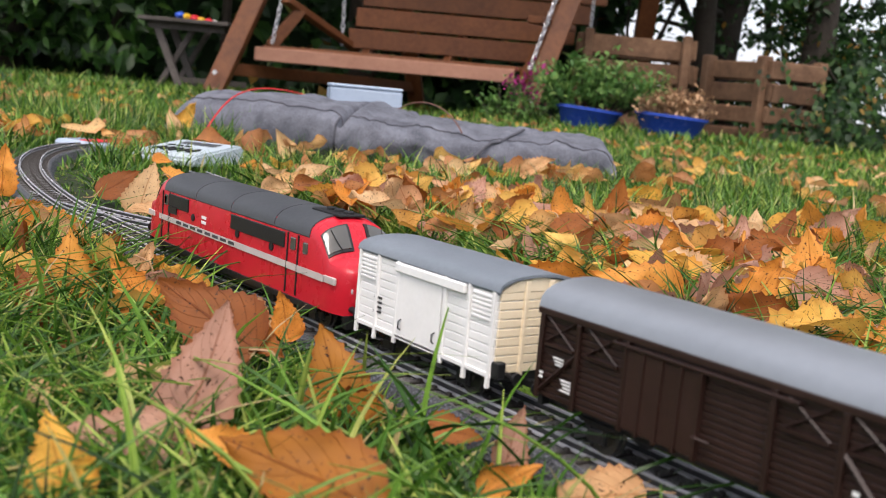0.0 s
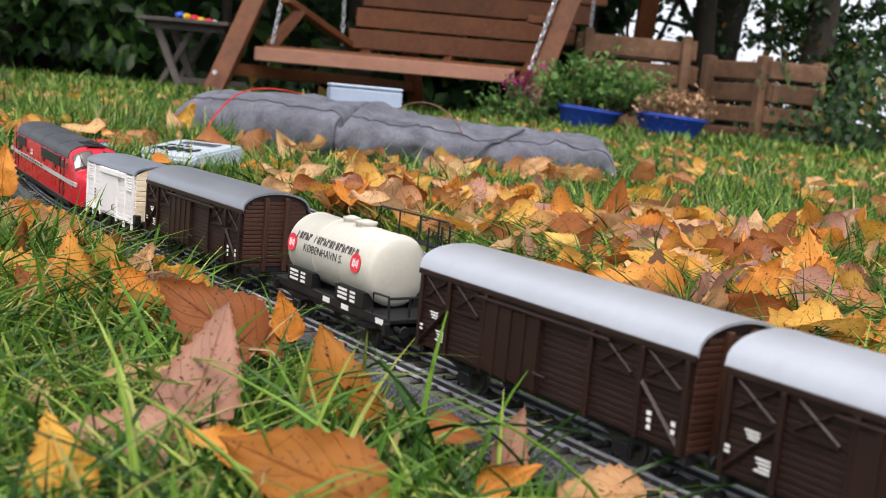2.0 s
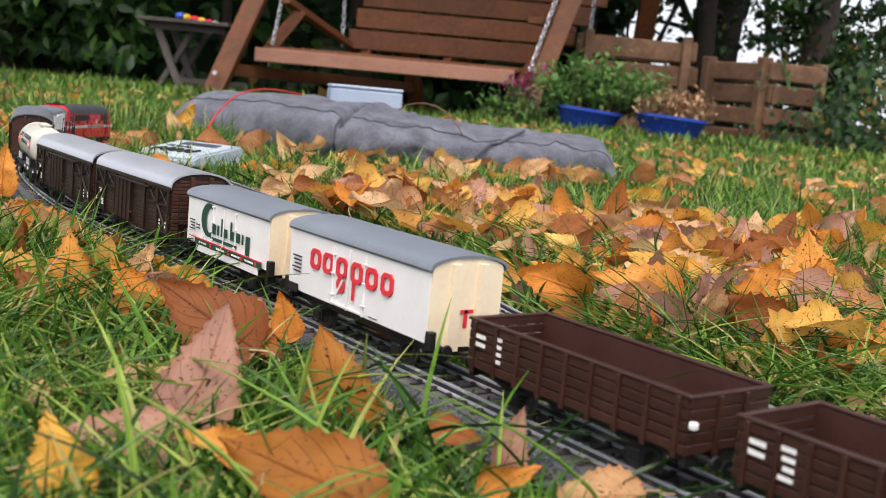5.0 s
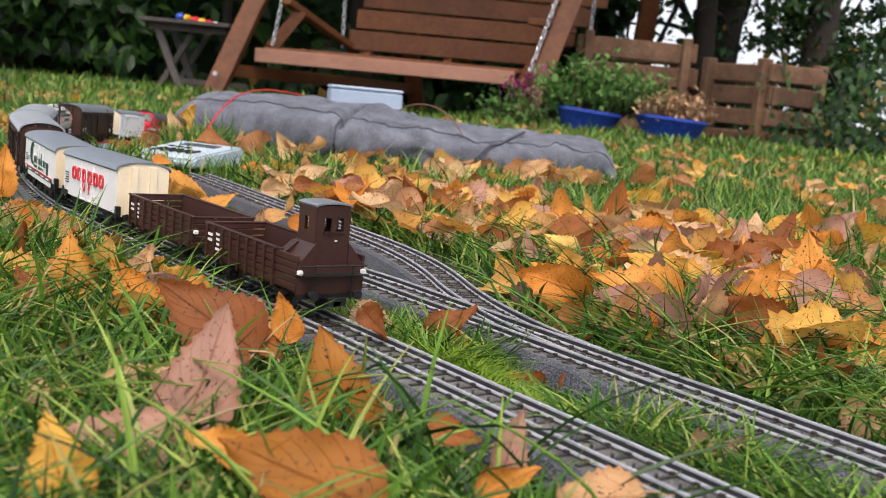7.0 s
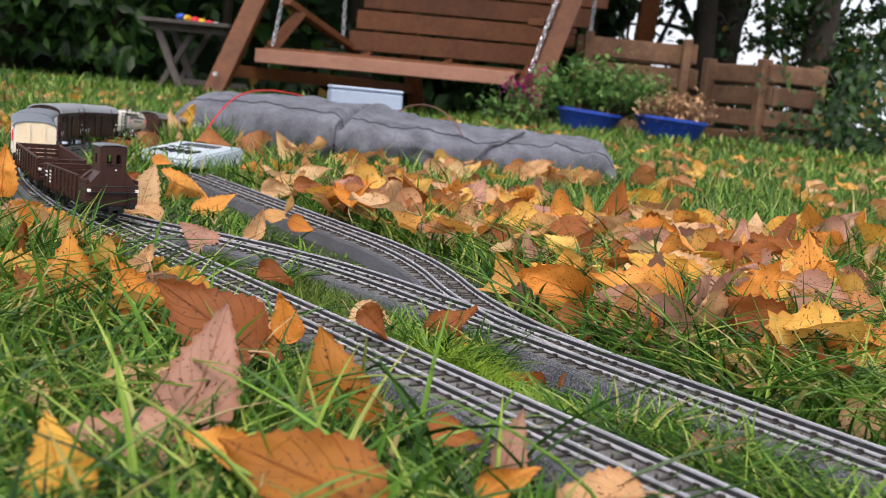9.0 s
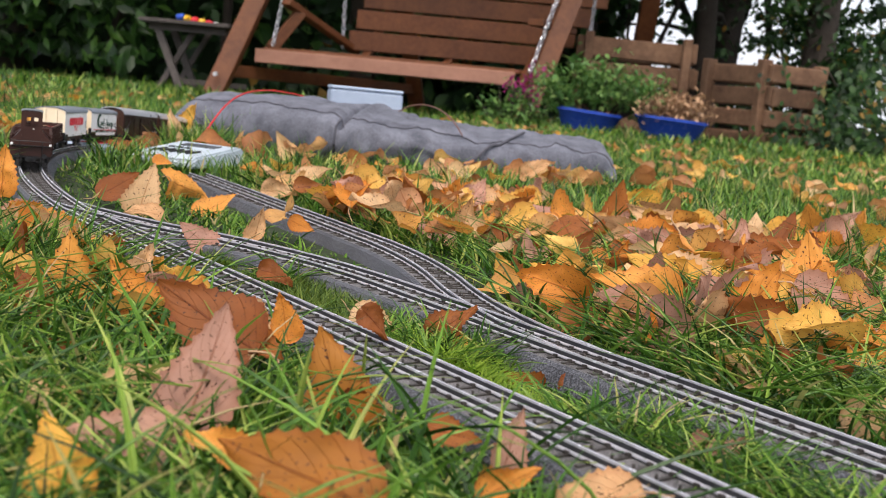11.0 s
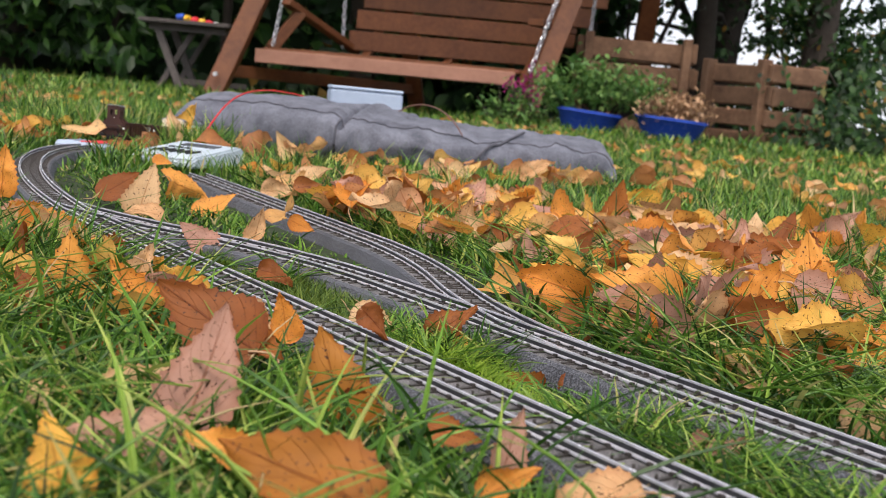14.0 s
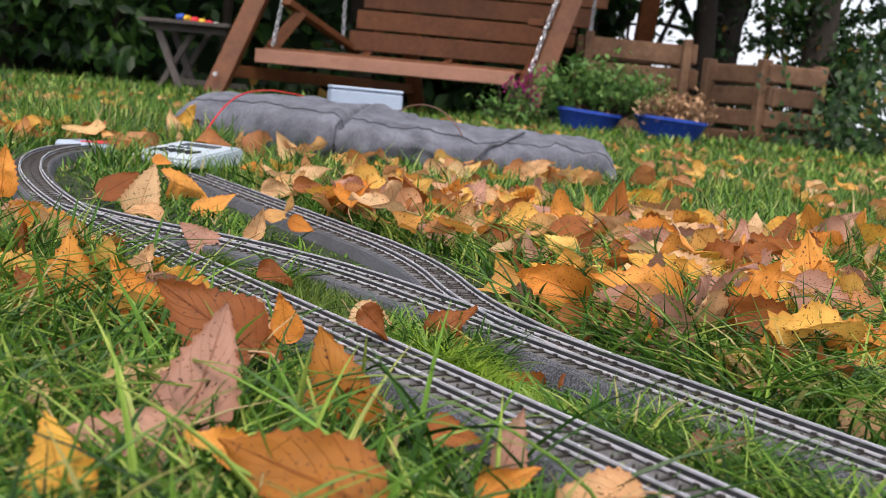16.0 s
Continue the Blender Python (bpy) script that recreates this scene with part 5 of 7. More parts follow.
def small_box():
    ob = thing("plastic_box", "pale blue-grey plastic transformer box on the cushion", "box", at=Matrix.Translation(spot(-0.156, 1.785, 0.054)) @ Matrix.Rotation(radians(53.38 + 12), 4, "Z"))
    part("case", made_box(-0.060, 0.060, -0.036, 0.036, 0.0, 0.040, 0.003), M_BOX, ob)
    part("lid", made_box(-0.0605, 0.0605, -0.0365, 0.0365, 0.0402, 0.046, 0.002), M_BOX, ob, "pale lid")


small_box()


def control_unit():
    ob = thing("control_unit", "light grey model railway control unit lying in grass", "control unit", at=Matrix.Translation(spot(-0.296, 1.185, -0.006)) @ Matrix.Rotation(radians(53.38 - 22), 4, "Z") @ Matrix.Scale(0.80, 4))
    bm = extruded(bmesh.new(), [(-0.062, 0.0), (-0.062, 0.010), (-0.054, 0.015), (0.050, 0.028), (0.060, 0.024), (0.060, 0.0)], -0.052, 0.052)
    bmesh.ops.bevel(bm, geom=list(bm.edges), offset=0.003, segments=2, affect="EDGES")
    part("housing", bm, M_UNIT, ob)
    for k in range(5):
        s = made_box(-0.0033, 0.0033, -0.012, 0.012, 0.0, 0.002, 0.0008)
        o = part("slider_slot", s, M_BLACK, ob, "black slider slot")
        o.matrix_basis = pose(-0.028 + k * 0.014, -0.030, 0.0186, 7, 0, -18)
    o = part("display", made_box(-0.030, 0.030, -0.010, 0.010, 0, 0.0015, 0.0005), M_CHARCOAL, ob, "dark display panel")
    o.matrix_basis = pose(0.0, 0.026, 0.0245, 7, 0, 0)
    for k in range(3):
        o = part("button", made_box(-0.005, 0.005, -0.003, 0.003, 0, 0.002, 0.0006), M_BLACK, ob)
        o.matrix_basis = pose(-0.03 + 0.014 * k, 0.0, 0.0212, 7, 0, 0)
    # a second light blue case half hidden in the grass
    o2 = thing("small_case", "pale blue plastic case half hidden by grass and leaves", "box", at=Matrix.Translation(spot(-0.425, 1.225, -0.006)) @ Matrix.Rotation(radians(40), 4, "Z"))
    part("shell", made_box(-0.030, 0.030, -0.025, 0.025, -0.012, 0.012, 0.004), M_BOX, o2)
    part("red_label", made_box(0.002, 0.027, -0.020, 0.020, 0.0121, 0.0132, 0.0003), M_SIGN_RED, o2, "orange-red label")


control_unit()


def bez(p0, p1, p2, p3, n=16):
    return [p0 * (1 - t) ** 3 + p1 * 3 * t * (1 - t) ** 2 + p2 * 3 * t * t * (1 - t) + p3 * t ** 3 for t in (k / n for k in range(n + 1))]


w1 = bez(spot(-0.312, 1.27, 0.0), spot(-0.300, 1.38, 0.075), spot(-0.31, 1.50, 0.100), spot(-0.215, 1.72, 0.070), 24)
tagged(part("red_cable", pipe(bmesh.new(), w1, 0.0011, 8), M_WIRE, None, "", True), "red insulated cable arching over the cushion", "cable")
w2 = bez(spot(-0.100, 1.70, 0.060), spot(-0.070, 1.72, 0.092), spot(-0.015, 1.60, 0.090), spot(0.012, 1.49, 0.045), 20)
tagged(part("brown_cable", pipe(bmesh.new(), w2, 0.0011, 8), M_WIRE_B, None, "", True), "thin brown cable from the box to the cushion edge", "cable")


def porch_swing():
    ob = thing("porch_swing", "red-brown wooden garden swing bench hanging on chains", "garden swing")

    def timber(name, a, b, w, h, m=M_SWING, up=(0, 0, 1), label="", bev=0.004):
        return part(name, beam(bmesh.new(), spot(*a), spot(*b), w, h, up, bev), m, ob, label)

    # seat
    timber("front_beam", (-1.075, 5.575, 0.232), (0.285, 5.475, 0.232), 0.045, 0.072, M_SWING_EDGE, label="pale pinkish front beam")
    for k in range(5):
        t = (k + 0.3) / 4.6
        timber("seat_slat", (-1.06 + 0.42 * t, 5.575 + 0.42 * t, 0.268 + 0.02 * t), (0.29 + 0.24 * t, 5.475 + 0.52 * t, 0.268 + 0.02 * t), 0.085, 0.022)
    # backrest
    for k in range(6):
        t = (k + 0.5) / 3.2
        z = 0.315 + 0.125 * (k + 0.5)
        timber("back_slat", (-0.655 + 0.085 * t, 6.0 + 0.26 * t, z), (0.50 + 0.30 * t, 5.99 + 0.28 * t, z + 0.005), 0.024, 0.108)
    for q in (0.1, 0.5, 0.9):
        timber("back_brace", (-0.655 + 1.15 * q, 6.03, 0.29), (-0.43 + 1.5 * q, 6.62, 1.05), 0.05, 0.03)
    # arms
    timber("arm_post", (-1.00, 5.58, 0.27), (-0.86, 5.64, 0.485), 0.045, 0.06)
    timber("arm_rest", (-0.93, 5.55, 0.520), (-0.60, 6.10, 0.320), 0.06, 0.035)
    timber("arm_post", (0.33, 5.48, 0.20), (0.45, 5.55, 0.475), 0.05, 0.06)
    timber("arm_rest", (0.36, 5.44, 0.525), (0.60, 6.05, 0.540), 0.08, 0.035)
    # frame legs
    timber("leg", (-1.262, 5.42, -0.02), (-0.62, 5.95, 1.92), 0.07, 0.100, up=(0.6, 0.8, 0))
    timber("leg", (0.335, 5.40, -0.02), (0.95, 5.93, 1.92), 0.07, 0.100, up=(0.6, 0.8, 0))
    timber("leg", (-0.25, 7.0, -0.02), (-0.62, 5.95, 1.92), 0.07, 0.100, up=(0.6, 0.8, 0))
    timber("leg", (1.13, 6.95, -0.02), (1.10, 6.0, 1.92), 0.09, 0.110, up=(0.6, 0.8, 0))
    timber("ridge_beam", (-0.75, 5.95, 1.92), (1.15, 5.93, 1.92), 0.09, 0.12)
    timber("foot_brace", (-1.20, 5.46, 0.14), (-0.30, 6.9, 0.14), 0.045, 0.065)
    for a in ((-1.235, 5.385, 0.115), (0.368, 5.365, 0.115)):
        p = spot(*a)
        b = rod(bmesh.new(), p, p - AX_F * 0.02, 0.012, seg=8)
        part("bolt", b, M_CHAIN, ob, "zinc bolt")
    # chains of round links
    link = bmesh.new()
    ring = [Vector((0.010 * math.cos(a), 0, 0.019 * math.sin(a))) for a in (2 * math.pi * k / 10 for k in range(11))]
    pipe(link, ring, 0.0034, 5)
    link = finish("chain_link", link, M_CHAIN, True)
    for a, b in (((-0.985, 5.55, 0.29), (-0.80, 5.80, 1.85)), ((-0.672, 6.0, 0.33), (-0.70, 5.98, 1.85)), ((0.355, 5.40, 0.27), (0.80, 5.85, 1.85)), ((0.72, 6.10, 0.42), (0.75, 6.05, 1.85))):
        A, B = spot(*a), spot(*b)
        n = int((B - A).length / 0.030)
        q = (B - A).to_track_quat("Z", "Y").to_matrix().to_4x4()
        for k in range(n):
            if A.lerp(B, k / n).z < 0.95:
                again("chain_link", link, ob, Matrix.Translation(A.lerp(B, (k + 0.5) / n)) @ q @ Matrix.Rotation(radians(90 * (k % 2)), 4, "Z"))


porch_swing()


def planter(label, corners, zs, depth, n_rows):
    """A rough timber compost crate with gaps between its boards."""
    ob = thing("timber_crate", label, "wooden crate", "timber crates")
    (r0, f0), (r1, f1) = corners
    a, b = spot(r0, f0, 0), spot(r1, f1, 0)
    along = (b - a).normalized()
    back = Vector((-along.y, along.x, 0))
    rng = random.Random(4)
    for k in range(n_rows):
        z = zs[0] + (zs[1] - zs[0]) * (k + 0.5) / n_rows
        h = (zs[1] - zs[0]) / n_rows * rng.uniform(0.72, 0.86)
        for off in (0, depth):
            A = a + back * off + Vector((0, 0, z + rng.uniform(-0.008, 0.008)))
            B = b + back * off + Vector((0, 0, z + rng.uniform(-0.014, 0.014)))
            part("board", beam(bmesh.new(), A - along * rng.uniform(0.0, 0.05), B + along * rng.uniform(0.0, 0.05), 0.035, h, (0, 0, 1), 0.006), M_CRATE, ob)
        for p in (a, b):
            A = p + Vector((0, 0, z)) - back * 0.03
            part("side_board", beam(bmesh.new(), A, A + back * (depth + 0.06), 0.035, h, (0, 0, 1), 0.006), M_CRATE, ob)
    for p, s in ((a, 1), (b, -1)):
        for off in (-0.03, depth + 0.03):
            A = p + back * off + along * 0.04 * s
            part("post", beam(bmesh.new(), A + Vector((0, 0, -0.02)), A + Vector((0, 0, zs[1] + 0.01)), 0.07, 0.05, along, 0.006), M_CRATE, ob)


planter("weathered brown timber crate with spaced boards beside the swing", ((0.66, 5.92), (1.27, 5.86)), (0.0, 0.53), 0.55, 4)
planter("lower weathered timber crate stacked with rough boards", ((1.33, 5.72), (1.56, 5.30)), (-0.02, 0.43), 0.33, 4)


def folding_table():
    ob = thing("folding_table", "grey weathered wooden folding table beside the hedge", "table")
    for k in range(4):
        f = 5.75 + 0.11 * k
        part("top_slat", beam(bmesh.new(), spot(-1.74, f, 0.372), spot(-1.24, f - 0.04, 0.372), 0.095, 0.022, (0, 0, 1), 0.004), M_OLDWOOD, ob)
    part("apron", beam(bmesh.new(), spot(-1.70, 5.78, 0.345), spot(-1.28, 5.74, 0.345), 0.02, 0.04), M_OLDWOOD, ob)
    for f in (5.78, 6.12):
        part("leg", beam(bmesh.new(), spot(-1.66, f, 0.345), spot(-1.50, f, -0.02), 0.022, 0.040, (0.6, 0.8, 0), 0.003), M_OLDWOOD, ob)
        part("leg", beam(bmesh.new(), spot(-1.46, f + 0.03, 0.345), spot(-1.66, f + 0.03, -0.02), 0.022, 0.032, (0.6, 0.8, 0), 0.003), M_OLDWOOD, ob)
    part("stretcher", beam(bmesh.new(), spot(-1.56, 5.80, 0.06), spot(-1.20, 6.0, 0.06), 0.02, 0.03), M_OLDWOOD, ob)
    bag = thing("snack_packet", "crumpled red and yellow foil packet on the table", "packet")
    rng = random.Random(8)
    for k, (m_, x) in enumerate(((M_BLUE, -1.535), (M_YELLOW, -1.495), (M_SIGN_RED, -1.455), (M_YELLOW, -1.42), (M_SIGN_RED, -1.375), (M_LETTER, -1.345), (M_BLUE, -1.315))):
        bm = bmesh.new()
        bmesh.ops.create_icosphere(bm, subdivisions=2, radius=1.0)
        for v in bm.verts:
            v.co *= 1 + 0.3 * noise.noise(v.co * 2 + Vector((k, 0, 0)))
            v.co = spot(x + v.co.x * 0.026, 5.78 + v.co.y * 0.03, 0.404 - 0.006 * k + v.co.z * 0.020)
        part("foil_fold", bm, m_, bag, "", True)


folding_table()


# ---- plants: many leaves as plain folded blades, joined per plant part ----
def leaf_cloud(name, centres, normals, sizes, material, rng, parent=None, aspect=0.45, fold=0.18):
    """One small pointed leaf with a folded midrib at each centre."""
    n = len(centres)
    c = np.asarray(centres)
    t = rng.normal(size=(n, 3))
    nm = np.asarray(normals) + rng.normal(size=(n, 3)) * 0.45
    nm /= np.linalg.norm(nm, axis=1)[:, None]
    t -= nm * (t * nm).sum(1)[:, None]
    t[:, 2] -= 0.5
    t /= np.linalg.norm(t, axis=1)[:, None]
    s = np.cross(nm, t)
    L = np.asarray(sizes)[:, None]
    W = L * aspect
    rows = [c - t * L * 0.5, c - t * L * 0.1 + s * W * 0.5 + nm * L * fold * 0.4, c + t * L * 0.22 + s * W * 0.36 + nm * L * fold * 0.3, c + t * L * 0.5 - nm * L * fold * 0.5,
            c + t * L * 0.22 - s * W * 0.36 + nm * L * fold * 0.3, c - t * L * 0.1 - s * W * 0.5 + nm * L * fold * 0.4, c]
    v = np.stack(rows, 1).reshape(-1, 3)
    b = np.arange(n)[:, None] * 7
    f = np.concatenate([b + np.array([[0, 1, 6, 5]]), b + np.array([[1, 2, 3, 6]]), b + np.array([[6, 3, 4, 5]])])
    ob = new(name, from_arrays(name, v, f, material))
    ob.parent = parent
    return ob


def lumpy(rng, n, r0, r1, f0, f1, z0, z1, lump=0.5, seed=0.0, keep=None):
    """Points on the uneven near face and in the depth of a hedge."""
    out, nor = [], []
    while len(out) < n:
        r, z, d = rng.uniform(r0, r1), rng.uniform(z0, z1), abs(rng.normal()) * 0.35
        face = f0 + lump * noise.noise((r * 1.3, z * 1.6, seed)) + 0.22 * noise.noise((r * 5, z * 5, seed + 4))
        if keep and rng.random() > keep(r, z):
            continue
        out.append(tuple(spot(r, min(face + d, f1), z)))
        nor.append(tuple(-AX_F * 0.8 + Vector((0, 0, 0.6))))
    return out, nor


rng = np.random.default_rng(11)
hedge = thing("laurel_hedge", "dark green laurel hedge with large glossy leaves", "hedge")
bmh = bmesh.new()
for (r_, f_) in ((-4.2, 7.6), (-3.3, 7.5), (-2.4, 7.4), (-1.7, 7.5)):
    pipe(bmh, [spot(r_ + 0.1 * math.sin(k * 2.1 + r_), f_ + 0.1 * math.cos(k * 1.7), -0.05 + 0.35 * k) for k in range(7)], 0.035, 7)
part("stem", bmh, M_BARK, hedge)
c, nn = lumpy(rng, 4600, -4.8, -1.95, 6.55, 7.6, 0.10, 2.4, 0.6)
tagged(leaf_cloud("foliage", c, nn, rng.uniform(0.09, 0.16, len(c)), M_HEDGE, rng, hedge), kind="stuff")
c, nn = lumpy(rng, 2000, -4.8, 0.2, 7.55, 8.4, 0.0, 2.6, 0.4, 3.0)
tagged(leaf_cloud("inner_foliage", c, nn, rng.uniform(0.10, 0.20, len(c)), M_TREE, rng, hedge, 0.6), kind="stuff")


def tree(label, r, f, height, rad, crown_r, crown_z, n, size, seed, lean=0.0, low=0.02):
    """A tapered trunk with limbs and a broken crown of many leaves."""
    rr = np.random.default_rng(seed)
    rnd = random.Random(seed)
    ob = thing("garden_tree", label, "tree", "trees behind the garden")
    tr = bmesh.new()
    pts = [spot(r + lean * k / 8 + 0.03 * math.sin(k * 1.3 + seed), f + 0.03 * math.cos(k + seed), -0.05 + height * k / 8) for k in range(9)]
    rings = []
    for k, p in enumerate(pts):
        q = rad * (1 - 0.75 * k / 8) * (1.35 if k == 0 else 1)
        rings.append([tr.verts.new(p + AX_R * q * math.cos(a) + AX_F * q * math.sin(a)) for a in (2 * math.pi * j / 10 for j in range(10))])
    for A, B in zip(rings, rings[1:]):
        for j in range(10):
            tr.faces.new((A[j], A[(j + 1) % 10], B[(j + 1) % 10], B[j]))
    part("trunk", tr, M_BARK, ob, "dark rough trunk", True)
    cs, ns = [], []
    for k in range(14):
        a = rnd.uniform(0, 2 * math.pi)
        z = rnd.uniform(*crown_z)
        base = pts[min(8, max(1, int(z / height * 8)))].copy()
        base.z = z * 0.9
        tip = base + (AX_R * math.cos(a) + AX_F * math.sin(a)) * crown_r * rnd.uniform(0.6, 1.0) + Vector((0, 0, rnd.uniform(-0.1, 0.35)))
        lb = bmesh.new()
        mid = base.lerp(tip, 0.5) + Vector((0, 0, 0.06))
        rod(lb, base, mid, rad * 0.30, rad * 0.18, 6)
        rod(lb, mid, tip, rad * 0.18, rad * 0.06, 6)
        part("limb", lb, M_BARK, ob)
        for _ in range(n // 14):
            t = rnd.uniform(0.25, 1.1)
            q = base.lerp(tip, t) + Vector(rr.normal(size=3)) * crown_r * 0.24
            if q.z > low:
                cs.append(tuple(q))
                ns.append((0, 0, 1.0))
    tagged(leaf_cloud("crown", cs, ns, rr.uniform(size * 0.7, size * 1.3, len(cs)), M_TREE, rr, ob, 0.55), kind="stuff")
    return ob


tree("dark slender garden tree with sparse leaves", 1.62, 7.15, 4.2, 0.085, 0.8, (0.40, 1.9), 900, 0.055, 21)
tree("dense dark conifer-like garden tree", 2.02, 6.00, 4.5, 0.10, 0.36, (0.08, 1.5), 4400, 0.052, 22)
tree("dark tree trunk with hanging branches", 0.95, 8.2, 4.2, 0.09, 1.0, (0.4, 2.2), 600, 0.06, 23)
tree("dark leafy tree with autumn touches", 3.35, 7.2, 4.2, 0.08, 0.6, (0.1, 2.2), 420, 0.05, 24)
tree("dark leafy tree behind the crates", 1.95, 8.6, 4.5, 0.09, 1.0, (0.15, 1.9), 420, 0.06, 25)
tree("dark leafy tree at the garden edge", 2.85, 5.1, 1.2, 0.04, 0.36, (0.0, 0.45), 800, 0.06, 27)
# three crowns above the view, added to keep light off swing and hedge
tree("unseen tree added so its broad crown shades the swing", -0.7, 7.9, 4.6, 0.14, 3.2, (2.3, 3.6), 5200, 0.26, 41, low=1.7)
tree("unseen tree added so its wide crown shades the crates", 1.9, 7.7, 4.6, 0.12, 2.6, (2.3, 3.6), 2400, 0.24, 42, low=1.6)
tree("unseen tree added so its dense crown shades the laurel hedge", -3.2, 7.4, 4.6, 0.13, 2.8, (2.4, 3.6), 5000, 0.26, 43, low=1.8)
shrubs = thing("ivy_shrub", "low dark ivy shrub at the lawn edge", "shrub")
for _k in range(9):
    _b = bmesh.new()
    pipe(_b, [spot(1.6 + 0.17 * _k + 0.05 * math.sin(q * 1.7 + _k), 5.45 + 0.08 * math.cos(q + _k), -0.03 + 0.09 * q) for q in range(6)], 0.006, 6)
    part("stem", _b, M_BARK, shrubs)
c, nn = lumpy(rng, 3600, 1.45, 3.2, 4.95, 6.2, -0.02, 0.46, 0.5, 9.0, lambda r, z: 1.0 if z < 0.05 + 0.40 * max(0, min(1, (r - 1.5) / 0.4)) else 0.06)
tagged(leaf_cloud("foliage", c, nn, rng.uniform(0.025, 0.05, len(c)), M_TREE, rng, shrubs, 0.7), kind="stuff")


thick = thing("garden_thicket", "dark green thicket of twigs with pale sky between", "hedge")
for _k in range(16):
    _b = bmesh.new()
    pipe(_b, [spot(1.25 + 0.19 * _k + 0.10 * math.sin(q * 1.3 + _k * 2.1), 7.9 + 0.25 * math.cos(q * 0.8 + _k), -0.05 + 0.24 * q) for q in range(8)], 0.012 + 0.008 * (_k % 3), 6)
    part("stem", _b, M_BARK, thick)


def gaps(r, z):
    """How closely the leaves stand: open high up beside the crates and at the garden's edge."""
    k = noise.noise((r * 3.1, z * 3.1, 21.0)) + 0.6 * noise.noise((r * 8, z * 8, 4.0))
    open_ = 0.20 if (1.45 < r < 2.45 and z > 0.42) or r > 2.9 else -0.02
    return 1.0 if k > open_ or z < 0.12 else 0.006


c, nn = lumpy(rng, 4000, 1.15, 4.6, 7.4, 8.6, 0.0, 1.9, 0.5, 17.0, gaps)
tagged(leaf_cloud("foliage", c, nn, rng.uniform(0.05, 0.10, len(c)), M_TREE, rng, thick, 0.6), kind="stuff")


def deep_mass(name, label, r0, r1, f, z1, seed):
    """A bulging solid body whose near-black colour stands for the shade inside a hedge."""
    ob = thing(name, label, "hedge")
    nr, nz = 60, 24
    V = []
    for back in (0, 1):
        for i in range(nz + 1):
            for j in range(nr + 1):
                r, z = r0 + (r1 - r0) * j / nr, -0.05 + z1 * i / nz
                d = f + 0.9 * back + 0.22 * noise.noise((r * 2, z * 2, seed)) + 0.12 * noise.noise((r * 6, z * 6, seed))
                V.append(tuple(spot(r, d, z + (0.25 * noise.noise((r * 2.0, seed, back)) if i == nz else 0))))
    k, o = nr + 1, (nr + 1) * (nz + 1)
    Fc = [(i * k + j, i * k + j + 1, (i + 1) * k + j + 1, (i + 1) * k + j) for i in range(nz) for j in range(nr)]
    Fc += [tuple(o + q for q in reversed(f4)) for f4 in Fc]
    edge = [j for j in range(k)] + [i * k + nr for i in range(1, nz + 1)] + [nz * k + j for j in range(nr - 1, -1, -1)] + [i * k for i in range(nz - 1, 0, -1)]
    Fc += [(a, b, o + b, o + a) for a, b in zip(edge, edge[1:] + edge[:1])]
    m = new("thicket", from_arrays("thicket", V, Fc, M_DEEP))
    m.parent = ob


deep_mass("hedge_shade_mass", "solid dark body for the shade inside the laurel hedge", -5.2, -0.2, 7.9, 2.6, 1.0)
deep_mass("hedge_shade_mass", "solid dark body for the shade behind the swing", -0.6, 1.25, 8.9, 2.5, 5.0)
back_hedge = thing("far_hedge", "dark hedge behind the swing", "hedge")
c, nn = lumpy(rng, 3600, -1.2, 1.3, 8.0, 9.2, 0.0, 2.4, 0.5, 15.0)
tagged(leaf_cloud("foliage", c, nn, rng.uniform(0.12, 0.22, len(c)), M_TREE, rng, back_hedge, 0.65), kind="stuff")


def pot(label, r, f, z, rad, h, tilt):
    ob = thing("plant_pot", label, "plant pot", "blue plant pots", at=Matrix.Translation(spot(r, f, z)) @ Matrix.Rotation(radians(tilt), 4, AX_F))
    part("bowl", lathe(bmesh.new(), [(rad * 0.62, 0), (rad * 0.72, h * 0.15), (rad * 0.97, h * 0.85), (rad * 1.04, h * 0.9), (rad * 1.04, h), (rad * 0.94, h), (rad * 0.9, h * 0.8)], 32), M_POT, ob, "", True)
    part("potting_soil", lathe(bmesh.new(), [(rad * 0.88, h * 0.78), (rad * 0.88, h * 0.84), (rad * 0.4, h * 0.88)], 24), M_SOIL, ob)
    return ob


pot("cobalt blue glazed plant pot in the grass", 0.585, 4.72, -0.02, 0.145, 0.125, 4)
pot("low cobalt blue glazed bowl in the grass", 0.935, 4.62, -0.02, 0.155, 0.125, 3)


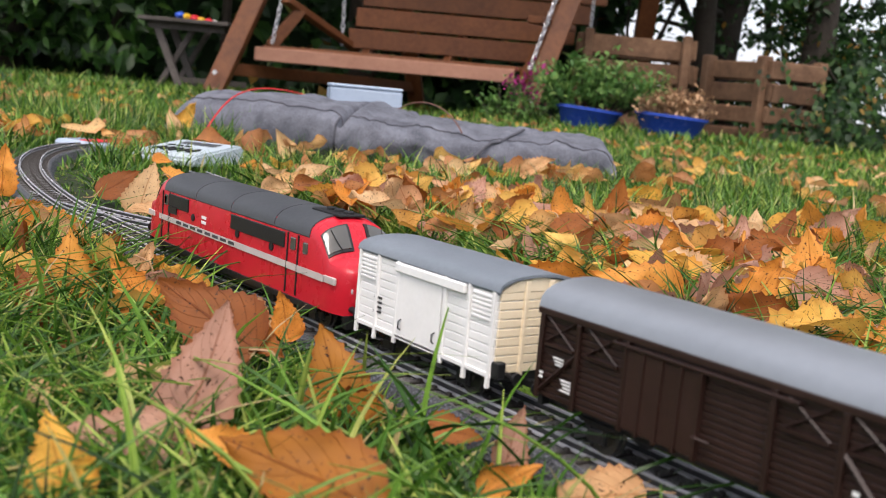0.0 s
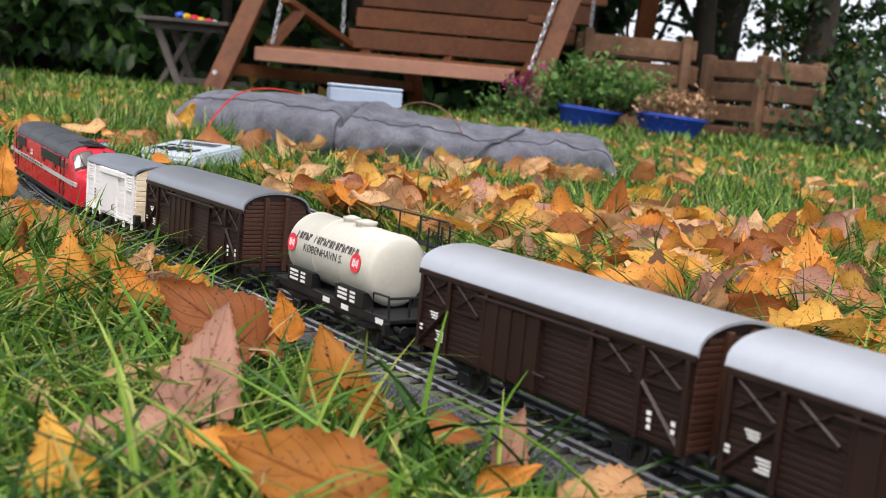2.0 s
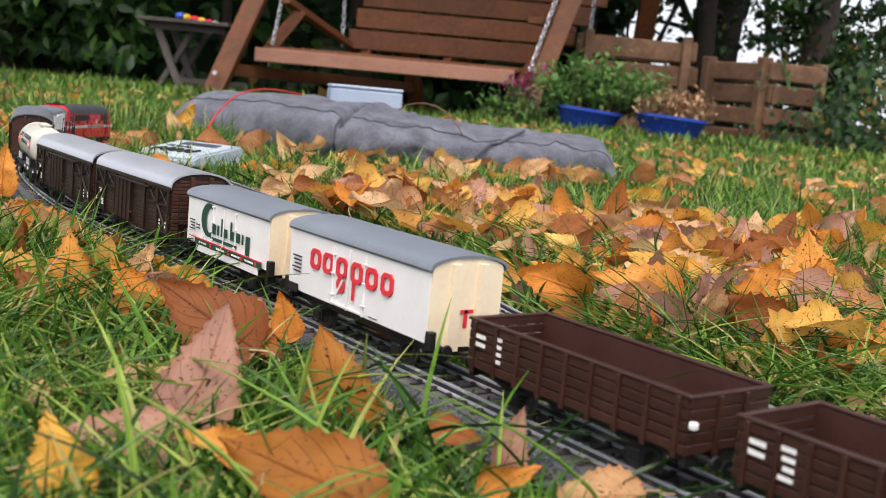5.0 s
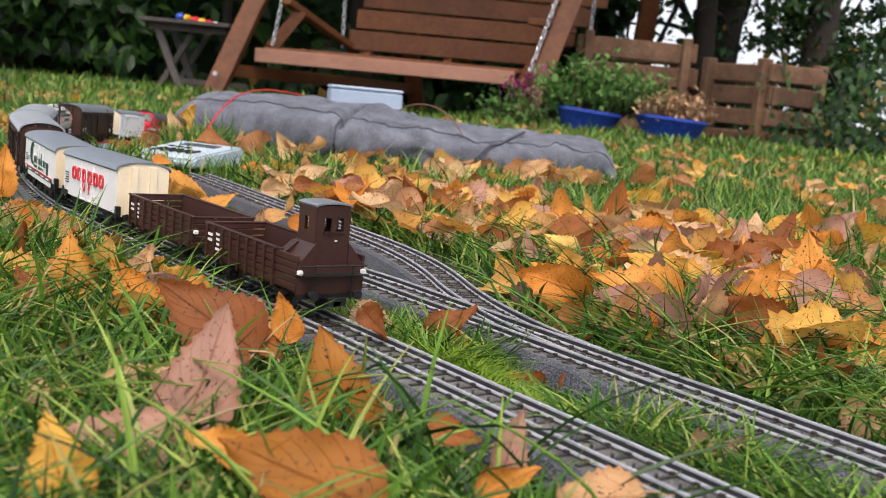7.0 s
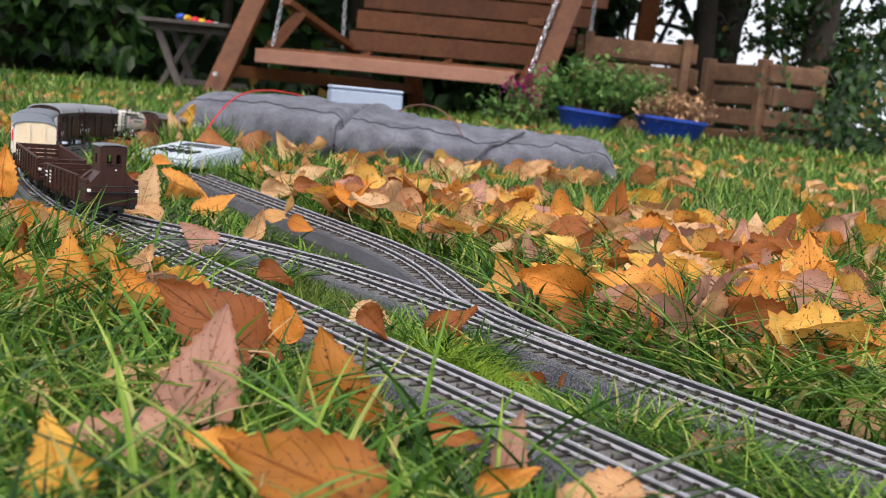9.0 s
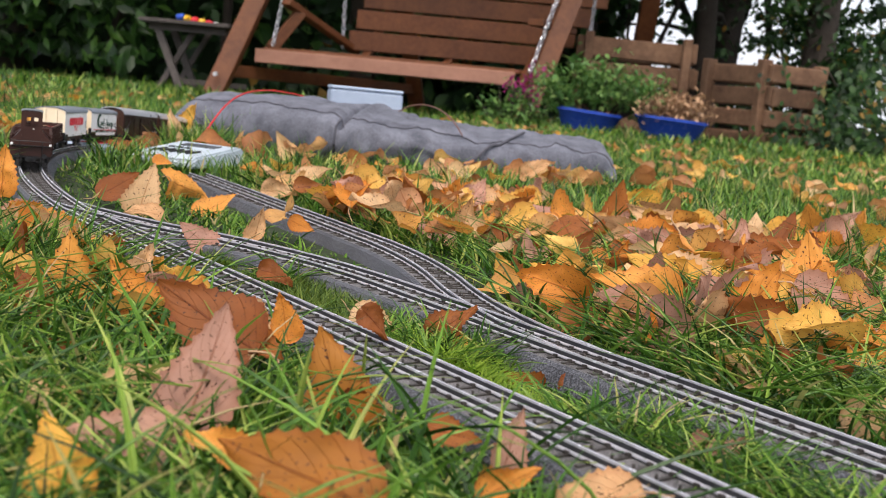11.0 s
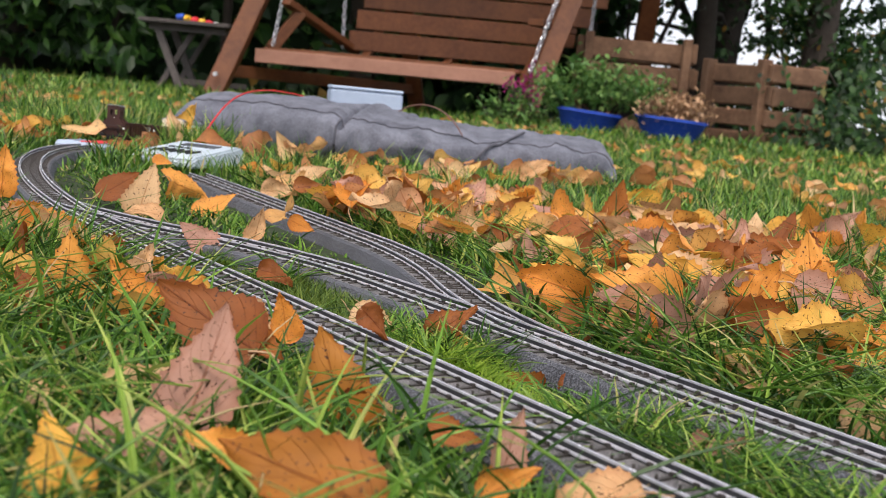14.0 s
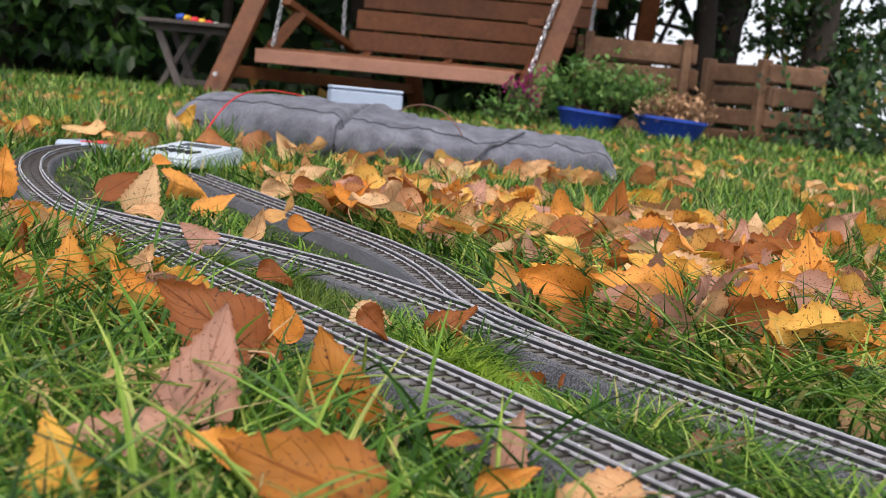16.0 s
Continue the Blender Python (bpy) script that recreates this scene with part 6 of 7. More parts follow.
def bush(label, n, r0, r1, f, z0, z1, size, material, seed, stalks=26, cat="plant"):
    g = np.random.default_rng(seed)
    ob = thing("pot_plant", label, cat)
    st = bmesh.new()
    cs, ns = [], []
    for k in range(stalks):
        r = g.uniform(r0, r1)
        top = spot(r + g.normal() * 0.03, f + g.normal() * 0.10, z0 + (z1 - z0) * (0.45 + 0.55 * g.random()) * (1 - 0.45 * abs((r - (r0 + r1) / 2) / (r1 - r0) * 2) ** 2))
        base = spot((r0 + r1) / 2 + (r - (r0 + r1) / 2) * 0.5, f, z0)
        rod(st, base, top, 0.004, 0.0015, 5)
        for _ in range(n // stalks):
            t = g.uniform(0.35, 1.02)
            q = base.lerp(top, t) + Vector(g.normal(size=3)) * 0.03
            cs.append(tuple(q)), ns.append((0, 0, 1))
    part("stalk", st, M_DRY if material is M_DRY else M_BARK, ob)
    tagged(leaf_cloud("foliage", cs, ns, g.uniform(size * 0.6, size * 1.3, len(cs)), material, g, ob, 0.5), kind="stuff")


bush("bushy green plant with small leaves in a blue pot", 2600, 0.34, 0.90, 4.76, 0.09, 0.34, 0.034, M_BUSH, 31, 40)
bush("dry pale stalks leaning over a blue bowl", 900, 0.78, 1.10, 4.66, 0.09, 0.215, 0.030, M_DRY, 32, 60)
bush("wispy green weeds growing under the swing", 700, 0.10, 0.42, 4.95, -0.02, 0.20, 0.03, M_BUSH, 33, 30)
bush("purple flowers beside the swing seat", 160, 0.30, 0.38, 5.20, 0.12, 0.31, 0.032, M_PETAL, 34, 9, "flower")


# ---- grass ----
def near_track(x, y, m=0.0205):
    """Whether a place lies on a track bed."""
    ok = np.zeros(len(x), bool)
    for line in (LINE_A, LINE_E, LINE_D):
        pts = np.array([(p[0], p[1]) for p in line[::6]])
        lo, hi = pts.min(0) - m, pts.max(0) + m
        cand = np.where((x > lo[0]) & (x < hi[0]) & (y > lo[1]) & (y < hi[1]) & ~ok)[0]
        for k in range(0, len(cand), 4000):
            i = cand[k:k + 4000]
            d = np.min((x[i, None] - pts[None, :, 0]) ** 2 + (y[i, None] - pts[None, :, 1]) ** 2, axis=1)
            ok[i[d < m * m]] = True
    return ok


GZ = np.vectorize(ground_z)


def blades(name, x, y, height, width, lean, g, material, curl=1.0, label="", segs=3, crease=False):
    """A sward of tapering, bending blades."""
    n = len(x)
    z = GZ(x, y) - 0.002
    a = g.uniform(0, 2 * np.pi, n)
    d = np.stack([np.cos(a), np.sin(a), np.zeros(n)], 1)
    twist = a + np.pi / 2 + g.normal(size=n) * 0.5
    s = np.stack([np.cos(twist), np.sin(twist), np.zeros(n)], 1)
    base = np.stack([x, y, z], 1)
    rows = []
    for k in range(segs + 1):
        t = k / segs
        up = height * (t - 0.25 * curl * lean * t * t)
        out = height * lean * (0.25 * t + 0.75 * t * t)
        c = base + d * out[:, None] + np.array([0, 0, 1]) * up[:, None]
        w = width * (0.75 + 0.6 * t - 1.27 * t * t) * 0.5
        if crease:
            dip = np.cross(s, d + np.array([0, 0, 0.8])) * (w * 0.7)[:, None]
            rows += [c - s * w[:, None], c + dip, c + s * w[:, None]]
        else:
            rows += [c - s * w[:, None], c + s * w[:, None]]
    v = np.stack(rows, 1).reshape(-1, 3)
    k = 3 if crease else 2
    b = np.arange(n)[:, None] * (k * segs + k)
    f = np.concatenate([b + np.array([[k * q + e, k * q + e + 1, k * q + k + e + 1, k * q + k + e]]) for q in range(segs) for e in range(k - 1)])
    if crease:
        return tagged(new(name, from_arrays(name, v, f, material, smooth=False)), label, "grass", kind="stuff")
    return tagged(new(name, from_arrays(name, v, f, material)), label, "grass", kind="stuff")


def ring_points(g, n, r0, r1, az0, az1, power=1.0):
    """Places in a sector round the viewpoint, thinning outwards."""
    d = r0 + (r1 - r0) * g.random(n) ** power
    a = np.radians(g.uniform(az0, az1, n))
    return -np.sin(a) * d + EYE.x, np.cos(a) * d + EYE.y, d


def sward(name, n, r0, r1, hts, wid, lean, seed, label, material=M_GRASS, az=(22, 86), power=1.0, keep=None, clump=True, segs=3, crease=False):
    g = np.random.default_rng(seed)
    x, y, d = ring_points(g, n, r0, r1, *az, power)
    ok = ~near_track(x, y)
    if keep is not None:
        ok &= keep(x, y)
    x, y, d = x[ok], y[ok], d[ok]
    if clump:
        k = np.array([noise.noise((p * 9, q * 9, 2.0)) + 0.6 * noise.noise((p * 30, q * 30, 5.0)) for p, q in zip(x, y)])
        ok = g.random(len(x)) < np.clip(0.62 + 0.9 * k, 0.12, 1)
        x, y, d, k = x[ok], y[ok], d[ok], k[ok]
    h = g.uniform(hts[0], hts[1], len(x)) * np.where(g.random(len(x)) < 0.07, 1.5, 1.0)
    h = h * np.where(near_track(x, y, 0.042), 0.4, 1.0)
    front = (y < -0.02) & (d < 0.6)
    h = np.where(front & (d < 0.36), h * 0.72, h)
    thin = front & (x > -0.27) & (g.random(len(x)) < 0.5)
    h = np.where(thin, h * 0.5, h)
    h = np.where((x < -0.40) & (x > -1.0) & (y > 0.02) & (y < 0.20), h * 0.4, h)
    between = (y > 0) & (y < 0.0775) & (x > -0.62)
    h = np.where(between, h * np.where(g.random(len(x)) < 0.12, 0.85, 0.45), h)
    bank = (y > 0.12) & (y < 0.46) & (x > -0.95) & (d < 0.95) & (g.random(len(x)) < 0.8)
    h = np.where(bank, h * 0.78, h)
    w = g.uniform(wid[0], wid[1], len(x))
    return blades(name, x, y, h, w, g.uniform(lean[0], lean[1], len(x)), g, material, label=label, segs=segs, crease=crease)


def clear_front(x, y):
    """Leaves the ground right under the lens thin."""
    return (np.hypot(x, y + 0.2131) > 0.13)


sward("grass", 42000, 0.13, 0.60, (0.012, 0.042), (0.0012, 0.0030), (0.25, 1.6), 101, "long bright green grass blades, lush and tangled", keep=clear_front, segs=4, crease=True)
sward("grass", 36000, 0.40, 1.05, (0.012, 0.038), (0.0014, 0.0032), (0.25, 1.5), 102, "green grass blades between the fallen leaves", crease=True)
sward("grass", 44000, 1.0, 2.2, (0.013, 0.040), (0.0016, 0.0034), (0.2, 1.0), 103, "green lawn grass further off")
sward("grass", 38000, 2.1, 4.6, (0.018, 0.045), (0.003, 0.007), (0.2, 0.9), 104, "far lawn grass, uncut", clump=False)
sward("grass", 20000, 4.2, 8.0, (0.03, 0.07), (0.008, 0.016), (0.2, 0.9), 105, "lawn grass by the hedge", clump=False)
sward("grass", 34000, 0.16, 4.5, (0.025, 0.05), (0.005, 0.011), (0.2, 1.0), 106, "lawn grass around the layout", az=(85, 383), clump=False, segs=2)


g = np.random.default_rng(140)
x, y, d = ring_points(g, 300, 0.17, 0.55, 40, 84)
ok = (y < -0.024) & (x < -0.16)
n_ = int(ok.sum())
blades("grass", x[ok], y[ok], g.uniform(0.028, 0.056, n_), g.uniform(0.0014, 0.0032, n_), g.uniform(0.7, 1.9, n_), g, M_GRASS, curl=0.9, label="long drooping grass blades crossing the leaves", segs=6, crease=True)
x, y, d = ring_points(g, 900, 0.30, 0.75, 22, 50)
ok = (y > 0.10)
n_ = int(ok.sum())
blades("grass", x[ok], y[ok], g.uniform(0.028, 0.055, n_), g.uniform(0.0014, 0.0030, n_), g.uniform(0.8, 2.0, n_), g, M_GRASS, curl=0.9, label="long drooping grass beside the track", segs=6, crease=True)


def tuft_keep(x, y):
    # tall grass between the bend and the cushion
    r = (x - EYE.x) * AX_R.x + (y - EYE.y) * AX_R.y
    f = (x - EYE.x) * AX_F.x + (y - EYE.y) * AX_F.y
    return (r > -0.70) & (r < -0.30) & (f > 1.30) & (f < 1.80)


sward("grass", 15000, 1.25, 2.0, (0.030, 0.056), (0.0022, 0.0042), (0.15, 0.7), 107, "tall grass standing between the bend and the cushion", az=(60, 76), keep=tuft_keep, clump=False)


def moss_keep(x, y):
    k = (y > 0.018) & (y < 0.060) & (x > -0.66)
    patch = np.array([noise.noise((p * 14, q * 14, 8.0)) for p, q in zip(x, y)])
    return k & (patch > 0.02)


g = np.random.default_rng(120)
x, y = g.uniform(-0.66, -0.02, 24000), g.uniform(0.018, 0.060, 24000)
ok = moss_keep(x, y)
blades("moss", x[ok], y[ok], g.uniform(0.003, 0.014, ok.sum()), g.uniform(0.0006, 0.0014, ok.sum()), g.uniform(0.3, 1.4, ok.sum()), g, M_MOSS, label="bright green moss between the tracks", segs=2)["category"] = "moss"


# loose tufts and moss cushions between the two lines
x, y = g.uniform(-0.62, 0.0, 5200), g.uniform(0.019, 0.058, 5200)
k = np.array([noise.noise((p * 17, q * 17, 31.0)) for p, q in zip(x, y)])
ok = (k > 0.12) & ~near_track(x, y)
n_ = int(ok.sum())
blades("grass", x[ok], y[ok], g.uniform(0.010, 0.026, n_), g.uniform(0.0010, 0.0022, n_), g.uniform(0.4, 1.8, n_), g, M_GRASS, label="loose grass tufts between the tracks", segs=4, crease=True)
x, y = g.uniform(-0.62, 0.0, 26000), g.uniform(0.020, 0.057, 26000)
k = np.array([noise.noise((p * 21, q * 21, 44.0)) for p, q in zip(x, y)])
ok = (k > 0.20) & ~near_track(x, y)
n_ = int(ok.sum())
blades("moss", x[ok], y[ok], 0.004 + 0.022 * np.clip(k[ok] - 0.15, 0, 0.6) * g.uniform(0.6, 1.2, n_) + 0.003, g.uniform(0.0006, 0.0012, n_), g.uniform(0.5, 1.8, n_), g, M_MOSS_TIP, label="bright yellow-green moss cushions", segs=2)["category"] = "moss"


# ---- fallen leaves ----
def leaf_mesh(name, seed, material, length=0.042, stem=0.014, low=False, flat=False):
    """A birch leaf: wedge base, toothed rim drawn out to a point, raised midrib, curled and crumpled, with its stalk."""
    g = random.Random(seed)
    nr, nc = (8, 4) if low else (30, 10)
    calm = 0.35 if flat else 1.0
    fold, bend, twist = g.uniform(0.05, 0.55) * calm, g.uniform(-1.3, 1.7) * calm, g.uniform(-1.0, 1.0) * calm
    wave, roll_l, roll_r = g.uniform(0.03, 0.10) * calm, g.uniform(-0.2, 0.9) * calm, g.uniform(-0.2, 0.9) * calm
    wide = g.uniform(0.29, 0.38)
    ph = g.uniform(0, 6)
    V, UV, F = [], [], []
    for i in range(nr + 1):
        v = i / nr
        if v < 0.3:
            hw = wide * math.sqrt(max(0.0, 1 - ((0.3 - v) / 0.3) ** 2))
        else:
            t = (v - 0.3) / 0.7
            hw = wide * (1 - t) ** 0.9 * (1 + 0.35 * t * (1 - t))
        hw += 0.006
        for j in range(nc + 1):
            u = j / nc * 2 - 1
            tooth = 0.0
            if not low and abs(u) == 1 and 0 < i < nr:
                tooth = (0.030, 0.004, -0.012)[i % 3] * g.uniform(0.5, 1.3) * min(1, hw * 5)
            x = u * (hw + tooth)
            y = v + (0.016 if abs(u) == 1 and i % 3 == 0 else 0) - 0.06 * abs(u) * (1 - v)
            crumple = 0.055 * noise.noise((x * 5 + ph, y * 5, seed * 0.37)) + 0.02 * noise.noise((x * 14, y * 14 + ph, seed * 0.11))
            z = fold * abs(x) * (1 - 0.3 * v) + wave * math.sin(7 * y + ph + 2.5 * u) * abs(u) + crumple * calm
            z += (roll_l if u < 0 else roll_r) * abs(x) ** 2 * 1.6
            x *= 1 - 0.25 * max(0, roll_l if u < 0 else roll_r) * abs(u)
            a = bend * (y - 0.4)
            yy, zz = (y - 0.4) * math.cos(a * 0.5) - z * math.sin(a), z * math.cos(a) + (y - 0.4) * math.sin(a * 0.5)
            tw = twist * (y - 0.4)
            xx = x * math.cos(tw) - zz * math.sin(tw)
            zz = x * math.sin(tw) + zz * math.cos(tw)
            V.append((xx * length, yy * length, zz * length))
            UV.append((u, v))
    k = nc + 1
    for i in range(nr):
        for j in range(nc):
            F.append((i * k + j, i * k + j + 1, (i + 1) * k + j + 1, (i + 1) * k + j))
    me = from_arrays(name, V, F, material, UV)
    if not stem:
        return me
    SV, SF = [], []
    b = Vector(V[nc // 2])
    d = (b - Vector(V[k + nc // 2])).normalized()
    for q in range(5):
        p = b + d * stem * (q - 0.3) / 4 + Vector((0.002 * math.sin(q * 1.1 + ph), 0, 0.0012 * q * math.cos(ph)))
        r = 0.0006 - 0.00006 * q
        for c in range(5):
            an = 2 * math.pi / 5 * c
            SV.append((p.x + r * math.cos(an), p.y, p.z + r * math.sin(an)))
    for q in range(4):
        for c in range(5):
            SF.append((q * 5 + c, q * 5 + (c + 1) % 5, q * 5 + 5 + (c + 1) % 5, q * 5 + 5 + c))
    return me, from_arrays("stalk", SV, SF, M_DRY)


def family(name, a, b, spots, rough=0.62):
    return leafy(name, [(0.0, a), (1.0, b)], 70, 0.32, rough, spots=spots, uv_veins=True, rand_object=True)


LEAF_COLOURS = {
    "yellow": (family("yellow_leaf", (0.70, 0.37, 0.05), (0.78, 0.50, 0.13), 500), "yellow autumn birch leaf lying in the grass"),
    "orange": (family("orange_leaf", (0.62, 0.22, 0.028), (0.74, 0.34, 0.065), 900), "orange autumn birch leaf with dark specks"),
    "rust": (family("rust_leaf", (0.20, 0.058, 0.010), (0.36, 0.120, 0.022), 900), "rust-brown curled birch leaf"),
    "ochre": (family("ochre_leaf", (0.30, 0.105, 0.010), (0.44, 0.185, 0.022), 700), "dark ochre birch leaf with brown patches"),
    "tan": (family("tan_leaf", (0.58, 0.33, 0.15), (0.70, 0.47, 0.25), 600), "pale tan dry birch leaf"),
    "pink": (family("pink_leaf", (0.38, 0.20, 0.14), (0.52, 0.29, 0.20), 700), "pinkish brown dry birch leaf"),
}
LEAF = {c: [leaf_mesh("leaf", 50 + 17 * i + k, m_, flat=k < 2) for k in range(6)] for i, (c, (m_, _)) in enumerate(LEAF_COLOURS.items())}


def fallen_leaf(colour, variant, m, scale=1.0):
    blade, stalk = LEAF[colour][variant % 6]
    ob = new("fallen_leaf", blade)
    ob.matrix_basis = m @ Matrix.Scale(scale, 4)
    again("stalk", stalk, ob)
    return tagged(ob, LEAF_COLOURS[colour][1], "leaf", "fallen leaves")


def laid(p, tip, normal):
    """A leaf's pose from its place, the way its tip points and its upper side."""
    y = Vector(tip).normalized()
    z = Vector(normal)
    z = (z - y * z.dot(y)).normalized()
    x = y.cross(z)
    return Matrix.Translation(p) @ Matrix((x, y, z)).transposed().to_4x4()


def cam_dir(r, f, z):
    return AX_R * r + AX_F * f + Vector((0, 0, z))


def lay(colour, variant, place, tip, normal, scale):
    fallen_leaf(colour, variant, laid(Vector(place), cam_dir(*tip), cam_dir(*normal)), scale)


lay('pink', 0, (-0.2641, -0.0955, 0.0092), (0.16, 0.51, 0.84), (-0.1, -0.9, 0.35), 0.92)
lay('pink', 1, (-0.2519, -0.1174, -0.001), (-0.91, -0.38, 0.13), (0.0, -0.55, 0.8), 0.77)
lay('yellow', 1, (-0.229, -0.1444, 0.0023), (-0.41, 0.45, 0.79), (0.1, -0.9, 0.4), 0.56)
lay('rust', 1, (-0.3157, -0.0693, 0.0125), (-0.87, 0.19, 0.45), (0.1, -0.85, 0.5), 0.96)
lay('rust', 0, (-0.31, -0.0587, 0.0094), (0.83, -0.34, -0.44), (0.0, -0.8, 0.6), 0.61)
lay('ochre', 1, (-0.2676, -0.0489, -0.0011), (-0.35, 0.43, 0.83), (-0.1, -0.95, 0.2), 0.92)
lay('rust', 4, (-0.2681, -0.0498, -0.008), (-0.94, 0.18, 0.29), (0.0, -0.8, 0.5), 0.7)
lay('ochre', 0, (-0.1975, -0.098, 0.0051), (-0.92, 0.34, 0.2), (0.0, -0.65, 0.75), 1.0)
lay('orange', 4, (-0.2226, -0.1069, 0.0042), (-0.96, 0.28, 0.11), (0.0, -0.6, 0.8), 0.46)
lay('orange', 0, (-0.4208, -0.0863, 0.0018), (-0.05, 0.26, 0.97), (0.2, -0.95, 0.1), 1.0)
lay('pink', 0, (-0.2073, -0.0302, -0.0002), (0.24, 0.46, 0.85), (0.4, -0.8, 0.2), 0.49)
lay('tan', 1, (-0.1748, -0.0273, -0.0025), (-0.99, -0.02, -0.15), (0.0, -0.55, 0.8), 0.62)
lay('rust', 5, (-0.361, 0.2725, -0.0039), (-0.92, -0.24, -0.29), (0.0, -0.5, -0.6), 1.43)
lay('orange', 1, (-0.347, 0.3087, 0.0068), (-0.12, 0.41, 0.9), (0.0, -0.95, 0.2), 1.29)
lay('tan', 0, (-0.3753, 0.2721, -0.0014), (-0.91, 0.41, 0.0), (0.1, -0.75, 0.6), 1.18)
lay('rust', 3, (-0.3289, 0.0013, 0.0069), (0.74, -0.09, -0.67), (0.0, -0.8, 0.5), 0.38)
lay('orange', 4, (-0.1894, -0.0468, -0.0017), (0.5, 0.1, 0.3), (0.0, -0.7, 0.7), 0.42)
lay('rust', 3, (-0.3428, 0.0486, -0.0005), (0.6, 0.2, 0.6), (-0.2, -0.8, 0.5), 0.58)
lay('orange', 1, (-0.3402, 0.0505, -0.0073), (0.9, 0.0, -0.1), (0.0, -0.7, 0.7), 0.46)
lay('tan', 5, (-0.1929, 0.123, -0.002), (0.8, 0.2, 0.3), (0.0, -0.8, 0.5), 0.62)
lay('orange', 1, (-0.3719, 0.1871, -0.0009), (-0.8, 0.2, 0.35), (0.1, -0.8, 0.5), 0.98)
lay('rust', 0, (-0.4767, 0.2416, 0.0023), (0.5, 0.2, 0.7), (0.0, -0.9, 0.4), 0.9)
lay('orange', 3, (-0.4188, 0.2185, 0.0046), (0.4, 0.1, 0.8), (0.4, -0.8, 0.3), 0.82)
lay('rust', 2, (-0.4181, 0.2363, 0.0043), (-0.5, 0.1, 0.6), (-0.3, -0.8, 0.4), 0.84)
lay('yellow', 0, (-0.4362, 0.1937, -0.0015), (-0.7, 0.1, 0.3), (0.0, -0.6, 0.8), 0.7)
lay('yellow', 3, (-0.4779, 0.1874, -0.0052), (-0.4, 0.1, 0.8), (0.0, -0.9, 0.3), 0.53)
lay('tan', 0, (-0.3299, 0.1648, -0.0119), (-0.9, 0.1, 0.2), (0.0, -0.6, 0.8), 0.79)
lay('orange', 4, (-0.3339, 0.1686, -0.0089), (-0.3, 0.1, 0.8), (0.3, -0.8, 0.5), 0.43)
lay('rust', 5, (-0.5443, 0.2517, 0.0), (-0.7, 0.2, 0.5), (0.0, -0.9, 0.4), 0.91)
lay('tan', 4, (-0.6139, 0.2599, 0.0013), (0.2, 0.1, 0.9), (-0.2, -0.9, 0.3), 0.9)
lay('pink', 3, (-0.5995, 0.227, -0.0049), (-0.7, 0.1, 0.3), (0.0, -0.7, 0.7), 0.87)
lay('tan', 1, (-0.9202, 0.4747, 0.0028), (-0.3, 0.1, 0.8), (0.0, -0.9, 0.4), 0.73)
lay('yellow', 1, (-0.7876, 0.2781, -0.0073), (0.3, 0.1, 0.7), (0.0, -0.9, 0.5), 0.83)
lay('tan', 2, (-0.9838, 0.6466, 0.0178), (0.7, 0.1, 0.4), (0.0, -0.9, 0.5), 1.1)
lay('orange', 2, (-0.9074, 0.4064, -0.0007), (-0.4, 0.1, 0.7), (0.0, -0.9, 0.4), 0.87)
lay('tan', 3, (-0.9309, 0.4079, -0.0035), (0.3, 0.1, 0.8), (0.0, -0.8, 0.5), 0.94)
lay('rust', 1, (-0.7699, 0.0513, 0.0063), (0.6, 0.2, 0.4), (0.0, -0.8, 0.6), 0.82)
lay('tan', 0, (-0.7371, 0.061, 0.0043), (0.2, 0.1, 0.8), (0.0, -0.9, 0.4), 0.96)
lay('tan', 5, (-0.686, 0.0438, -0.0011), (-0.9, 0.1, 0.1), (0.0, -0.6, 0.8), 0.67)
lay('pink', 1, (-0.5727, 0.0353, -0.002), (-0.6, 0.1, 0.4), (0.0, -0.8, 0.6), 0.65)
lay('tan', 4, (-0.595, 0.0822, 0.0015), (0.2, 0.1, 0.9), (0.0, -0.9, 0.3), 0.56)
lay('orange', 0, (-0.615, 0.123, 0.0012), (0.7, 0.1, -0.3), (0.0, -0.8, 0.5), 0.44)
lay('tan', 2, (-0.5271, -0.0631, 0.0029), (0.6, 0.1, 0.6), (0.0, -0.8, 0.5), 0.6)
lay('rust', 5, (-0.4709, -0.0896, 0.0012), (-0.5, 0.1, 0.4), (0.0, -0.8, 0.6), 0.63)
lay('tan', 3, (-0.4327, -0.054, 0.0052), (0.3, 0.2, 0.8), (0.0, -0.8, 0.6), 0.62)
lay('tan', 0, (-0.364, -0.0308, -0.0006), (0.3, 0.2, -0.4), (0.0, -0.7, 0.7), 0.52)
lay('orange', 5, (-0.3309, -0.0351, 0.0076), (-0.2, 0.1, 0.9), (0.2, -0.9, 0.2), 0.44)
lay('orange', 3, (-0.5469, -0.0821, 0.0353), (0.0, 0.1, 1.0), (0.1, -0.9, 0.3), 0.6)
lay('tan', 1, (-0.3699, 0.0281, -0.0045), (0.8, 0.1, -0.4), (-0.2, -0.7, 0.6), 0.57)
lay('rust', 2, (-0.4601, 0.0262, -0.0006), (0.6, 0.1, -0.2), (0.0, -0.7, 0.7), 0.44)
lay('rust', 4, (-0.2908, 0.0482, -0.0117), (-0.7, 0.1, 0.3), (0.0, -0.8, 0.6), 0.38)
lay('rust', 3, (-0.2778, 0.0656, -0.0118), (0.8, 0.1, 0.1), (0.1, -0.7, 0.6), 0.51)
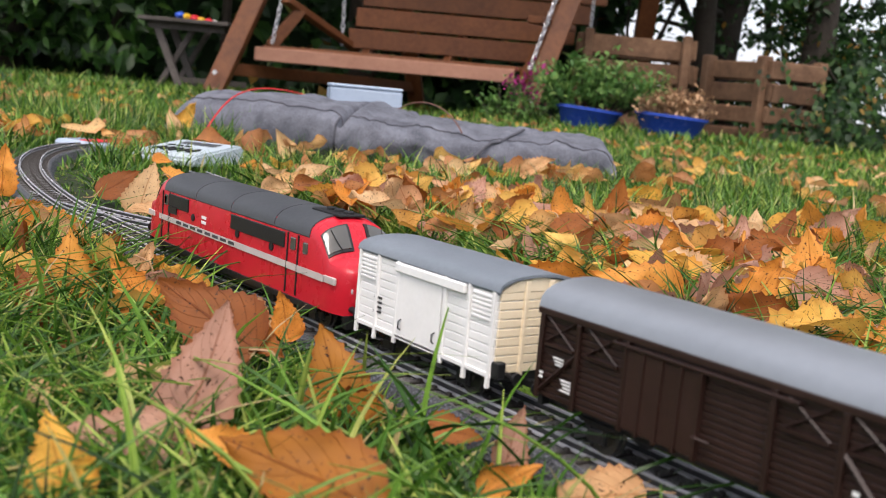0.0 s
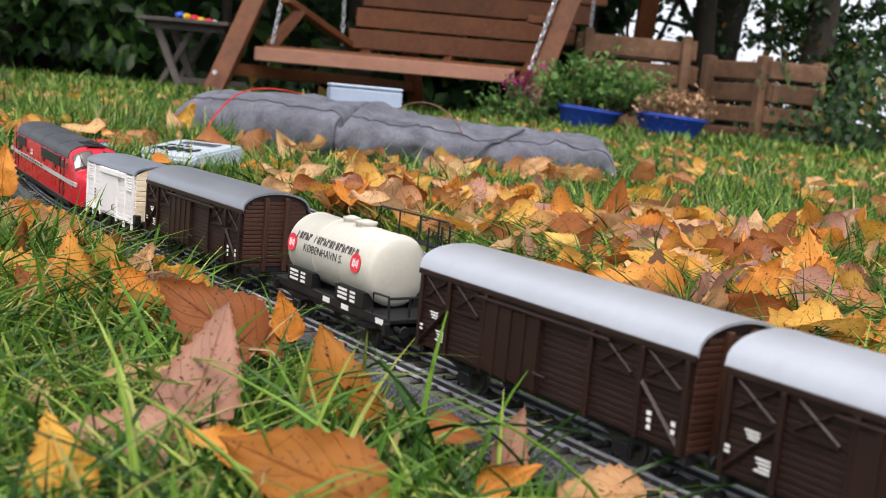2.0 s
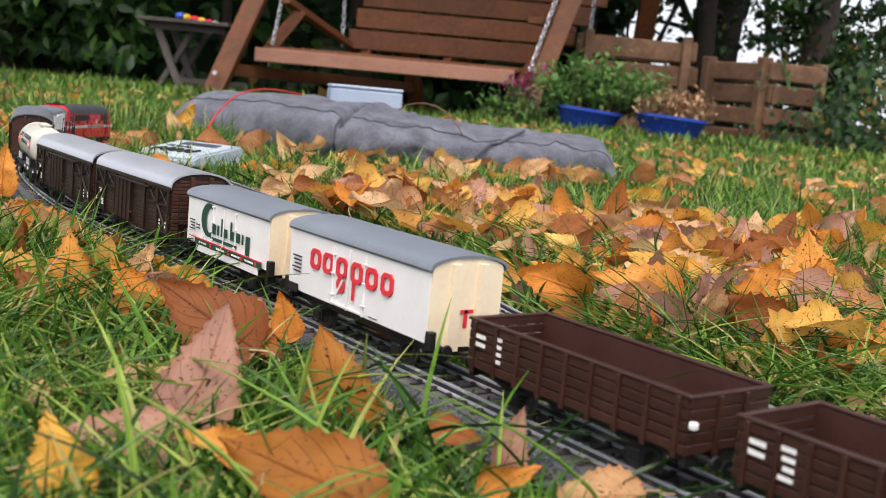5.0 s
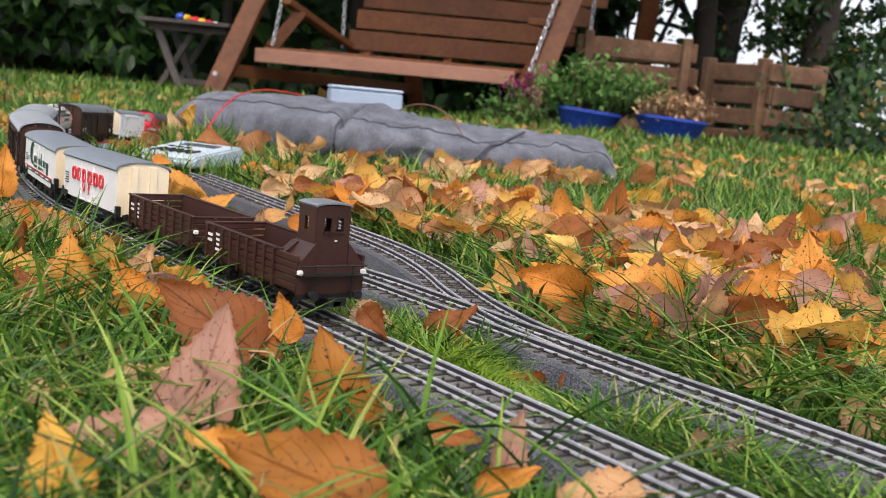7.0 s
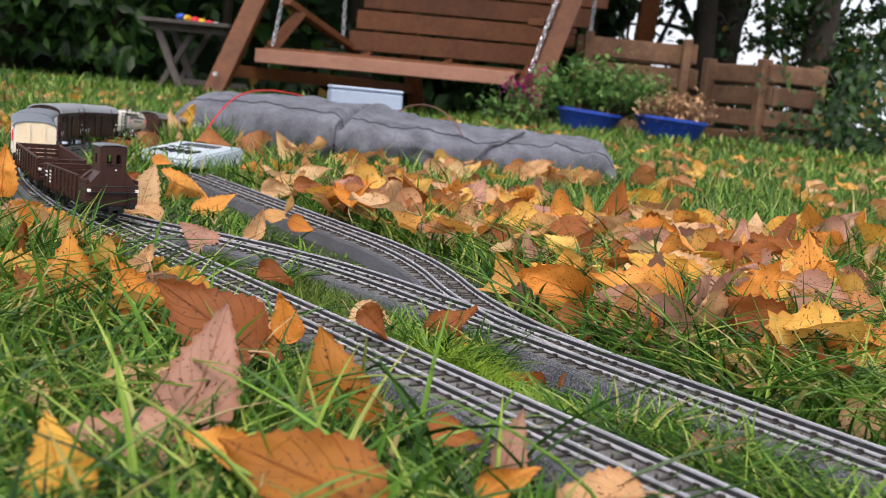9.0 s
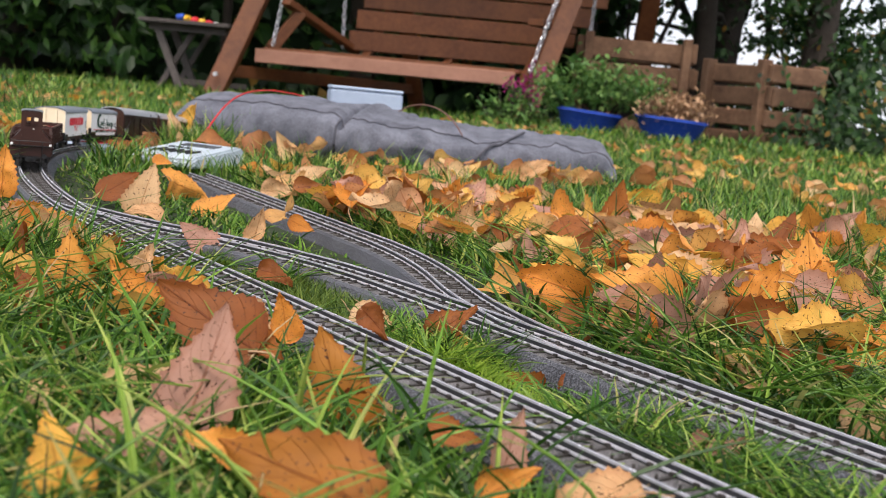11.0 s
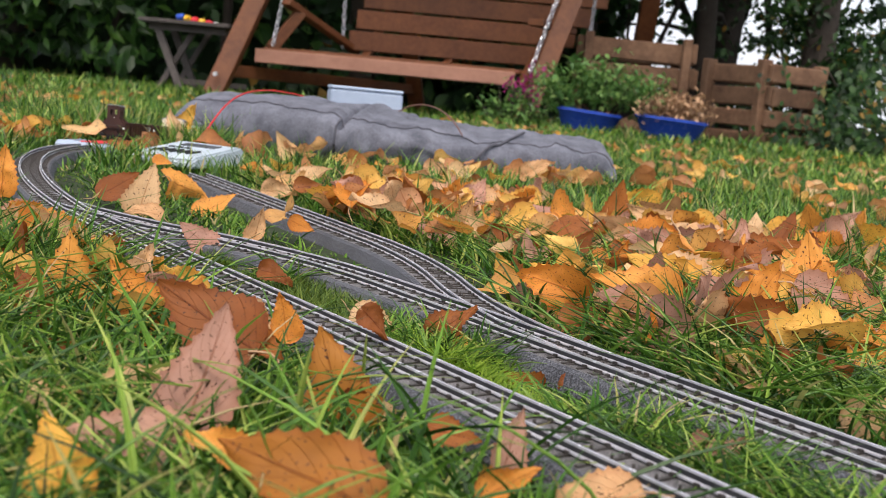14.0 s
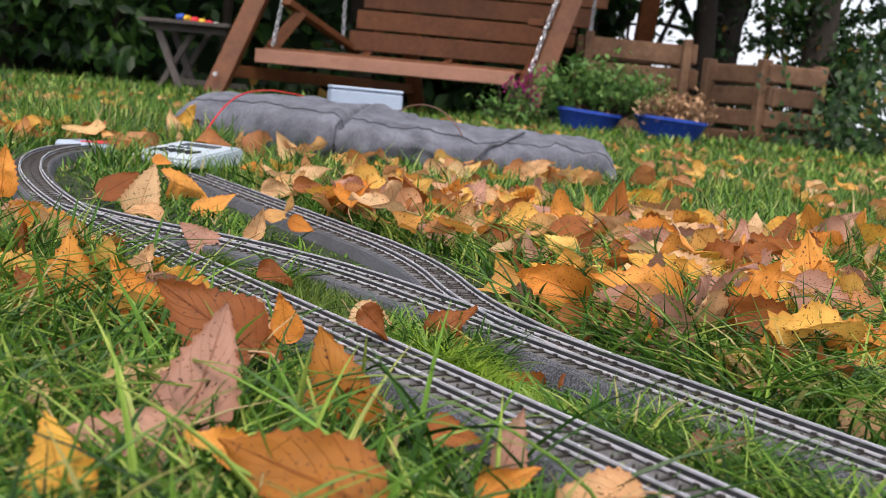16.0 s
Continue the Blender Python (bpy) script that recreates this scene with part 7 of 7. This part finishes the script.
lay('orange', 2, (-0.2694, 0.1452, -0.0093), (0.8, 0.1, 0.2), (0.0, -0.7, 0.7), 0.51)
lay('pink', 4, (-0.1959, 0.0417, -0.006), (0.9, 0.1, 0.2), (0.0, -0.5, 0.85), 0.44)
lay('tan', 3, (-0.3698, 0.2152, -0.0015), (0.4, 0.1, -0.6), (0.0, -0.9, 0.4), 0.71)
lay('tan', 5, (-0.5001, 0.4497, 0.013), (0.2, 0.1, 0.8), (0.0, -0.9, 0.4), 0.76)
lay('rust', 0, (-0.6695, 0.4749, 0.0094), (0.1, 0.1, 0.9), (0.0, -0.9, 0.4), 1.1)
lay('orange', 4, (-0.4884, 0.3788, 0.0046), (0.5, 0.1, 0.5), (0.0, -0.9, 0.4), 0.87)
lay('tan', 0, (-0.6323, 0.3542, 0.0036), (0.7, 0.1, 0.4), (0.0, -0.8, 0.5), 0.9)
lay('yellow', 5, (-1.4371, 0.3777, 0.0279), (0.3, 0.1, 0.8), (0.0, -0.9, 0.4), 1.26)
lay('tan', 2, (-1.3682, 0.3337, 0.0224), (-0.3, 0.1, 0.6), (0.0, -0.9, 0.4), 1.05)
lay('rust', 1, (-1.1824, 0.207, 0.0048), (-0.9, 0.1, 0.1), (0.0, -0.6, 0.8), 1.14)
lay('orange', 1, (-0.9852, 0.1683, 0.0083), (0.9, 0.1, -0.2), (0.0, -0.8, 0.6), 0.45)
lay('tan', 1, (-0.2983, -0.1019, -0.0018), (0.66, 0.65, 0.37), (0.1, -0.7, 0.7), 0.61)
lay('tan', 4, (-0.2997, -0.1248, -0.0047), (0.77, 0.61, 0.19), (0, -0.7, 0.6), 0.41)
lay('rust', 1, (-0.3633, -0.1132, -0.0094), (0.84, 0.27, 0.47), (0, -0.7, 0.7), 0.58)
lay('rust', 0, (-0.3537, -0.0899, -0.0084), (0.95, -0.28, -0.15), (0, -0.7, 0.6), 0.47)
lay('orange', 1, (-0.4333, -0.1059, -0.0101), (0.52, 0.39, 0.76), (0, -0.9, 0.4), 0.42)
lay('rust', 3, (-0.4767, -0.0842, -0.0007), (0.98, -0.21, -0.07), (0, -0.7, 0.6), 0.61)
lay('tan', 0, (-0.3954, -0.0699, -0.0019), (0.88, 0.33, 0.34), (0, -0.7, 0.6), 0.43)
lay('rust', 0, (-0.2384, -0.0272, -0.0057), (0.95, -0.29, -0.1), (0, -0.7, 0.6), 0.43)
lay('tan', 1, (-0.3696, -0.028, 0.0001), (0.8, -0.52, -0.3), (0, -0.9, 0.4), 0.51)
lay('rust', 1, (-0.2867, 0.1721, -0.0119), (1.0, -0.01, -0.08), (0, -0.7, 0.7), 0.34)
lay('tan', 0, (-0.2649, -0.0341, -0.0059), (-0.69, 0.1, 0.72), (0, -0.9, 0.3), 0.24)
lay('rust', 0, (-0.2514, 0.2204, -0.0084), (0.93, 0.05, 0.36), (0, -0.8, 0.5), 0.44)
lay('orange', 4, (-0.3061, 0.2385, -0.0074), (0.9, 0.3, 0.31), (0, -0.8, 0.5), 0.96)
lay('tan', 1, (-0.2923, -0.1348, -0.0032), (0.69, -0.73, -0.06), (0, -0.6, 0.8), 0.67)

g = np.random.default_rng(77)
names = [c for c in LEAF_COLOURS if c != "ochre"]
count = 0
tries = 0
while count < 238 and tries < 6000:
    tries += 1
    a = math.radians(g.uniform(28, 80))
    d = 0.36 + 0.80 * g.random() ** 0.8
    lx, ly = -math.sin(a) * d, math.cos(a) * d + EYE.y
    if count < 165:
        lx, ly = g.uniform(-0.90, -0.24), 0.105 + 0.36 * g.random() ** 1.2
    elif count < 195:
        a, d = math.radians(g.uniform(58, 79)), g.uniform(0.42, 0.66)
        lx, ly = -math.sin(a) * d, math.cos(a) * d + EYE.y
        if ly > -0.03:
            continue
    if near_track(np.array([lx]), np.array([ly]), 0.036)[0]:
        continue
    right = ly > 0.11 and not (lx < -0.75 and ly < 0.45)
    if not right and not 165 <= count < 195 and g.random() < (0.82 if ly > 0.0 else 0.55):
        continue
    if ly < 0 and d < 0.40 and not 165 <= count < 195:
        continue
    if 0 < ly < 0.0775 and lx > -0.6 and g.random() < 0.75:
        continue
    if lx < -0.42 and 0.0 < ly < 0.21 and g.random() < 0.85:
        continue
    pile = noise.noise((lx * 5, ly * 5, 3.0))
    if right and g.random() > 0.6 + 0.8 * pile:
        continue
    w = np.array([0.17, 0.24, 0.18, 0.26, 0.15])
    col = names[int(g.choice(5, p=w / w.sum()))]
    up = Vector((0.3 + g.normal() * 0.9, g.normal() * 0.9 - 0.5, 0.6))
    tip = Vector((g.normal(), g.normal(), 0.25 + g.normal() * 0.5))
    z = ground_z(lx, ly) + 0.007 + (0.016 * g.random() + 0.012 * max(0, pile) if right else 0.010 * g.random())
    fallen_leaf(col, int(g.integers(0, 6)), laid((lx, ly, z), tip, up), g.uniform(0.65, 1.2))
    count += 1

# the leaves further off lie too small to tell apart
low = [leaf_mesh("leaf_low", 300 + k, M_LEAF_LOOSE, low=True, stem=0) for k in range(4)]
arr = []
for me in low:
    co = np.array([v.co[:] for v in me.vertices])
    fa = np.array([p.vertices[:] for p in me.polygons])
    uv = np.zeros((len(co), 2))
    for lp, u in zip(me.loops, me.uv_layers[0].data):
        uv[lp.vertex_index] = u.uv
    arr.append((co, fa, uv))
V, F, U, k0 = [], [], [], 0
for _ in range(1050):
    a = math.radians(g.uniform(20, 92))
    d = 1.3 + 6.0 * g.random() ** 1.5
    lx, ly = -math.sin(a) * d, math.cos(a) * d + EYE.y
    co, fa, uv = arr[int(g.integers(0, 4))]
    m = laid((lx, ly, ground_z(lx, ly) + 0.012 + 0.016 * g.random()), Vector((g.normal(), g.normal(), g.normal() * 0.3)), Vector((g.normal() * 0.5, g.normal() * 0.5 - 0.2, 0.8)))
    R3 = np.array(m.to_3x3())
    V.append(co @ R3.T * g.uniform(0.75, 1.2) + np.array(m.translation))
    F.append(fa + k0)
    U.append(uv)
    k0 += len(co)
for _ in range(300):
    lx, ly = g.uniform(-0.98, -0.22), 0.11 + 0.42 * g.random() ** 1.1
    if near_track(np.array([lx]), np.array([ly]), 0.032)[0] or (lx < -0.62 and ly < 0.20):
        continue
    if g.random() > 0.75 + 0.9 * noise.noise((lx * 5, ly * 5, 3.0)):
        continue
    co, fa, uv = arr[int(g.integers(0, 4))]
    m = laid((lx, ly, ground_z(lx, ly) + 0.006 + 0.018 * g.random()), Vector((g.normal(), g.normal(), g.normal() * 0.35)), Vector((g.normal() * 0.8, g.normal() * 0.8 - 0.3, 0.7)))
    R3 = np.array(m.to_3x3())
    V.append(co @ R3.T * g.uniform(0.55, 1.0) + np.array(m.translation))
    F.append(fa + k0)
    U.append(uv)
    k0 += len(co)
tagged(new("leaf_litter", from_arrays("leaf_litter", np.concatenate(V), np.concatenate(F), M_LEAF_LOOSE, np.concatenate(U))), "scattered yellow and brown leaves over the far lawn", "leaves", kind="stuff")


# ---- what moves ----
def motions():
    for ob, half in TRAIN:
        x = ob["offset"]
        del ob["offset"]
        rows = []
        for k in range(65):
            t = k * 0.25
            s = run(t) - x
            a, _ = main_line(s + half)
            b, _ = main_line(s - half)
            c = (a + b) / 2
            d = b - a
            rows.append((t, Matrix.Translation(c) @ d.to_track_quat("X", "Z").to_matrix().to_4x4()))
        walk(ob, rows)
    # the wheels roll without slipping
    turned = [(k / 30, run(k / 30)) for k in range(481)]
    for ob, x, r in AXLES:
        walk(ob, [(t, pose(x, 0, r, 0, -math.degrees(s / r), 0)) for t, s in turned])


motions()
